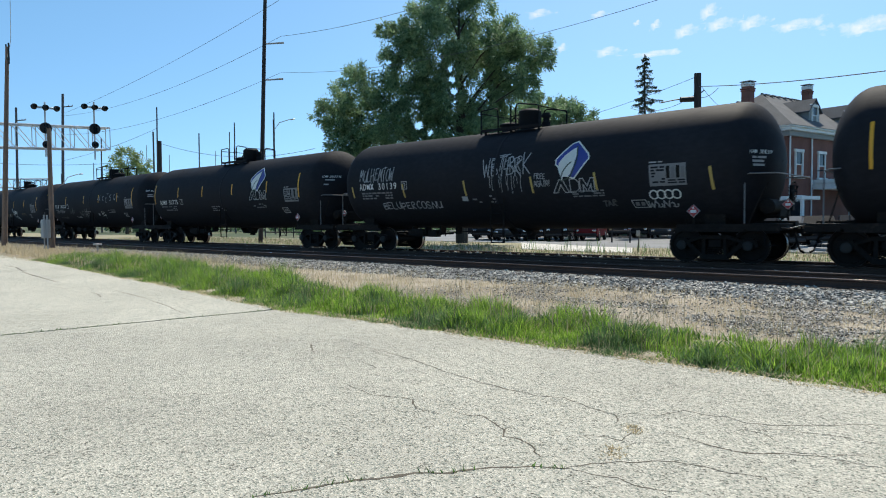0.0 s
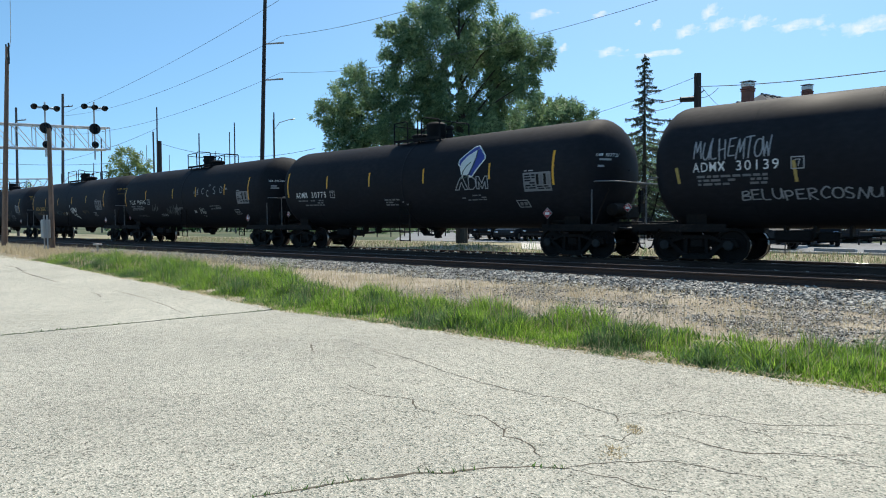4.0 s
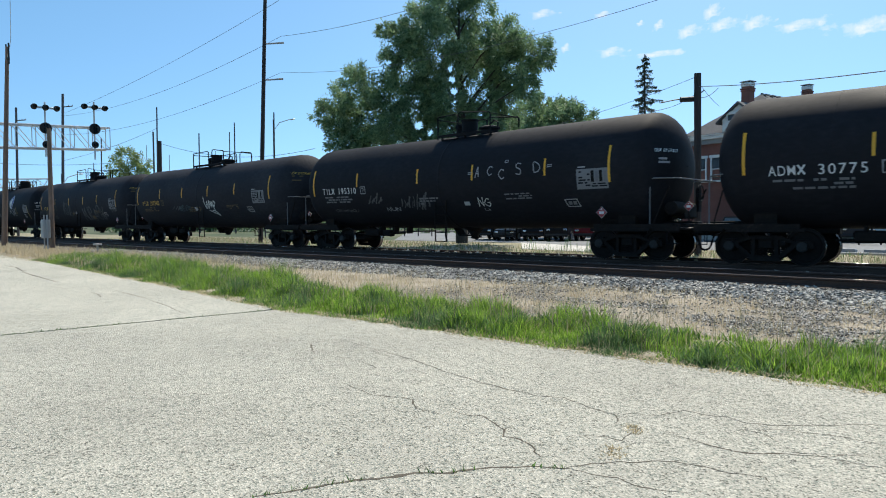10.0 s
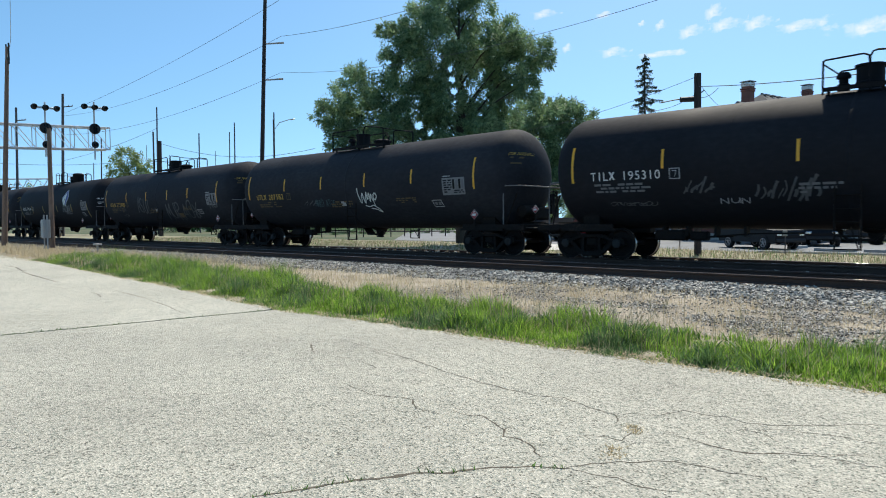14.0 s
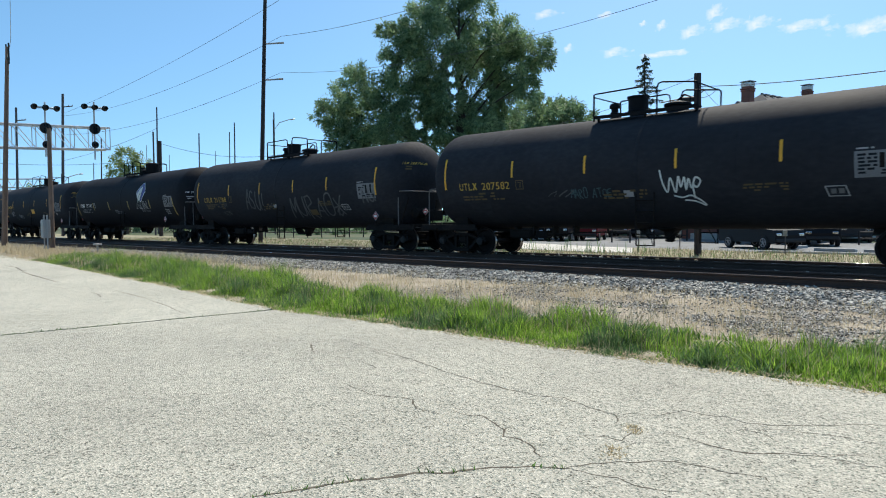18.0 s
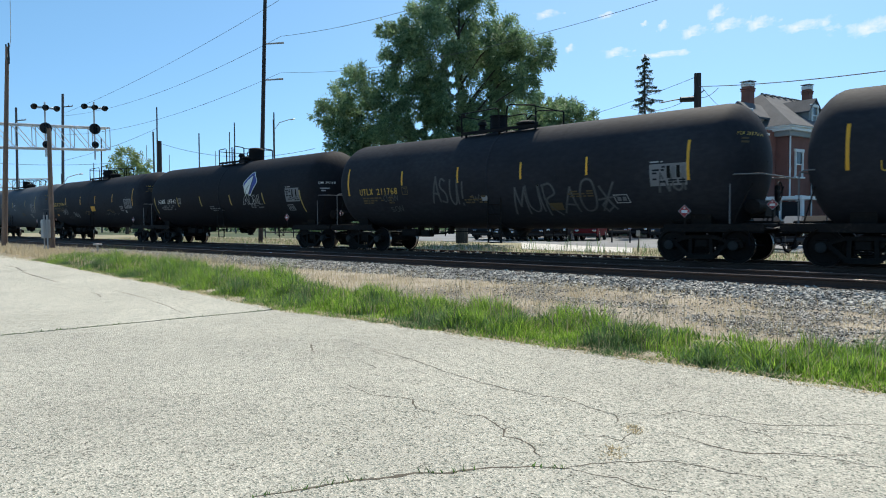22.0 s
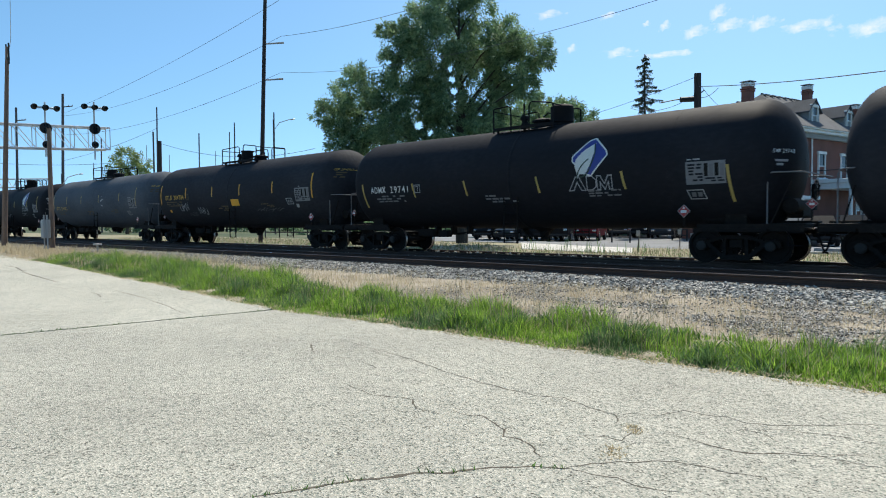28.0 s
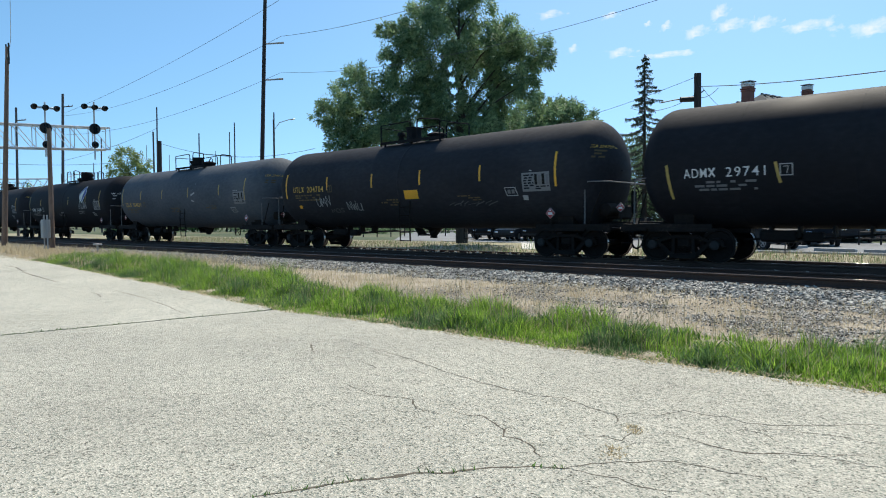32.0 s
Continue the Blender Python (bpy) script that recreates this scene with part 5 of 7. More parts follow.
CARS.append(dict(gold=False, mark=("TILX", "195288"), scrawl=((-2.0, 2.0, -0.9, -0.2, 7, 0.04),)))
CARS.append(dict(gold=False, logo=3.85, mark=("ADMX", "30412")))
CARS.append(dict(gold=True, mark=("UTLX", "211903"), tint=DUSTY))
HOMES = [3.05, -15.05, -33.03, -50.95, -68.98, -86.9, -104.75, -122.6, -140.75, -159.05, -177.15, -195.25, -213.35, -231.45]

template = tank_car()
for i, spec in enumerate(CARS):
    car = template if i == len(CARS) - 1 else copy_thing(template, pose(HOMES[i], 0, 0))
    car["home"] = i
    train.append((car, HOMES[i]))
for i, spec in enumerate(CARS):
    car = train[i][0]
    dress(car, spec, 11 + i)
    words = {BLACK.name: "black", DUSTY.name: "dusty black", GREYTANK.name: "slate-grey"}[spec.get("tint", BLACK).name]
    tagged(car, words + " tank car with " + ("yellow lettering" if spec["gold"] else "a blue leaf emblem" if spec.get("logo") else "white lettering") + (" and graffiti" if spec.get("scrawl") else "") + " on rails")
    for o in car.children_recursive:
        if "tint" in spec and o.name.split(".")[0] in ("tank", "tank_band", "weld_seam"):
            o.material_slots[0].link = "OBJECT"
            o.material_slots[0].material = spec["tint"]
        if o.name.split(".")[0] in ("graffiti", "small_lettering", "panel_print", "car_number"):
            tagged(o, kind="stuff")
        if i < 10 and o.name.split(".")[0] == "wheelset":
            rolling.append((o, o.matrix_basis.translation.x, 0.457, 0.457))
for car, x in train:
    car.matrix_basis = pose(x, 0, 0)
    del car["home"]


# ---- grass and weeds ----
def blades(name, pts, height, width, mat, parent, label, lean=0.35):
    n = len(pts)
    a = rng.random(n) * 6.283
    la = rng.random(n) * 6.283
    side = np.stack([np.cos(a), np.sin(a), 0 * a], -1) * (width * (0.6 + 0.8 * rng.random(n)))[:, None]
    h = height * (0.5 + 0.8 * rng.random(n))
    bend = np.stack([np.cos(la), np.sin(la), 0 * a], -1) * (h * lean * rng.random(n))[:, None]
    up = np.stack([0 * a, 0 * a, h], -1)
    v = np.stack([pts - side / 2, pts + side / 2, pts + up * 0.55 + bend * 0.4 + side * 0.36, pts + up * 0.55 + bend * 0.4 - side * 0.36, pts + up + bend], 1)
    k = 5 * np.arange(n)
    f = [q for i in k.tolist() for q in ((i, i + 1, i + 2, i + 3), (i + 3, i + 2, i + 4))]
    return tagged(part(name, raw_mesh(name, v.reshape(-1, 3), f, mat), None, parent), label, kind="stuff")


def lift(x, y):
    e = np.interp(x, (-70, -39.2, -28.1, -20.2, -15.9, -12.2, -9.9, -7.2, -4.3, -1.8, 6), (-6.9, -9.7, -10.65, -11.6, -12.05, -12.6, -12.85, -12.75, -12.75, -12.7, -12.6))
    return -0.39 + 0.13 * np.clip((y - e) / (-6.3 - e), 0, 1), e


def patchy(x, y, s, seed):
    return np.array([noise.noise((a * s, b * s, seed)) for a, b in zip(x, y)])


n = 190000
gx = 3.5 - 36 * rng.random(n) ** 1.3
z0, ed = lift(gx, np.full(n, -9.0))
gw = np.interp(gx, (-34, -26, -14, -6, 0), (1.3, 2.5, 2.6, 1.9, 1.75)) + 0.35 * patchy(gx, gx * 0, 0.8, 6.0)
gy = ed - 0.08 + gw * rng.random(n) ** 1.15
den = patchy(gx, gy, 1.1, 2.0)
keep = rng.random(n) < np.clip(0.85 + 0.9 * den, 0.4, 1) * np.interp(gx, (-34, -28), (0.35, 1))
gx, gy, den = gx[keep], gy[keep], den[keep]
z0, ed = lift(gx, gy)
tall = np.clip(0.15 + 0.24 * den + 0.17 * patchy(gx, gy, 3.0, 5.0), 0.035, 0.5) * np.clip(0.3 + (gy - ed) * 0.9, 0.3, 1) * np.interp(gx, (-34, -26, -13, -7, -2), (1.3, 1.7, 1.45, 1.2, 1.1)) * (0.85 + 0.5 * np.abs(patchy(gx, gy, 5.5, 21.0)))
weedy = patchy(gx, gy, 0.9, 13.0) + 0.5 * patchy(gx, gy, 2.7, 17.0) + 0.25 * rng.normal(size=len(gx)) - 0.2 * np.clip((gy - ed) - 0.9, -0.6, 0.6)
spot = np.stack([gx, gy, z0 - 0.01], -1)
k_ = weedy < 0.3
blades("grass", spot[k_], tall[k_] * 0.95, np.full(k_.sum(), 0.012), GRASS, verge, "long green grass along the pavement edge", 0.85)
k_ = weedy >= 0.3
blades("dark_grass", spot[k_], tall[k_] * 1.05, np.full(k_.sum(), 0.016), DARKGRASS, verge, "bluish-green weeds among the grass", 0.9)
k_ = rng.random(len(gx)) < 0.13
blades("grass_straw", spot[k_] + (0.02, 0.015, 0), tall[k_] * 0.95, np.full(k_.sum(), 0.007), STRAW, verge, "dry stems among green grass", 1.0)
k_ = (rng.random(len(gx)) < 0.2) & (weedy > -0.05)
blades("broad_weeds", spot[k_] + (0.0, -0.04, 0.0), tall[k_] * np.clip(0.5 + 0.9 * den[k_], 0.3, 0.9), np.full(k_.sum(), 0.03), WEEDLEAF, verge, "low broad-leaved weeds in the grass", 1.5)
k_ = rng.random(len(gx)) < 0.006 + 0.014 * (weedy > 0.3)
hs = (0.26 + 0.3 * rng.random(k_.sum())) * np.clip(0.5 + (gy - ed)[k_], 0.5, 1.0)
blades("seed_stalks", spot[k_], hs, np.full(k_.sum(), 0.006), WEED, verge, "thin seed stalks standing above the grass", 0.25)
n = 34000
gx = 3.0 - 46 * rng.random(n) ** 1.3
gy = -11.6 + 5.0 * rng.random(n) + np.interp(gx, (-46, -20, -8), (1.4, 0.4, 0.0))
keep = rng.random(n) < np.clip(0.6 + 1.1 * patchy(gx, gy, 0.5, 8.0) - np.interp(gx, (-14, -2), (-0.4, 0.25)), 0.05, 1)
gx, gy = gx[keep], gy[keep]
blades("dry_grass", np.stack([gx, gy, lift(gx, gy)[0] - 0.01], -1), np.full(len(gx), 0.11) + 0.06 * rng.random(len(gx)), np.full(len(gx), 0.009), STRAW, verge, "dry straw-coloured grass on the bank", 0.8)
n = 7000
gx = 3.2 - 30 * rng.random(n) ** 1.4
ed = lift(gx, np.zeros(n))[1]
gy = ed - 0.16 + 0.4 * rng.random(n) + 0.08 * patchy(gx, gx, 1.5, 4.0)
blades("edge_thatch", np.stack([gx, gy, np.full(n, -0.352)], -1), np.full(n, 0.035), np.full(n, 0.012), STRAW, verge, "dead grass spilled over the pavement edge", 3.0)
n = 15000
gx = -22 - 56 * rng.random(n)
ed = lift(gx, np.zeros(n))[1]
gy = ed + 0.3 + (-5.6 - ed - 0.3) * rng.random(n)
blades("roadside_dry_grass", np.stack([gx, gy, np.full(n, -0.32)], -1), 0.16 + 0.16 * rng.random(n), np.full(n, 0.022), STRAW, verge, "dry straw-coloured grass up to the track", 0.8)
n = 1100
gx = 2.5 - 34 * rng.random(n) ** 1.2
ed = lift(gx, np.zeros(n))[1]
gy = ed + 0.6 + 2.6 * rng.random(n) ** 1.4
keep = rng.random(n) < np.clip(0.25 + 1.6 * patchy(gx, gy, 0.8, 3.0), 0.04, 1)
gx, gy = gx[keep], gy[keep]
top_ = 0.3 + 0.3 * rng.random(len(gx))
foot_ = np.stack([gx, gy, lift(gx, gy)[0]], -1)
blades("weed_stalks", foot_, top_, np.full(len(gx), 0.008), WEED, verge, "tall thin weed stalks on the bank", 0.15)
for k_ in range(3):
    blades("seed_heads", foot_ + np.stack([0.02 * rng.normal(size=len(gx)), 0.02 * rng.normal(size=len(gx)), top_ * (0.5 + 0.13 * k_)], -1), np.full(len(gx), 0.09), np.full(len(gx), 0.013), WEED, verge, "small seed heads of weeds", 0.8)
tuft = []
for t in np.arange(0.2, 6.0, 0.035):
    if noise.noise((t * 2.2, 0, 3)) > -0.2:
        tuft += [(joint(t)[0] + rnd.uniform(-0.02, 0.02), joint(t)[1], -0.36)] * 4
for x, y in cracks[0][::2]:
    if noise.noise((x * 3, y * 3, 1)) > 0.0:
        tuft += [(x, y, -0.352)] * 4
tuft = np.array(tuft) + (rng.random((len(tuft), 3)) - 0.5) * (0.03, 0.03, 0.0)
blades("crack_weeds", tuft, 0.015 + 0.03 * rng.random(len(tuft)), np.full(len(tuft), 0.009), WEEDLEAF, bpy.data.objects["pavement_1"], "small weeds growing in the pavement cracks", 1.0)
dry = np.repeat(np.array([(-2.19, -15.56), (-2.13, -15.66), (-2.31, -15.04), (-2.25, -15.12)]), 60, 0) + 0.035 * rng.normal(size=(240, 2))
blades("dry_tufts", np.concatenate([dry, np.full((240, 1), -0.355)], 1), np.full(240, 0.02), np.full(240, 0.01), STRAW, bpy.data.objects["pavement_1"], "dry tufts in the pavement cracks", 2.5)
n = 34000
gx, gy = 4 - 74 * rng.random(n) ** 1.2, 2.2 + 15 * rng.random(n) ** 1.2
keep = (gy < np.interp(gx, (-70, -30, -24, -15.2, -11, -10.8), (17, 17, 12, 14.6, 14.0, 13.9))) & ~((gx > -22.8) & (gx < -15.2) & (gy > 10.0))
gx, gy = gx[keep], gy[keep]
blades("far_dry_grass", np.stack([gx, gy, np.full(len(gx), -0.45)], -1), 0.12 + 0.2 * rng.random(len(gx)), np.full(len(gx), 0.018), FARSTRAW, ground, "tall dry grass behind the tracks", 0.5)
k_ = rng.random(len(gx)) < 0.2
blades("far_green_grass", np.stack([gx, gy, np.full(len(gx), -0.45)], -1)[k_] + (0.05, 0, 0), 0.14 + 0.14 * rng.random(k_.sum()), np.full(k_.sum(), 0.03), WEEDLEAF, ground, "green blades in the dry grass", 0.6)
spots = np.array([(-20.4, 10.6), (-18.9, 10.2), (-18.0, 9.9), (-17.2, 9.7), (-16.6, 9.7), (-15.5, 11.2), (-15.0, 11.3), (-21.8, 11.0)])
far_ = np.repeat(spots, 14, 0) + (0.35, 0.2) * rng.normal(size=(14 * len(spots), 2))
blades("far_weed_stalks", np.concatenate([far_, np.full((len(far_), 1), -0.45)], 1), 0.3 + 0.45 * rng.random(len(far_)), np.full(len(far_), 0.03), DARKGRASS, ground, "dark weed stalks behind the tracks", 0.35)


# ---- poles and wires ----
def utility_pole(base, top, r0, r1, mat, label, arms=(), name="utility_pole"):
    base, top = Vector(base), Vector(top)
    base = base.lerp(base + (base - top) * 0.02, 1)
    p = thing(name, Matrix.Translation(base), label, "pole", "poles along the railway")
    d = top - base
    part("pole", Shape().tube([d * t for t in (0, 0.25, 0.5, 0.75, 1.0)], r0, 10, r2=r1), mat, p)
    for z, dx, dy, length in arms:
        c = d * (z / d.z)
        way = Vector((dx, dy, 0)).normalized()
        arm = part("crossarm", Shape().tube([c, c + way * length * 0.25, c + way * length + Vector((0, 0, 0.06))], 0.045, 6, r2=0.075), GREYBOX if length > 1.5 else mat, p)
        for t in (0.6, 1.0) if length < 1.5 else ():
            part("insulator", Shape().lathe([(0.03, 0), (0.07, 0.04), (0.05, 0.1), (0.06, 0.16), (0.02, 0.22)], Matrix.Translation(c + way * length * t + Vector((0, 0, 0.03))), 8), GREYBOX, arm)
    return p


east = (0.76, 0.65)
utility_pole((-48.74, -7.00, -0.16), (-46.83, -7.00, 11.78), 0.17, 0.1, POLEWOOD, "tall weathered brown wooden pole with an antenna")
utility_pole((-46.35, 9.78, -0.09), (-46.55, 10.8, 21.47), 0.19, 0.13, DARKPOLE, "tall dark wooden pole with short side arms", ((15.65, *east, 1.55), (12.83, *east, 1.55)))
utility_pole((-11.99, 10.17, -0.45), (-12.19, 10.47, 7.64), 0.158, 0.155, DARKPOLE, "thick dark wooden pole beside the car park")
for b_, t_, r_ in (((-102.43, 8.52, -0.46), (-103.05, 8.91, 16.64), 0.17), ((-98.06, 12.54, -0.42), (-98.52, 13.17, 18.41), 0.2), ((-89.00, 20.87, -0.33), (-89.56, 21.11, 13.32), 0.13), ((-98.58, 25.65, -0.49), (-99.20, 26.12, 18.26), 0.12), ((-103.44, 34.77, -0.61), (-103.98, 35.18, 15.71), 0.12), ((-108.87, 43.37, -0.73), (-109.46, 43.82, 17.17), 0.1), ((-90.17, 33.38, -0.41), (-90.71, 33.80, 15.92), 0.11), ((-77.28, 31.64, -0.21), (-77.81, 32.05, 15.76), 0.11), ((-125.67, 27.92, -0.90), (-126.16, 28.43, 16.31), 0.13), ((-147.73, 34.81, -1.25), (-148.22, 35.19, 13.68), 0.1), ((-139.65, 42.24, -1.18), (-140.26, 42.71, 17.26), 0.06), ((-136.21, 45.40, -1.14), (-136.75, 45.82, 15.19), 0.06), ((-129.25, 51.81, -1.07), (-129.73, 52.32, 15.96), 0.07)):
    utility_pole(b_, t_, r_, r_ * 0.8, FARPOLE, "slim dark wooden pole in the distance", ((t_[2] - 0.9, *east, 1.3),) if r_ > 0.15 else ())
utility_pole((-78.62, 16.82, -0.16), (-79.03, 17.06, 10.84), 0.24, 0.24, DARKPOLE, "short thick dark pole in the distance")

mast = thing("antenna", Matrix.Translation((-46.84, -7.00, 11.71)), "thin whip antenna on a pole top", "antenna")
part("whip", Shape().tube([(0, 0, -0.6), (0.35, 0.1, 0.4), (0.45, 0.12, 3.4)], 0.02, 6), SILVER, mast)
for s in (-0.25, 0.25):
    part("bracket_bar", Shape().tube([(s, 0, -1.0), (s, 0, 0.25)], 0.05, 6), BLACKMETAL, mast)
part("bracket", Shape().box((0, 0, -0.6), (0.6, 0.06, 0.06)), BLACKMETAL, mast)

signal = thing("signal_post", Matrix.Translation((-40.41, -6.90, -0.09)), "grey wooden post with an equipment cabinet", "post")
part("post", Shape().tube([(0, 0, -0.05), (0, 0, 6.4)], 0.14, 10, r2=0.1), POLEWOOD, signal)
part("cabinet", Shape().box((0.0, -0.3, 1.0), (0.42, 0.35, 1.0), b=0.03), GREYBOX, signal, "grey metal cabinet")
for x in (-0.25, 0.25):
    part("cabinet_leg", Shape().tube([(x, -0.3, -0.08), (x, -0.3, 1.75)], 0.045, 6), GREYBOX, signal)
part("cabinet_door", Shape().box((0.0, -0.485, 1.0), (0.34, 0.02, 0.86), b=0.005), GREYBOX, signal)


def wire(a, b, sag, r, label="thin dark overhead wire"):
    a, b = Vector(a), Vector(b)
    pts = [a.lerp(b, t / 14) - Vector((0, 0, sag * 4 * (t / 14) * (1 - t / 14))) for t in range(15)]
    return tagged(part("overhead_wire", Shape().tube(pts, r * 0.8, 5), WIRE), label, "wire", "overhead wires")


wire((-98.43, 13.10, 15.79), (-51.76, 15.49, 20.81), 0.6, 0.022)
wire((-98.42, 13.09, 15.49), (-45.52, 11.40, 15.71), 1.2, 0.02)
wire((-98.36, 13.04, 13.00), (-45.52, 11.40, 12.92), 1.2, 0.02)
wire((-45.52, 11.40, 15.71), (-29.52, 11.40, 14.70), 0.25, 0.02)
wire((-45.52, 11.40, 12.92), (-11.69, 6.86, 10.12), 0.9, 0.014)
wire((-98.23, 12.94, 9.56), (-99.10, 26.05, 15.18), 0.4, 0.03)
wire((-99.03, 25.99, 13.09), (-73.67, 35.58, 10.93), 1.6, 0.035)
wire((-139.44, 15.99, 11.97), (-124.69, 29.53, 11.82), 0.3, 0.04)
wire((-12.17, 10.45, 7.07), (-3.31, 2.11, 5.14), 0.1, 0.02, "thick dark overhead cable")
wire((-12.19, 10.47, 7.52), (-33.64, 27.94, 8.86), 0.3, 0.014)
wire((-12.16, 10.45, 6.81), (-15.63, 10.93, 6.56), 0.4, 0.015)
wire((-12.08, 10.54, 7.12), (-12.50, 13.80, 6.65), 0.05, 0.014)
wire((-10.34, 7.98, 6.41), (-12.06, 10.53, 6.57), 0.1, 0.014)
case = thing("splice_case", Matrix.Translation((-12.59, 10.27, 6.52)), "black cable splice case hanging beside a pole", "cable box")
part("case_body", Shape().tube([(-0.22, -0.18, 0), (-0.16, -0.13, 0), (0.18, 0.15, 0.02), (0.24, 0.2, 0.02)], 0.12, 10), BLACKMETAL, case)
part("cable_loop", Shape().tube([(-0.9, -0.7, -0.12), (-0.4, -0.3, 0.0), (0.3, 0.26, 0.1), (0.6, 0.45, 0.4)], 0.025, 6), BLACKMETAL, case)

# street lamp arm on a far pole
lamp = thing("street_lamp", Matrix.Translation((-75.57, 30.50, -0.18)), "street lamp arm on a distant pole", "street lamp")
part("lamp_post", Shape().tube([(0, 0, 0), (0, 0, 14.6)], 0.1, 8), DARKPOLE, lamp)
part("lamp_arm", Shape().tube([(0, 0, 13.2), (0.6, 0.5, 14.2), (1.6, 1.4, 14.6)], 0.05, 6), SILVER, lamp)
part("lamp_head", Shape().box((1.85, 1.62, 14.6), (0.7, 0.3, 0.14), Matrix.Identity(4), 0.04), SILVER, lamp)
lamp2 = copy_thing(lamp, Matrix.Translation((-93.65, 11.16, -0.35)) @ Matrix.Rotation(0.0, 4, "Z") @ Matrix.Translation((0, 0, -6.8)))


# ---- signal bridge over the tracks ----
def signal_bridge():
    X, y0, y1 = -58.0, -9.2, 3.0
    zb, zt = 6.6, 8.35
    TILT = 0.6
    g = thing("signal_bridge", pose(X, y0, -0.4), "silver lattice signal bridge over the tracks", "signal bridge")
    o = Vector((X, y0, -0.4))
    L = lambda *p: tuple(Vector(p) - o)
    for x in (X - 0.45, X + 0.45):
        part("post", Shape().tube([L(x, y0, -0.4), L(x, y0, zt)], 0.11, 8), SILVER, g)
        for z in (zb, zt):
            part("chord", Shape().tube([L(x, y0, z), L(x, y1, z + TILT)], 0.07, 7), SILVER, g)
        k = 9
        for i in range(k):
            a, b = y0 + (y1 - y0) * i / k, y0 + (y1 - y0) * (i + 1) / k
            part("upright", Shape().tube([L(x, b, zb + TILT * (i + 1) / k), L(x, b, zt + TILT * (i + 1) / k)], 0.035, 6), SILVER, g)
            part("diagonal", Shape().tube([L(x, a, zt + TILT * i / k), L(x, b, zb + TILT * (i + 1) / k)], 0.03, 6), SILVER, g)
    for i in range(10):
        y = y0 + (y1 - y0) * i / 9
        part("tie_bar", Shape().tube([L(X - 0.45, y, zt + TILT * i / 9), L(X + 0.45, y, zt + TILT * i / 9)], 0.03, 6), SILVER, g)
    for y, up, low in ((-1.8, 1.65, 0.41), (1.75, 2.08, 0.68)):
        part("signal_mast", Shape().tube([L(X + 0.6, y, zb - 0.3), L(X + 0.6, y, zt + up + 0.45)], 0.07, 8), SILVER, g)
        head = part("signal_head", Shape().box(L(X + 0.65, y, zt + up), (0.1, 1.7, 0.16), b=0.02), SILVER, g, "row of three dark signal lamps")
        for dy in (-0.78, 0.0, 0.78):
            part("signal_lamp", Shape().lathe([(0.22, 0), (0.22, 0.1), (0.18, 0.12), (0.17, 0.32), (0.15, 0.32), (0.15, 0.14), (0.02, 0.16)], Matrix.Translation(L(X + 0.7, y + dy, zt + up)) @ Matrix.Rotation(radians(90), 4, "Y"), 20), BLACKMETAL, head, "black hooded lamp")
        for z, r in ((zt - 0.3 + low, 0.43), (zb + 0.2 + low, 0.27)):
            disc = part("target_disc", Shape().lathe([(r, 0), (r, 0.04), (0.02, 0.05)], Matrix.Translation(L(X + 0.68, y, z)) @ Matrix.Rotation(radians(90), 4, "Y"), 24), BLACKMETAL, g, "black round signal target")
            for dz in ((-0.22, 0, 0.22) if r > 0.4 else (0,)):
                part("signal_lamp", Shape().lathe([(0.12, 0), (0.12, 0.25), (0.1, 0.25), (0.1, 0.04), (0.02, 0.05)], Matrix.Translation(L(X + 0.72, y, z + dz)) @ Matrix.Rotation(radians(90), 4, "Y"), 14), LENS, disc)
    return g


bridge = signal_bridge()
A_, B_ = Vector((-176.94, 22.26, 11.15)), Vector((-165.33, 32.92, 11.13))
far = thing("signal_bridge", pose(A_.x, A_.y, -0.4), "pale lattice signal bridge far down the tracks", "signal bridge")
D_ = B_ - A_
D_.z = 0
for q_ in (0.02, 0.98):
    part("post", Shape().tube([D_ * q_, D_ * q_ + Vector((0, 0, A_.z + 0.4))], 0.2, 6), SILVER, far)
for z_ in (-1.9, 0.0):
    part("chord", Shape().tube([Vector((0, 0, A_.z + 0.4 + z_)), D_ + Vector((0, 0, A_.z + 0.4 + z_))], 0.14, 6), SILVER, far)
for k in range(14):
    part("diagonal", Shape().tube([D_ * k / 14 + Vector((0, 0, A_.z - 1.5 + 1.9 * (k % 2))), D_ * (k + 1) / 14 + Vector((0, 0, A_.z + 0.4 - 1.9 * (k % 2)))], 0.09, 5), SILVER, far)


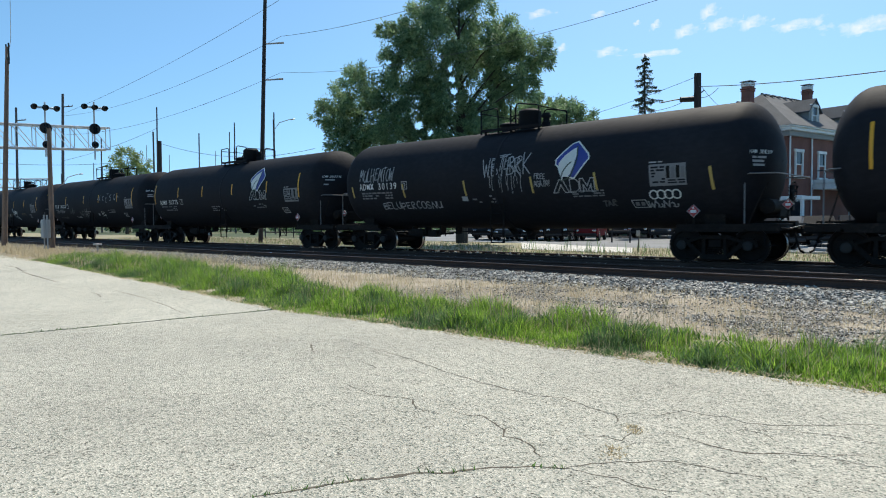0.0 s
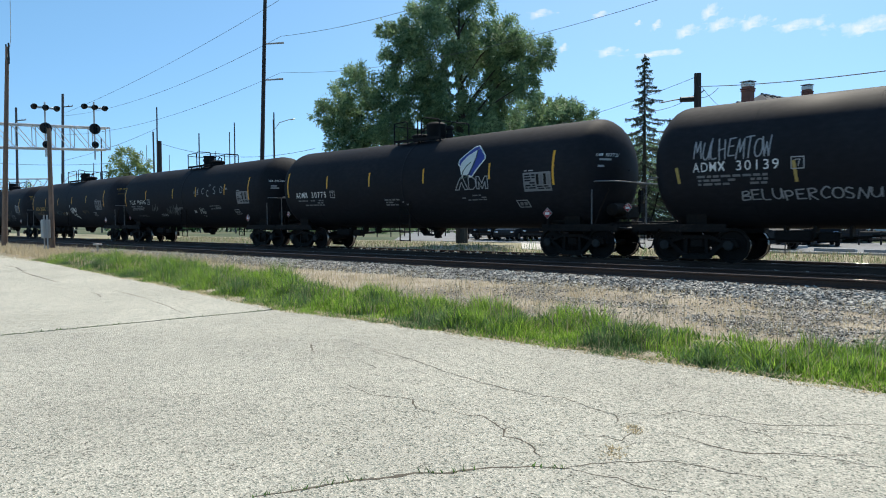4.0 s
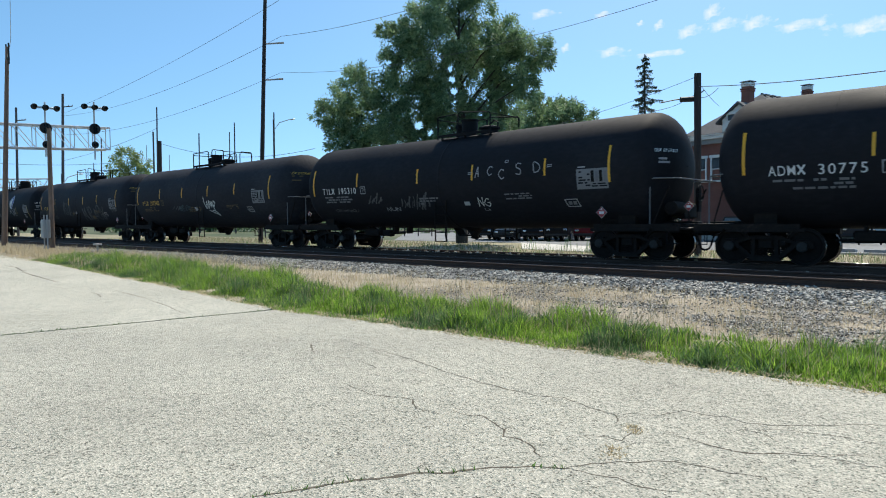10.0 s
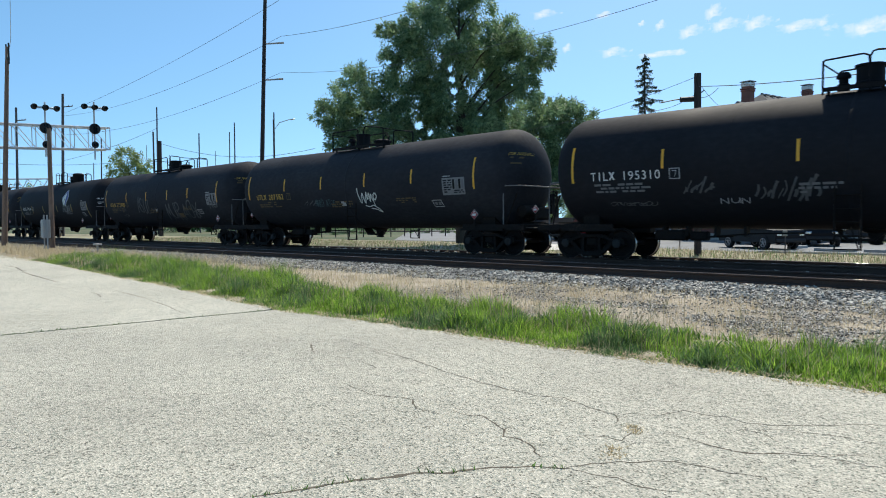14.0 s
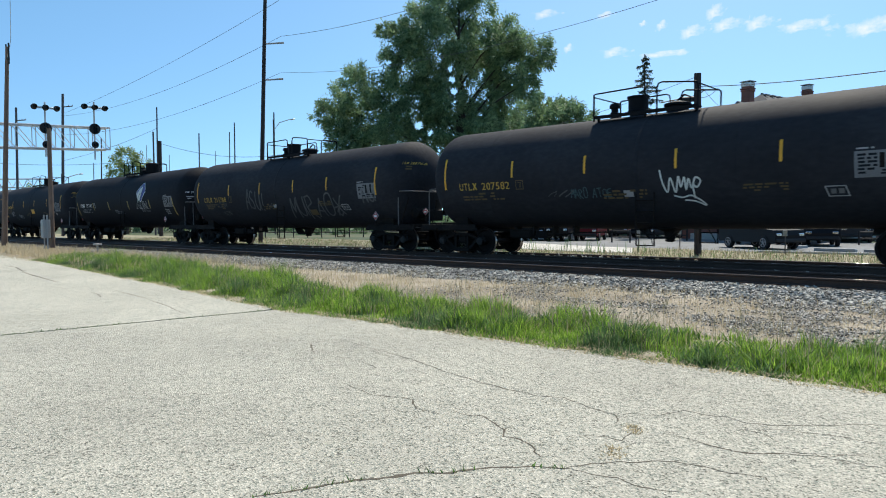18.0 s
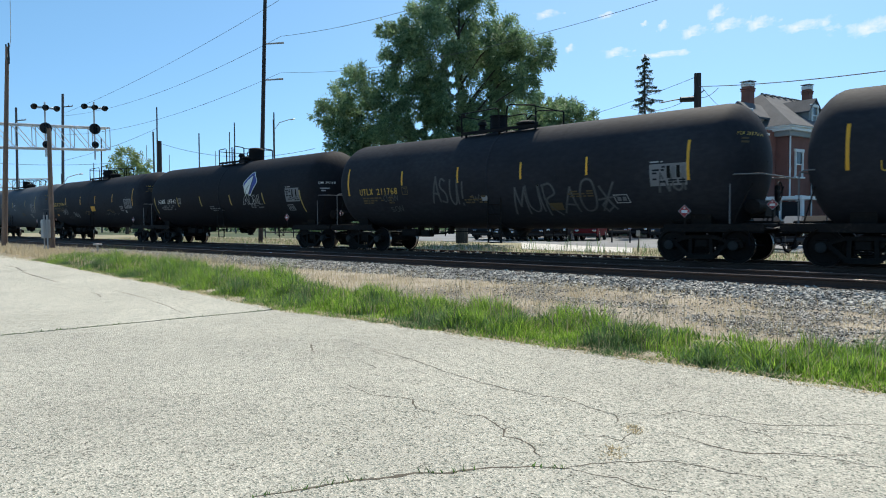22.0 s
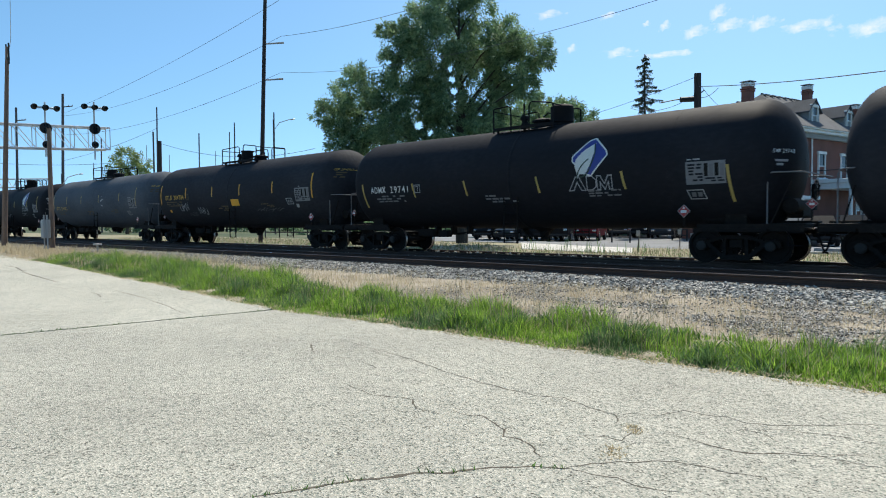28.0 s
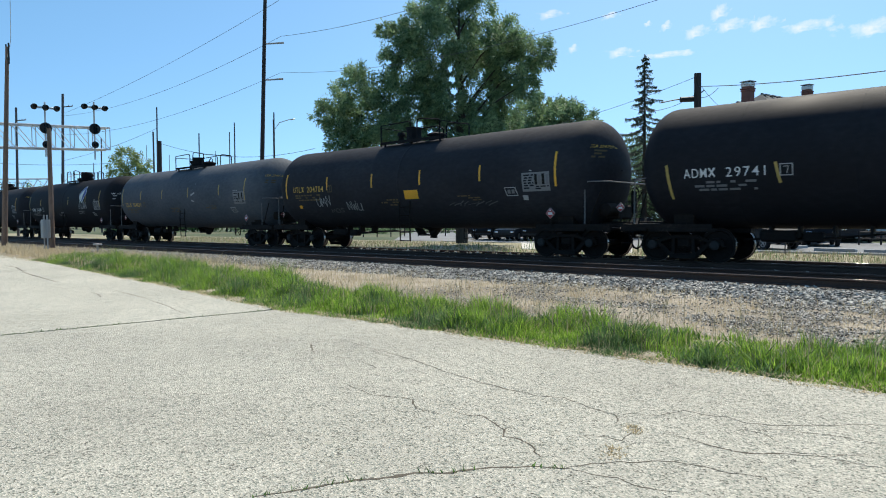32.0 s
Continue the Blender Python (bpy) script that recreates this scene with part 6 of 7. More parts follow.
# ---- trees ----
def tree(base, clumps, n, size, leaf, label, trunk_r=0.35, category="tree", droop=0.5, seed=1, stem=None, gaps=()):
    """A trunk, limbs to each clump, and a crown of many leaves scattered through the clumps."""
    g = np.random.default_rng(seed)
    base = Vector(base)
    t = thing("tree", Matrix.Translation(base), label, category)
    top = max(c[2] for c, r in clumps) - base.z
    mid = sum((Vector(c) for c, r in clumps), Vector()) / len(clumps) - base
    stem = [Vector(p) - base for p in stem] if stem else [Vector((0, 0, -0.3)), Vector((mid.x * 0.1, mid.y * 0.1, top * 0.25)), Vector((mid.x * 0.4, mid.y * 0.4, top * 0.55)), Vector((mid.x * 0.8, mid.y * 0.8, top * 0.9))]
    part("trunk", Shape().tube(stem, trunk_r, 10, r2=trunk_r * 0.2), BARK, t, "dark bark trunk")
    for c, r in clumps:
        c = Vector(c) - base
        want = c.z - 0.75 * math.hypot(c.x - stem[0].x, c.y - stem[0].y) - 0.8
        want = min(max(want, top * 0.22), stem[-1].z)
        k = next((i for i in range(1, len(stem)) if stem[i].z >= want), len(stem) - 1)
        s = stem[k - 1].lerp(stem[k], (want - stem[k - 1].z) / (stem[k].z - stem[k - 1].z))
        bow = s.lerp(c, 0.5) + Vector((0, 0, 0.12 * (c - s).length))
        if any((lambda w_: (w_ - d_ * (w_ @ d_)) @ (w_ - d_ * (w_ @ d_)) < (r_ + 0.25) ** 2)(np.array((s.lerp(bow, 2 * u_) if u_ < 0.5 else bow.lerp(c, 2 * u_ - 1)) + base) - c_) for c_, d_, r_ in gaps for u_ in (0.15, 0.3, 0.45, 0.6, 0.75)):
            continue
        part("limb", Shape().tube([s, bow, c], trunk_r * 0.2, 6, r2=0.02), BARK, t)
    w = np.array([r ** 2 for c, r in clumps])
    pick = g.choice(len(clumps), n, p=w / w.sum())
    cs = np.array([(Vector(c) - base)[:] for c, r in clumps])[pick]
    rs = np.array([r for c, r in clumps])[pick]
    d = g.normal(size=(n, 3))
    d /= np.linalg.norm(d, axis=1)[:, None]
    rad = g.random(n) ** 0.45
    # twigs: leaves gather in small bunches so that gaps stay open
    bunch = g.normal(size=(len(clumps), 26, 3))
    bunch /= np.linalg.norm(bunch, axis=2)[..., None]
    bunch *= (0.55 + 0.5 * g.random((len(clumps), 26, 1)))
    bp = bunch[pick, g.integers(0, 26, n)]
    p = cs + np.where(g.random(n)[:, None] < 0.88, bp * rs[:, None] + d * (rad * rs * 0.33)[:, None], d * (rad * rs)[:, None])
    # openings right through the crown
    free = np.ones(n, bool)
    for c, way, r in gaps:
        rel = p + np.array(base[:]) - c
        rel -= np.outer(rel @ way, way)
        free &= np.linalg.norm(rel, axis=1) > r
    p, d, bp = p[free], d[free], bp[free]
    n = len(p)
    a, b = g.random(n) * 6.283, g.random(n) * 3.14
    u = 0.6 * np.stack([np.cos(a) * np.sin(b), np.sin(a) * np.sin(b), np.cos(b) - droop], -1) + 0.9 * bp * (1, 1, 0.4)
    u /= np.linalg.norm(u, axis=1)[:, None]
    q = np.cross(u, d)
    q /= np.linalg.norm(q, axis=1)[:, None] + 1e-6
    s = (size * (0.6 + 0.8 * g.random(n)))[:, None]
    v = np.stack([p, p + u * s * 0.5 + q * s * 0.17, p + u * s, p + u * s * 0.5 - q * s * 0.17], 1).reshape(-1, 3)
    k = 4 * np.arange(n)
    tagged(part("crown", raw_mesh("crown", v, np.stack([k, k + 1, k + 2, k + 3], 1).tolist(), leaf), None, t), "leafy crown with gaps", kind="stuff")
    return t


E_ROW = ((-122.07, 31.25, -0.56), (-58.70, 89.51, 0.05))


def crown(rows):
    return [((x, y, z), r) for (x, y, z), r in rows]


BIG = [((-33.05, 11.85, 12.84), 1.3), ((-31.28, 12.18, 13.87), 1.5), ((-31.47, 14.82, 15.50), 2.0), ((-29.26, 15.46, 15.05), 1.4), ((-27.20, 15.88, 13.00), 1.5), ((-26.47, 17.89, 12.60), 1.5), ((-28.08, 17.70, 11.43), 1.9), ((-30.34, 17.09, 13.40), 2.4), ((-30.42, 12.88, 12.23), 2.2), ((-33.25, 12.95, 11.38), 1.8), ((-33.29, 11.43, 9.16), 1.7)]
BIG += [((-33.94, 9.52, 10.00), 1.5), ((-35.76, 9.13, 8.69), 1.5), ((-37.22, 9.13, 8.27), 0.9), ((-35.46, 10.73, 8.02), 1.8), ((-32.22, 10.93, 7.01), 1.4), ((-31.37, 13.21, 9.48), 1.3), ((-26.10, 16.72, 10.07), 1.1), ((-28.96, 16.80, 9.89), 1.5), ((-31.02, 13.41, 7.38), 1.2), ((-28.59, 15.65, 7.44), 1.6), ((-28.13, 17.49, 8.55), 1.2)]
BIG += [((-35.20, 9.53, 6.63), 1.4), ((-29.13, 15.22, 8.56), 1.3), ((-29.98, 13.05, 8.02), 0.9), ((-31.54, 12.88, 6.48), 1.2), ((-29.31, 13.85, 11.51), 1.6), ((-30.06, 15.64, 7.19), 1.2), ((-25.92, 18.35, 11.86), 0.9), ((-33.51, 11.50, 13.96), 0.7), ((-29.99, 14.86, 16.25), 1.4), ((-34.83, 11.20, 6.19), 1.8), ((-29.72, 15.86, 5.47), 2.0)]
BIG += [((-28.04, 17.43, 5.87), 2.0), ((-36.20, 9.88, 5.02), 1.5), ((-29.62, 13.41, 8.65), 1.4), ((-31.99, 12.57, 8.35), 1.6), ((-28.20, 14.59, 6.38), 1.6), ((-32.55, 11.93, 6.02), 1.5), ((-30.07, 12.84, 5.93), 1.3), ((-30.62, 13.95, 10.42), 1.5)]
BIG = [(c, r * 0.96) for c, r in BIG]
GAPS = [(np.array(c), np.array(d), r * 0.6) for c, d, r in (((-30.55, 14.50, 11.35), (-0.651, 0.727, 0.217), 0.42), ((-30.40, 14.50, 10.66), (-0.652, 0.731, 0.203), 0.50), ((-30.26, 14.50, 9.89), (-0.652, 0.735, 0.188), 0.50), ((-30.16, 14.50, 9.13), (-0.653, 0.738, 0.172), 0.35), ((-33.50, 14.50, 7.90), (-0.694, 0.706, 0.139), 0.60), ((-29.42, 14.50, 8.12), (-0.646, 0.748, 0.152), 0.40), ((-29.58, 14.50, 7.20), (-0.650, 0.749, 0.132), 0.45), ((-25.18, 14.50, 8.17), (-0.586, 0.794, 0.163), 0.50), ((-32.42, 14.50, 7.28), (-0.683, 0.719, 0.129), 0.40), ((-36.44, 14.50, 12.76), (-0.711, 0.666, 0.226), 0.35), ((-25.48, 14.50, 9.59), (-0.587, 0.786, 0.194), 0.30))]
tree((-29.39, 14.49, -0.07), BIG, 170000, 0.22, LEAF, "large broad-leaved tree with an open crown", 0.42, seed=3, stem=((-29.6, 14.49, -0.3), (-29.67, 14.49, 3.5), (-29.67, 14.49, 7.4), (-29.55, 14.49, 9.0), (-29.69, 14.49, 10.6), (-29.78, 14.49, 12.0), (-29.77, 14.49, 13.5)), gaps=GAPS)
tree((-34.30, 33.08, -0.12), [((-34.08, 33.88, 10.53), 2.1), ((-34.47, 30.81, 10.57), 1.8), ((-36.73, 31.42, 9.99), 1.9), ((-32.92, 34.92, 10.03), 1.5), ((-34.69, 33.38, 11.67), 0.8), ((-34.76, 33.12, 8.05), 2.6), ((-35.84, 32.01, 5.97), 2.8), ((-33.90, 33.74, 4.95), 2.4)], 46000, 0.3, LEAF, "medium green tree behind the train", 0.3, seed=4)
tree((-101.96, 22.54, -0.53), [((-102.34, 22.83, 10.98), 1.7), ((-103.53, 21.68, 9.80), 1.4), ((-100.96, 24.06, 10.16), 1.4), ((-101.40, 23.56, 8.48), 1.9), ((-103.10, 21.97, 8.05), 1.7), ((-100.46, 24.40, 8.08), 1.3), ((-101.93, 22.93, 5.98), 2.0)], 7000, 0.36, LEAF2, "round yellow-green tree far beyond the tracks", 0.3, seed=5)
for k_, (c_, r_) in enumerate((((-190.99, 36.36, 8.03), 3.2), ((-204.71, 50.99, 8.93), 3.6), ((-229.57, 41.69, 8.03), 3.0), ((-186.78, 40.17, 7.08), 2.6))):
    tree((c_[0], c_[1], -0.44), [(c_, r_), ((c_[0] + 1.5, c_[1] + 2.5, c_[2] - 2.5), r_), ((c_[0] - 1.5, c_[1] - 2.5, c_[2] - 2.8), r_)], 2600, 0.6, LEAF, "distant green tree at the horizon", 0.3, seed=20 + k_)
for k_, (c_, r_) in enumerate((((-69.26, 32.27, 0.68), 1.2), ((-68.90, 39.38, 0.47), 1.2), ((-62.28, 45.48, 0.68), 1.2), ((-32.55, 40.27, 2.37), 2.2))):
    tree((c_[0], c_[1], -0.44), [(c_, r_), ((c_[0] - 1.6, c_[1] - 1.4, c_[2] - 0.3), r_ * 0.8), ((c_[0] + 1.8, c_[1] + 1.5, c_[2] - 0.2), r_ * 0.9)], 2600, 0.3, LEAF, "low green bush beyond the tracks", 0.12, "bush", seed=40 + k_)

tree((-34.49, 41.06, -0.10), [((-35.08, 40.95, 7.49), 1.7), ((-33.68, 40.91, 7.97), 1.3), ((-35.45, 40.53, 6.19), 2.2), ((-33.45, 41.01, 5.96), 2.1), ((-34.55, 41.25, 4.10), 2.6), ((-32.95, 41.32, 3.51), 2.2), ((-35.20, 40.55, 2.39), 2.3), ((-33.43, 40.78, 1.66), 2.2)], 16000, 0.28, LEAF2, "yellow-green tree beyond the car park", 0.28, seed=61)
tree((-33.43, 47.48, -0.14), [((-33.99, 47.46, 8.74), 1.7), ((-32.45, 47.48, 8.17), 1.8), ((-34.64, 46.77, 7.05), 2.2), ((-32.14, 47.68, 6.51), 2.3), ((-33.60, 47.61, 5.02), 3.0), ((-33.85, 45.90, 2.89), 2.6), ((-32.56, 48.46, 3.11), 2.6), ((-33.01, 46.58, 1.30), 2.4)], 16000, 0.28, LEAF, "dark green tree behind the spruce", 0.28, seed=62)
tree((-28.37, 43.98, -0.01), [((-28.72, 44.11, 8.02), 1.3), ((-28.36, 44.37, 6.81), 1.6), ((-28.44, 42.85, 5.31), 2.0), ((-28.18, 44.37, 3.90), 2.0), ((-28.25, 42.84, 2.06), 2.2)], 9000, 0.28, LEAF, "green tree beside the brick house", 0.25, seed=63)
for k_ in range(16):
    c_ = Vector(E_ROW[0]).lerp(Vector(E_ROW[1]), k_ / 15)
    r_ = 2.6 + 1.3 * math.sin(k_ * 2.3)
    tree((c_[0], c_[1], -0.44), [((c_[0], c_[1], r_ * 0.9), r_), ((c_[0] - 3.0, c_[1] - 1.4, r_ * 0.7), r_ * 0.8), ((c_[0] + 3.2, c_[1] + 1.5, r_ * 0.8), r_ * 0.9)], 2400, 0.6, LEAF, "dark green tree in a far row", 0.2, seed=70 + k_)


def spruce(base, height, width, seed):
    g = np.random.default_rng(seed)
    t = thing("spruce", Matrix.Translation(base), "tall thin dark spruce with drooping branches", "tree")
    part("trunk", Shape().tube([(0, 0, -0.2), (0, 0, height * 0.5), (0, 0, height)], 0.28, 8, r2=0.03), BARK, t)
    v, f = [], []
    for i in range(105):
        h = 0.06 + 0.94 * (i / 105) ** 0.9
        z = height * h
        a = i * 2.4 + g.random()
        L = width * (1 - h) ** 0.75 * (0.35 + 0.85 * g.random()) + 0.08
        way = np.array([math.cos(a), math.sin(a), 0])
        tip = np.array([0, 0, z]) + way * L + np.array([0, 0, -0.28 * L])
        part("branch", Shape().tube([(0, 0, z), tuple(np.array([0, 0, z - 0.2 * L]) + way * L * 0.55), tuple(tip + np.array([0, 0, 0.14 * L]))], 0.035, 4, r2=0.01), BARK, t)
        for s in np.linspace(0.15, 1, int(8 + 18 * L)):
            c = np.array([0, 0, z]) + way * L * s + np.array([0, 0, -0.3 * L * s * (1.25 - s * 0.6)])
            for _ in range(3):
                d = g.normal(size=3) * (0.12, 0.12, 0.12) + (0, 0, -0.14)
                w = np.cross(d, g.normal(size=3))
                w = w / np.linalg.norm(w) * 0.035
                k = len(v)
                v += [c - w, c + w, c + d + w * 0.4, c + d - w * 0.4]
                f.append((k, k + 1, k + 2, k + 3))
    tagged(part("needles", raw_mesh("needles", np.array(v), f, NEEDLE), None, t), kind="stuff")
    return t


spruce((-28.40, 38.51, 0.05), 16.1, 4.5, 9)


# ---- house ----
def window(house, x, y, z, w, h, face, trim=TRIM):
    """A sash window set into a wall that faces -y or +x."""
    m = Matrix.Translation((x, y, z)) @ (Matrix.Identity(4) if face == "y" else Matrix.Rotation(radians(90), 4, "Z"))
    fr = Shape().box((-w / 2, 0, 0), (0.12, 0.16, h), m, 0.01).box((w / 2, 0, 0), (0.12, 0.16, h), m, 0.01).box((0, 0, h / 2 + 0.08), (w + 0.3, 0.2, 0.22), m, 0.02).box((0, 0, 0), (w, 0.1, 0.07), m)
    win = part("window", fr, trim, house, "white framed sash window")
    part("pane", Shape().box((0, 0.02, h / 4), (w - 0.1, 0.03, h / 2 - 0.04), m), GLASS, win)
    part("pane", Shape().box((0, 0.05, -h / 4), (w - 0.1, 0.03, h / 2 - 0.04), m), GLASS, win)
    part("sill", Shape().box((0, -0.05, -h / 2 - 0.05), (w + 0.3, 0.26, 0.12), m, 0.02), trim, win)


def chimney(house, x, y, z0, z1, w):
    c = part("chimney", Shape().box((x, y, (z0 + z1) / 2), (w, w, z1 - z0), b=0.02).box((x, y, z1 - 0.35), (w * 1.14, w * 1.14, 0.12), b=0.02).box((x, y, z1 - 0.2), (w * 1.22, w * 1.22, 0.1), b=0.02), BRICK, house, "brick chimney stack")
    part("chimney_cap", Shape().box((x, y, z1 + 0.1), (w * 1.1, w * 1.1, 0.3), b=0.03), TRIM, c, "white chimney cap")
    part("rain_lid", Shape().box((x, y, z1 + 0.33), (w * 1.3, w * 1.3, 0.07), b=0.02), GREYBOX, c)


def brick_house():
    """Two-storey brick house with a hipped roof, dormers and a side porch. Local origin at its corner by the street."""
    C = Vector((-14.55, 32.3, -0.44))
    h = thing("brick_house", Matrix.Translation(C) @ Matrix.Rotation(radians(-13), 4, "Z"), "two-storey red brick house with grey hipped roof", "house")
    W, Dp, E = 7.8, 13.5, 7.9
    wall = Shape().box((-W / 2, 0.15, E / 2), (W, 0.3, E)).box((-0.15, Dp / 2 + 0.15, E / 2), (0.3, Dp - 0.3, E)).box((-W + 0.15, Dp / 2 + 0.15, E / 2), (0.3, Dp - 0.3, E)).box((-W / 2, Dp - 0.15 + 0.3, E / 2), (W, 0.3, E))
    part("wall", wall, BRICK, h, "red brick wall")
    part("foundation", Shape().box((-W / 2, Dp / 2, 0.25), (W + 0.12, Dp + 0.12, 0.5), b=0.02), KERB, h)
    for k, (z, d, t) in enumerate(((E - 0.25, 0.25, 0.4), (E + 0.02, 0.5, 0.22), (E + 0.2, 0.62, 0.14))):
        part("cornice", Shape().box((-W / 2, Dp / 2, z), (W + 2 * d, Dp + 2 * d, t), b=0.03), TRIM if k else SHADEDTRIM, h, "white cornice")
    o = 0.66
    a, b, c, d = (-W - o, -o, E + 0.26), (o, -o, E + 0.26), (o, Dp + o, E + 0.26), (-W - o, Dp + o, E + 0.26)
    r0, r1 = (-W / 2, 3.2, E + 3.4), (-W / 2, Dp - 4.0, E + 3.4)
    part("roof", Shape().add([a, b, c, d, r0, r1], [(0, 1, 4), (1, 2, 5, 4), (2, 3, 5), (3, 0, 4, 5), (3, 2, 1, 0)]), SLATE, h, "grey shingle hipped roof", smooth=0)
    part("ridge_cap", Shape().tube([r0, r1], 0.09, 6), SLATE, h)
    for k in range(7):
        y = 3.3 + k * 0.95
        part("ridge_vent", Shape().box((-W / 2 + 0.25, y, E + 3.33), (0.3, 0.35, 0.1), b=0.03), GREYBOX, h)
    chimney(h, -3.75, 1.1, E + 0.6, E + 3.75, 0.68)
    chimney(h, -2.6, 7.5, E + 2.6, E + 4.0, 0.58)
    # lower wing at the back
    wing = part("wing", Shape().box((-0.15, 17.6, 3.9), (0.3, 7.6, 7.8)).box((-3.0, 21.25, 3.9), (5.4, 0.3, 7.8)).box((-5.85, 17.6, 3.9), (0.3, 7.6, 7.8)), BRICK, h, "lower red brick wing")
    part("cornice", Shape().box((-3.0, 17.7, 7.9), (6.8, 8.2, 0.35), b=0.04), TRIM, wing, "white cornice")
    part("wing_roof", Shape().add([(-6.6, 13.2, 8.08), (0.6, 13.2, 8.08), (0.6, 22.0, 8.08), (-6.6, 22.0, 8.08), (-3.0, 13.2, 10.1), (-3.0, 19.6, 10.1)], [(0, 1, 4), (1, 2, 5, 4), (2, 3, 5), (3, 0, 4, 5), (3, 2, 1, 0)]), SLATE, wing, "grey shingle roof", smooth=0)
    chimney(h, -2.0, 13.9, E + 1.0, E + 2.9, 0.66)
    chimney(h, -1.2, 18.6, E + 0.6, E + 3.0, 0.9)
    window(h, 0.03, 15.2, 5.6, 0.95, 1.8, "x")
    window(h, 0.03, 18.4, 5.6, 0.95, 1.8, "x")

    def dormer(y, s=1.0):
        q = part("dormer", Shape().prism([(y - 0.75 * s, E + 0.55), (y + 0.75 * s, E + 0.55), (y + 0.75 * s, E + 1.75), (y, E + 2.5), (y - 0.75 * s, E + 1.75)], -2.6, -0.35, axis="x"), SHADEDTRIM, h, "gabled dormer")
        for g in (-1, 1):
            part("dormer_roof", Shape().add([(-0.2, y, E + 2.62), (-2.9, y, E + 2.62), (-2.9, y + g * 0.98 * s, E + 1.62), (-0.2, y + g * 0.98 * s, E + 1.62), (-0.2, y, E + 2.52), (-2.9, y, E + 2.52), (-2.9, y + g * 0.98 * s, E + 1.52), (-0.2, y + g * 0.98 * s, E + 1.52)], [(0, 1, 2, 3), (7, 6, 5, 4), (0, 3, 7, 4), (3, 2, 6, 7), (1, 5, 6, 2), (0, 4, 5, 1)]), SLATE, q, smooth=0)
        window(h, -0.33, y, E + 1.35, 0.75, 1.25, "x")

    dormer(4.2)
    dormer(9.4, 0.9)
    dormer(16.6, 0.85)
    # front bay with its own gable
    part("bay", Shape().box((-1.83, -0.55, E / 2), (1.9, 1.1, E), b=0.02), BRICK, h, "projecting brick bay")
    part("bay_trim", Shape().box((-1.83, -1.13, 6.0), (1.86, 0.08, 3.5)).box((-1.83, -1.13, 2.3), (1.86, 0.08, 3.4)).box((-1.83, -1.16, 7.55), (2.2, 0.3, 0.16), b=0.03).box((-1.83, -1.16, 4.15), (2.1, 0.24, 0.14), b=0.03), TRIM, h, "white panelled bay front")
    for x in (-2.7, -0.96):
        part("bay_pilaster", Shape().box((x, -1.19, 5.75), (0.2, 0.08, 3.0), b=0.015), TRIM, h)
    part("bay_gable", Shape().prism([(-4.55, E + 0.3), (-1.85, E + 0.3), (-1.85, E + 1.2), (-3.2, E + 2.15), (-4.55, E + 1.2)], -0.9, 2.2), TRIM, h, "white gable")
    for g in (-1, 1):
        part("gable_roof", Shape().add([(-3.2, -1.15, E + 2.36), (-3.2, 3.0, E + 2.36), (-3.2 + g * 1.75, 3.0, E + 1.0), (-3.2 + g * 1.75, -1.15, E + 1.0), (-3.2, -1.15, E + 2.2), (-3.2, 3.0, E + 2.2), (-3.2 + g * 1.75, 3.0, E + 0.85), (-3.2 + g * 1.75, -1.15, E + 0.85)], [(0, 1, 2, 3), (7, 6, 5, 4), (0, 3, 7, 4), (3, 2, 6, 7), (1, 5, 6, 2), (0, 4, 5, 1)]), SLATE, h, smooth=0)
    for x in (-3.75, -2.65):
        window(h, x, -0.93, E + 1.0, 0.75, 1.0, "y")
    window(h, -1.83, -1.2, 5.7, 0.95, 1.9, "y")
    window(h, -1.83, -1.2, 2.9, 0.95, 1.7, "y")
    for x in (-5.6, -6.9):
        window(h, x, -0.03, 5.5, 0.85, 1.8, "y")
    for y in (1.4, 4.6, 8.0, 11.4):
        window(h, 0.03, y, 5.5, 0.95, 1.8, "x")
    for y in (1.6, 10.5):
        window(h, 0.03, y, 2.2, 0.95, 1.8, "x")
    for y in (0.12, 3.1):
        part("downpipe", Shape().tube([(0.1, y, E - 0.3), (0.1, y, 0.3)], 0.06, 8), TRIM, h, "white downpipe")
    # narrow side wing under a lean-to roof
    side = part("side_wing", Shape().prism([(-9.3, 0.0), (-7.85, 0.0), (-7.85, 8.1), (-9.3, 7.1)], 0.9, 8.0), BRICK, h, "narrow brick side wing")
    part("lean_to_roof", Shape().prism([(-9.8, 6.95), (-7.6, 8.45), (-7.6, 8.6), (-9.8, 7.1)], 0.5, 8.4), SLATE, side, "grey shingle lean-to roof")
    # side porch with a flat roof
    porch = part("porch", Shape().box((1.3, 6.6, 4.3), (2.8, 6.4, 0.3), b=0.03).box((1.3, 6.6, 3.95), (2.6, 6.2, 0.4)), TRIM, h, "white porch roof")
    for y in (3.8, 5.6, 7.6, 9.5):
        part("porch_column", Shape().lathe([(0.2, 0.5), (0.2, 0.62), (0.15, 0.66), (0.13, 3.7), (0.18, 3.76), (0.18, 3.85)], Matrix.Translation((2.5, y, 0)), 14), TRIM, porch)
    part("porch_floor", Shape().box((1.3, 6.6, 0.4), (2.8, 6.4, 0.2), b=0.02), KERB, porch)
    part("porch_rail", Shape().box((2.5, 6.6, 1.5), (0.08, 5.6, 0.1)), TRIM, porch)
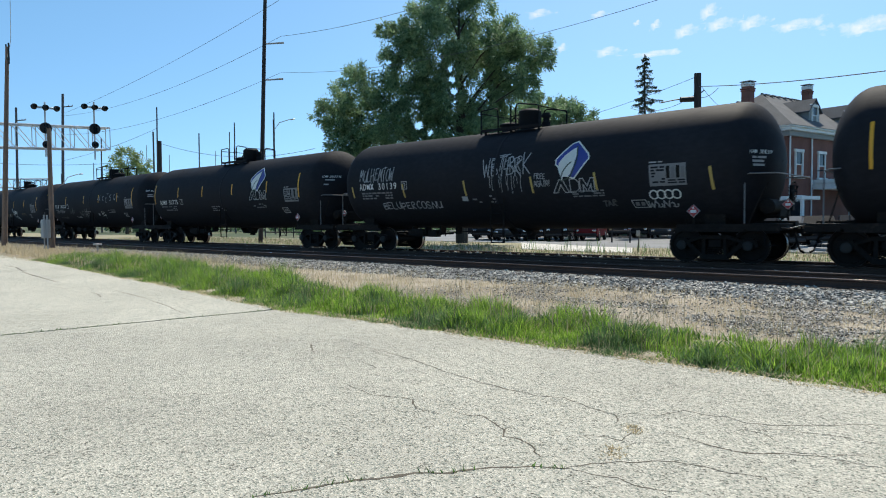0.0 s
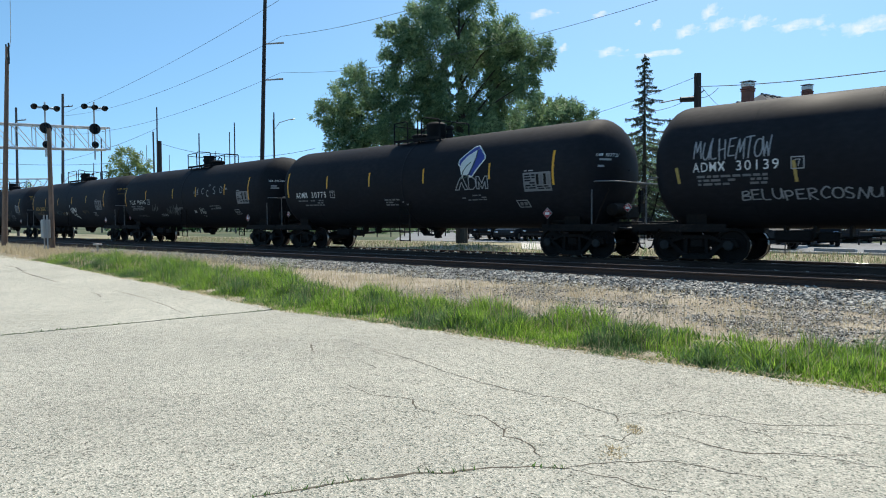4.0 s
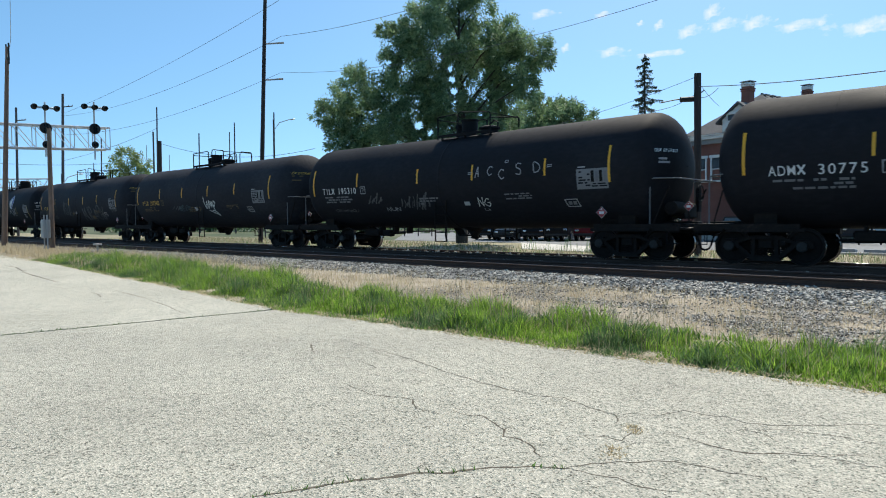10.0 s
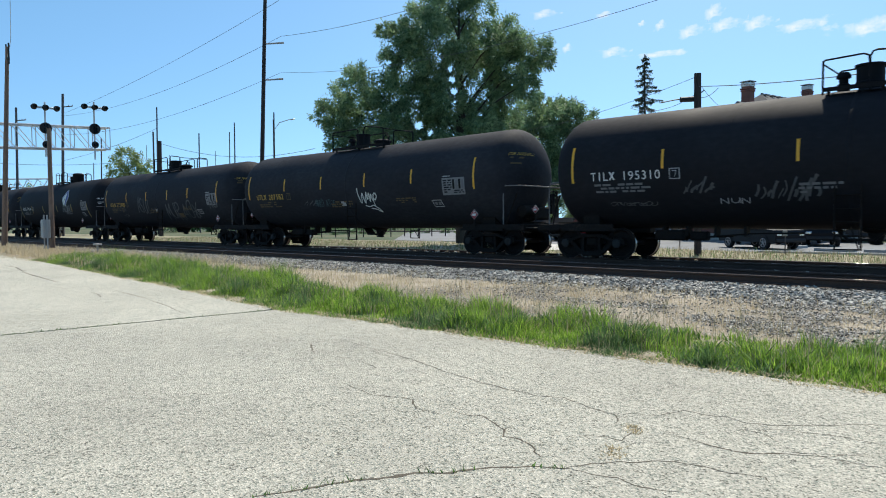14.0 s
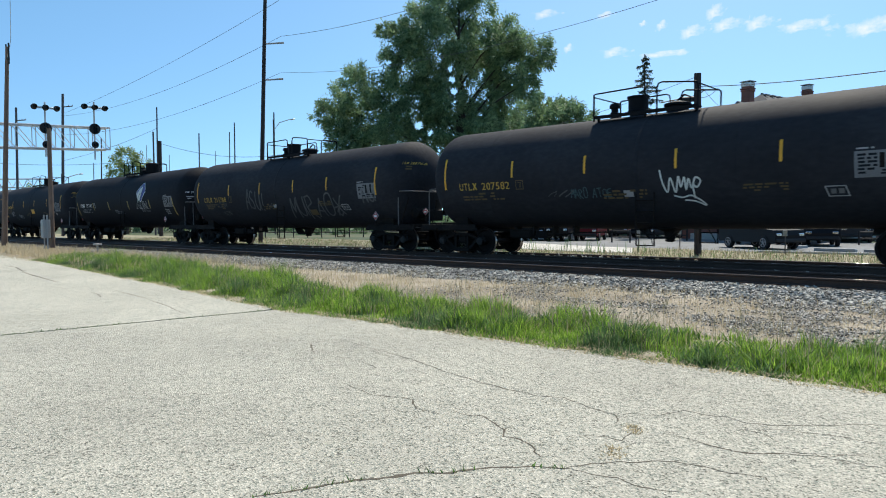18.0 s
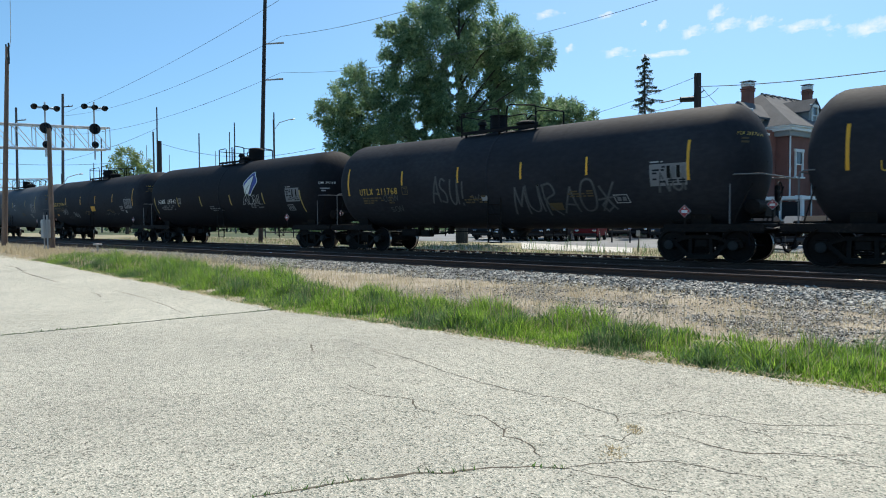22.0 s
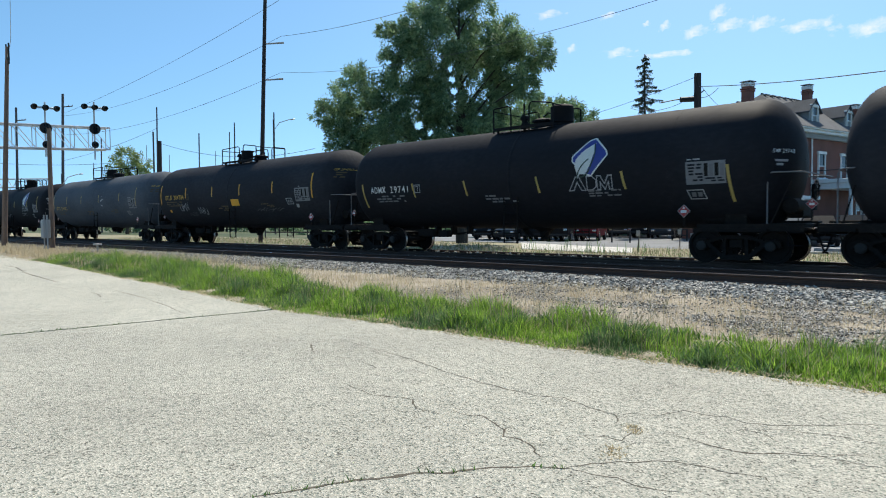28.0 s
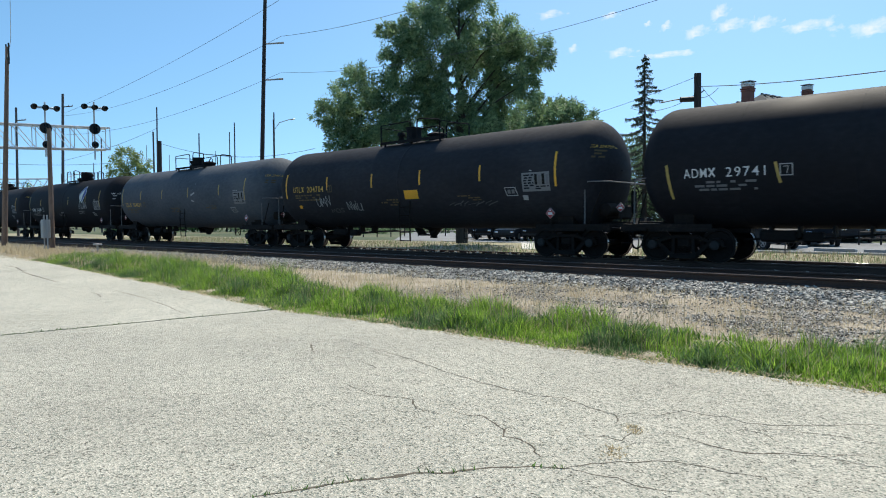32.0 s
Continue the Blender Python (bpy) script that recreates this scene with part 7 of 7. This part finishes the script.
    part("balcony_rail", Shape().tube([(0.1, 3.6, 5.1), (2.6, 3.6, 5.1), (2.6, 9.6, 5.1)], 0.03, 6), BLACKMETAL, porch, "dark balcony rail")
    # stoop towards the street
    stoop = part("stoop_roof", Shape().box((0.75, -1.3, 3.0), (3.2, 2.4, 0.25), b=0.03), TRIM, h, "white flat stoop roof")
    for x in (-0.75, 0.8, 2.25):
        part("porch_column", Shape().box((x, -2.3, 1.5), (0.16, 0.16, 2.9), b=0.01), TRIM, stoop)
    part("stoop_rail", Shape().box((0.75, -2.35, 1.5), (2.9, 0.06, 0.1)).box((0.75, -2.35, 0.9), (2.9, 0.05, 0.08)), TRIM, stoop)
    part("stoop_glass", Shape().box((0.75, -2.28, 2.15), (2.9, 0.03, 1.2)), GLASS, stoop, "dark porch glazing")
    part("stoop_floor", Shape().box((0.75, -1.3, 0.35), (3.2, 2.4, 0.3), b=0.02), KERB, stoop)
    return h


brick_house()


# ---- parked vehicles ----
def vehicle(x, y, turn, mat, kind, label):
    v = thing("parked_car", pose(x, y, -0.415, 0, 0, turn), label, "car", "parked cars")
    prof = {
        "suv": ([(-2.3, 0.38), (-2.32, 0.9), (-2.25, 1.05), (-2.0, 1.72), (0.35, 1.75), (1.0, 1.12), (2.2, 1.0), (2.35, 0.75), (2.33, 0.36)], [(-2.05, 1.12), (-1.88, 1.64), (0.3, 1.67), (0.85, 1.15)]),
        "sedan": ([(-2.3, 0.34), (-2.3, 0.8), (-2.2, 0.95), (-1.5, 1.02), (-0.95, 1.42), (0.35, 1.44), (1.05, 1.0), (2.15, 0.86), (2.32, 0.65), (2.3, 0.3)], [(-1.4, 1.04), (-0.9, 1.36), (0.3, 1.38), (0.92, 1.02)]),
        "pickup": ([(-2.7, 0.5), (-2.72, 1.1), (-2.6, 1.15), (-0.9, 1.15), (-0.75, 1.78), (0.7, 1.8), (1.2, 1.25), (2.45, 1.12), (2.6, 0.85), (2.58, 0.45)], [(-0.68, 1.22), (-0.62, 1.7), (0.65, 1.72), (1.08, 1.25)]),
    }[kind]
    hull, glass = prof
    sh = Shape()
    n = len(hull)
    lo = 1.05
    sides = [[(px_, y_ * (0.9 if pz <= lo else 0.9 - 0.22 * (pz - lo)), pz) for px_, pz in hull] for y_ in (-1, 1)]
    sh.add(sides[0] + sides[1], [tuple(range(n)), tuple(range(2 * n - 1, n - 1, -1))] + [(i, i + n, (i + 1) % n + n, (i + 1) % n) for i in range(n)])
    body = part("body", sh, mat, v, smooth=30)
    m = len(glass)
    for s in (-1, 1):
        gl = Shape().add([(px_, s * (0.905 - 0.22 * max(0, pz - lo)), pz) for px_, pz in glass] + [(px_, s * (0.885 - 0.22 * max(0, pz - lo)), pz) for px_, pz in glass], [tuple(range(m)), tuple(range(2 * m - 1, m - 1, -1))] + [(i, i + m, (i + 1) % m + m, (i + 1) % m) for i in range(m)])
        part("side_window", gl, GLASS, v, smooth=0)
        part("mirror", Shape().box((0.75, s * 1.0, 1.1), (0.12, 0.2, 0.14), b=0.03), mat, v)
    for (ax, az), (bx, bz) in ((glass[2], glass[3]), (glass[0], glass[1])):
        e = 0.07 if ax > 0 else -0.07
        part("windscreen", Shape().add([(ax + e, -0.7, az), (ax + e, 0.7, az), (bx + e, 0.78, bz), (bx + e, -0.78, bz), (ax, -0.7, az), (ax, 0.7, az), (bx, 0.78, bz), (bx, -0.78, bz)], [(0, 1, 2, 3), (7, 6, 5, 4), (0, 3, 7, 4), (1, 5, 6, 2), (0, 4, 5, 1), (3, 2, 6, 7)]), GLASS, v, smooth=0)
    front, back = hull[-2][0], hull[1][0]
    for s in (-1, 1):
        part("headlight", Shape().box((front - 0.06, s * 0.66, hull[-2][1] + 0.02), (0.12, 0.32, 0.16), b=0.03), CHROME, v)
        part("tail_light", Shape().box((back + 0.03, s * 0.72, 0.9), (0.1, 0.22, 0.26), b=0.02), TAIL, v)
    part("bumper", Shape().box((front - 0.03, 0, 0.48), (0.16, 1.74, 0.2), b=0.05), BLACKMETAL, v)
    part("bumper", Shape().box((back + 0.02, 0, 0.5), (0.16, 1.74, 0.2), b=0.05), CHROME if kind == "pickup" else BLACKMETAL, v)
    for wx in (hull[0][0] * 0.6, hull[-1][0] * 0.64):
        for s in (-1, 1):
            wh = part("wheel", Shape().lathe([(0.2, -0.1), (0.33, -0.11), (0.36, -0.07), (0.36, 0.07), (0.33, 0.11), (0.2, 0.1)], Matrix.Translation((wx, s * 0.84, 0.36)) @ Matrix.Rotation(radians(90), 4, "X"), 22), TYRE, v)
            rim = Shape().lathe([(0.235, -0.115), (0.235, 0.115), (0.2, 0.12), (0.19, 0.0), (0.2, -0.12), (0.235, -0.115)], Matrix.Translation((wx, s * 0.85, 0.36)) @ Matrix.Rotation(radians(90), 4, "X"), 20)
            for k in range(5):
                rim.box((0, 0, 0.1), (0.06, 0.025, 0.2), Matrix.Translation((wx, s * 0.95, 0.36)) @ Matrix.Rotation(radians(72 * k), 4, "Y"), 0.006)
            rim.box((0, 0, 0), (0.11, 0.04, 0.11), Matrix.Translation((wx, s * 0.95, 0.36)), 0.02)
            part("rim", rim, ALLOY, wh)
    return v


BLACKCAR, SILVERCAR, REDCAR, GREYCAR, WHITECAR = paint("black_car_paint", (0.008, 0.008, 0.01)), paint("silver_car_paint", (0.22, 0.225, 0.23)), paint("red_car_paint", (0.13, 0.008, 0.012)), paint("grey_car_paint", (0.035, 0.036, 0.039)), paint("white_car_paint", (0.62, 0.62, 0.62))
for p_, turn_, m_, q_, label_ in (
    ((-12.15, 18.9, -0.42), -35, BLACKCAR, "suv", "black sport utility car parked beside the street"),
    ((-10.75, 24.9, -0.42), -72, BLACKCAR, "suv", "black car with a chrome grille facing the tracks"),
    ((-10.5, 32.3, -0.42), -74, GREYCAR, "pickup", "dark pickup with a silver bumper facing the tracks"),
    ((-30.3, 37.9, -0.42), -70, BLACKCAR, "sedan", "black sedan beside the red car"),
    ((-27.9, 37.0, -0.42), -72, BLACKCAR, "suv", "black sport utility car in the middle of the row"),
    ((-25.4, 36.4, -0.42), -74, GREYCAR, "sedan", "dark grey sedan in the middle of the row"),
    ((-24.0, 38.4, -0.42), -70, BLACKCAR, "pickup", "black pickup at the end of the row"),
    ((-14.6, 26.6, -0.42), -86, GREYCAR, "pickup", "dark grey pickup truck parked facing the tracks"),
    ((-12.4, 27.3, -0.42), -88, SILVERCAR, "suv", "silver sport utility car parked before the house"),
    ((-9.6, 37.6, -0.42), -80, WHITECAR, "suv", "white sport utility car parked beside the house"),
    ((-27.68, 27.86, -0.42), -70, REDCAR, "suv", "red sport utility car parked facing the tracks"),
    ((-28.87, 26.12, -0.42), -74, BLACKCAR, "pickup", "black pickup truck parked facing the tracks"),
    ((-30.90, 25.67, -0.42), -72, BLACKCAR, "suv", "black sport utility car in the parked row"),
    ((-33.07, 25.11, -0.42), -76, GREYCAR, "sedan", "dark grey sedan in the parked row"),
    ((-36.23, 26.14, -0.42), -74, BLACKCAR, "suv", "black sport utility car at the row's end"),
    ((-35.21, 47.14, -0.42), -60, BLACKCAR, "sedan", "black sedan parked across the lot"),
    ((-33.93, 49.30, -0.42), -64, GREYCAR, "suv", "dark grey sport utility car across the lot"),
    ((-32.78, 51.25, -0.41), -62, BLACKCAR, "pickup", "black pickup parked across the lot"),
    ((-30.22, 50.79, -0.42), -60, REDCAR, "sedan", "red sedan parked across the lot"),
    ((-28.57, 53.52, -0.42), -66, BLACKCAR, "suv", "black sport utility car behind the pole"),
    ((-40.85, 53.85, -0.42), -58, SILVERCAR, "sedan", "silver sedan in a far parked row"),
    ((-45.96, 50.98, -0.42), -60, BLACKCAR, "suv", "black sport utility car in a far row"),
    ((-49.72, 50.95, -0.42), -60, SILVERCAR, "sedan", "silver sedan at the far row's end"),
):
    vehicle(p_[0], p_[1], turn_, m_, q_, label_)
for k_, p_ in enumerate(((-42.09, 31.15, -0.42), (-40.66, 33.51, -0.42), (-39.35, 35.67, -0.42), (-36.65, 36.00, -0.42), (-35.25, 38.26, -0.42), (-32.29, 39.13, -0.41), (-39.09, 57.05, -0.42), (-37.76, 59.48, -0.42), (-34.85, 58.49, -0.42), (-33.18, 61.45, -0.42), (-24.76, 47.31, -0.42))):
    vehicle(p_[0], p_[1], -72 + 5 * (k_ % 3), (BLACKCAR, GREYCAR, BLACKCAR)[k_ % 3], ("suv", "pickup", "sedan")[k_ * 2 % 3], ("black", "dark grey", "black")[k_ % 3] + " " + ("sport utility car", "pickup truck", "sedan")[k_ * 2 % 3] + " in the second parked row")


def pipe_fence(a, b, n, label, z=0.95):
    a, b = Vector(a), Vector(b)
    f = thing("pipe_fence", Matrix.Translation(a), label, "fence")
    for k in range(n + 1):
        p = (b - a) * k / n
        part("fence_post", Shape().tube([p + Vector((0, 0, -0.1)), p + Vector((0, 0, z + 0.05))], 0.06, 6), BLACKMETAL, f)
    for h in (z * 0.5, z):
        part("fence_rail", Shape().tube([Vector((0, 0, h)), b - a + Vector((0, 0, h))], 0.05, 6), BLACKMETAL, f)
    return f


pipe_fence((-60.93, 19.57, -0.44), (-45.44, 36.60, -0.44), 16, "long dark pipe fence beyond the tracks", 1.1)
pipe_fence((-23.71, 23.94, -0.44), (-22.33, 23.97, -0.44), 1, "short dark pipe barrier beside the car park", 0.85)
pipe_fence((-22.06, 30.27, -0.44), (-20.79, 29.95, -0.44), 1, "short dark pipe barrier beside the lot", 0.85)
pipe_fence((-9.02, 26.74, -0.44), (-5.91, 28.33, -0.44), 3, "dark pipe barrier beside the street", 0.8)
for p_ in ((-15.0, 15.24, -0.44), (-9.37, 13.6, -0.44), (-15.59, 11.72, -0.44)):
    mk = thing("marker_post", Matrix.Translation(p_), "thin grey marker post in dry grass", "post", "marker posts")
    part("post", Shape().tube([(0, 0, -0.1), (0, 0, 1.05)], 0.03, 6), FARPOLE, mk)
    part("marker_plate", Shape().box((0, -0.04, 0.95), (0.2, 0.03, 0.26), b=0.008), GREYBOX, mk)
stake = thing("marker_post", Matrix.Translation((-35.73, -6.32, -0.32)), "short grey post topped with a plate", "post", "marker posts")
part("post", Shape().tube([(0, 0, -0.1), (0, 0, 0.42)], 0.05, 6), GREYBOX, stake)
part("marker_plate", Shape().box((0, 0, 0.45), (0.4, 0.3, 0.08), b=0.01), KERB, stake)

for x_, y_, r_ in ((-10.45, 19.6, 80), (-8.05, 16.75, -13), (-5.85, 16.2, -13)):
    block = thing("parking_block", pose(x_, y_, -0.415, 0, 0, r_), "weathered concrete parking block lying on asphalt", "parking block", "parking blocks")
    part("block", Shape().prism([(-0.95, 0.0), (0.95, 0.0), (0.93, 0.12), (0.9, 0.15), (-0.9, 0.15), (-0.93, 0.12)], -0.1, 0.1), GREYBOX, block, smooth=20)
debris = thing("wood_debris", pose(-11.2, 2.6, -0.3), "broken pale wood lying beside the rail", "debris")
for k_ in range(7):
    part("splinter", Shape().box((0, 0, 0), (0.5 + 0.06 * k_, 0.07, 0.05), pose(0.1 * (k_ - 3), 0.05 * (k_ % 3), 0.03 * k_ - 0.02, 8 * k_ % 25, 12 - 7 * k_ % 30, 40 * k_), 0.008), STRAWWOOD, debris)

# ---- clouds, drifting far off ----
mat_, n_, l_, b_ = material("thin_cloud")
CLOUD = mat_
n_.remove(b_)
co_, no_, gr_, le_, mu_, mr_, tr_, em_, ms_ = (n_.new("ShaderNode" + q) for q in ("TexCoord", "TexNoise", "TexGradient", "Mapping", "Math", "MapRange", "BsdfTransparent", "Emission", "MixShader"))
le_.inputs["Location"].default_value, le_.inputs["Scale"].default_value = (-1, 0, -1), (2, 0, 2)
l_.new(co_.outputs["Generated"], le_.inputs["Vector"])
gr_.gradient_type = "SPHERICAL"
l_.new(le_.outputs["Vector"], gr_.inputs["Vector"])
no_.inputs["Scale"].default_value, no_.inputs["Detail"].default_value = 0.016, 7.0
l_.new(co_.outputs["Object"], no_.inputs["Vector"])
mu_.operation = "ADD"
l_.new(gr_.outputs["Fac"], mu_.inputs[0])
am_ = n_.new("ShaderNodeMath")
am_.operation, am_.inputs[1].default_value = "MULTIPLY", 2.2
l_.new(no_.outputs["Fac"], am_.inputs[0])
l_.new(am_.outputs["Value"], mu_.inputs[1])
mr_.inputs["From Min"].default_value, mr_.inputs["From Max"].default_value, mr_.inputs["To Max"].default_value = 1.38, 2.25, 0.85
l_.new(mu_.outputs["Value"], mr_.inputs["Value"])
em_.inputs["Color"].default_value, em_.inputs["Strength"].default_value = (1.0, 1.0, 1.0, 1), 0.95
l_.new(mr_.outputs["Result"], ms_.inputs["Fac"])
l_.new(tr_.outputs["BSDF"], ms_.inputs[1])
l_.new(em_.outputs["Emission"], ms_.inputs[2])
l_.new(ms_.outputs["Shader"], n_["Material Output"].inputs["Surface"])


def cloud(a, b, w, h):
    a, b = Vector(a), Vector(b)
    g = 8
    sh = Shape().add([((i / g - 0.5) * w, 20 * math.sin(i) * math.cos(j), (j / g - 0.5) * h) for i in range(g + 1) for j in range(g + 1)], [(i * (g + 1) + j, (i + 1) * (g + 1) + j, (i + 1) * (g + 1) + j + 1, i * (g + 1) + j + 1) for i in range(g) for j in range(g)])
    ob = part("cloud", sh, CLOUD, label="thin white fair-weather cloud in blue sky", m=Matrix.Translation(a) @ Matrix.Rotation(math.atan2(-(a.x), a.y + 19.6), 4, "Z"), smooth=60)
    tagged(ob, category="cloud", group="clouds")
    ob.visible_shadow = False
    drifting.append((ob, a, b))


for a_, b_, w_, h_ in (((-626, 3227, 792), (-590, 3236, 783), 406, 118), ((-1030, 3104, 861), (-991, 3119, 853), 185, 96), ((-1154, 3059, 869), (-1113, 3076, 861), 204, 90), ((-880, 3159, 828), (-841, 3171, 819), 287, 80), ((-1287, 3009, 855), (-1245, 3029, 847), 176, 92), ((-1397, 2949, 893), (-1356, 2970, 885), 71, 70), ((-1471, 2910, 904), (-1429, 2933, 897), 49, 39), ((-1186, 3029, 929), (-1146, 3047, 921), 125, 105), ((-1605, 2872, 792), (-1556, 2900, 785), 189, 72), ((-1424, 2972, 766), (-1375, 2996, 758), 392, 47), ((-1848, 2664, 973), (-1805, 2695, 967), 183, 64), ((-1615, 2817, 953), (-1571, 2844, 945), 131, 47), ((-1777, 2761, 821), (-1734, 2790, 815), 67, 64)):
    cloud(a_, b_, w_, h_ * 0.8)

# ---- ties, last ----
for t_, y_ in tracks:
    lay_ties(t_, y_, -60)


def motions():
    for ob, home in train:
        walk(ob, [(t, pose(home + s + slack(home + s), 0, 0)) for t, s in TRAVEL])
    for ob, x, z, r in rolling:
        rows = []
        for k in range(0, 193):
            t = k / 6
            rows.append((t, pose(x, 0, z, 0, math.degrees(gone(t) / r), 0)))
        walk(ob, rows)
    for ob, a, b in drifting:
        walk(ob, [(0.0, Matrix.Translation(a) @ ob.matrix_basis.to_3x3().to_4x4()), (32.0, Matrix.Translation(b) @ ob.matrix_basis.to_3x3().to_4x4())])


motions()
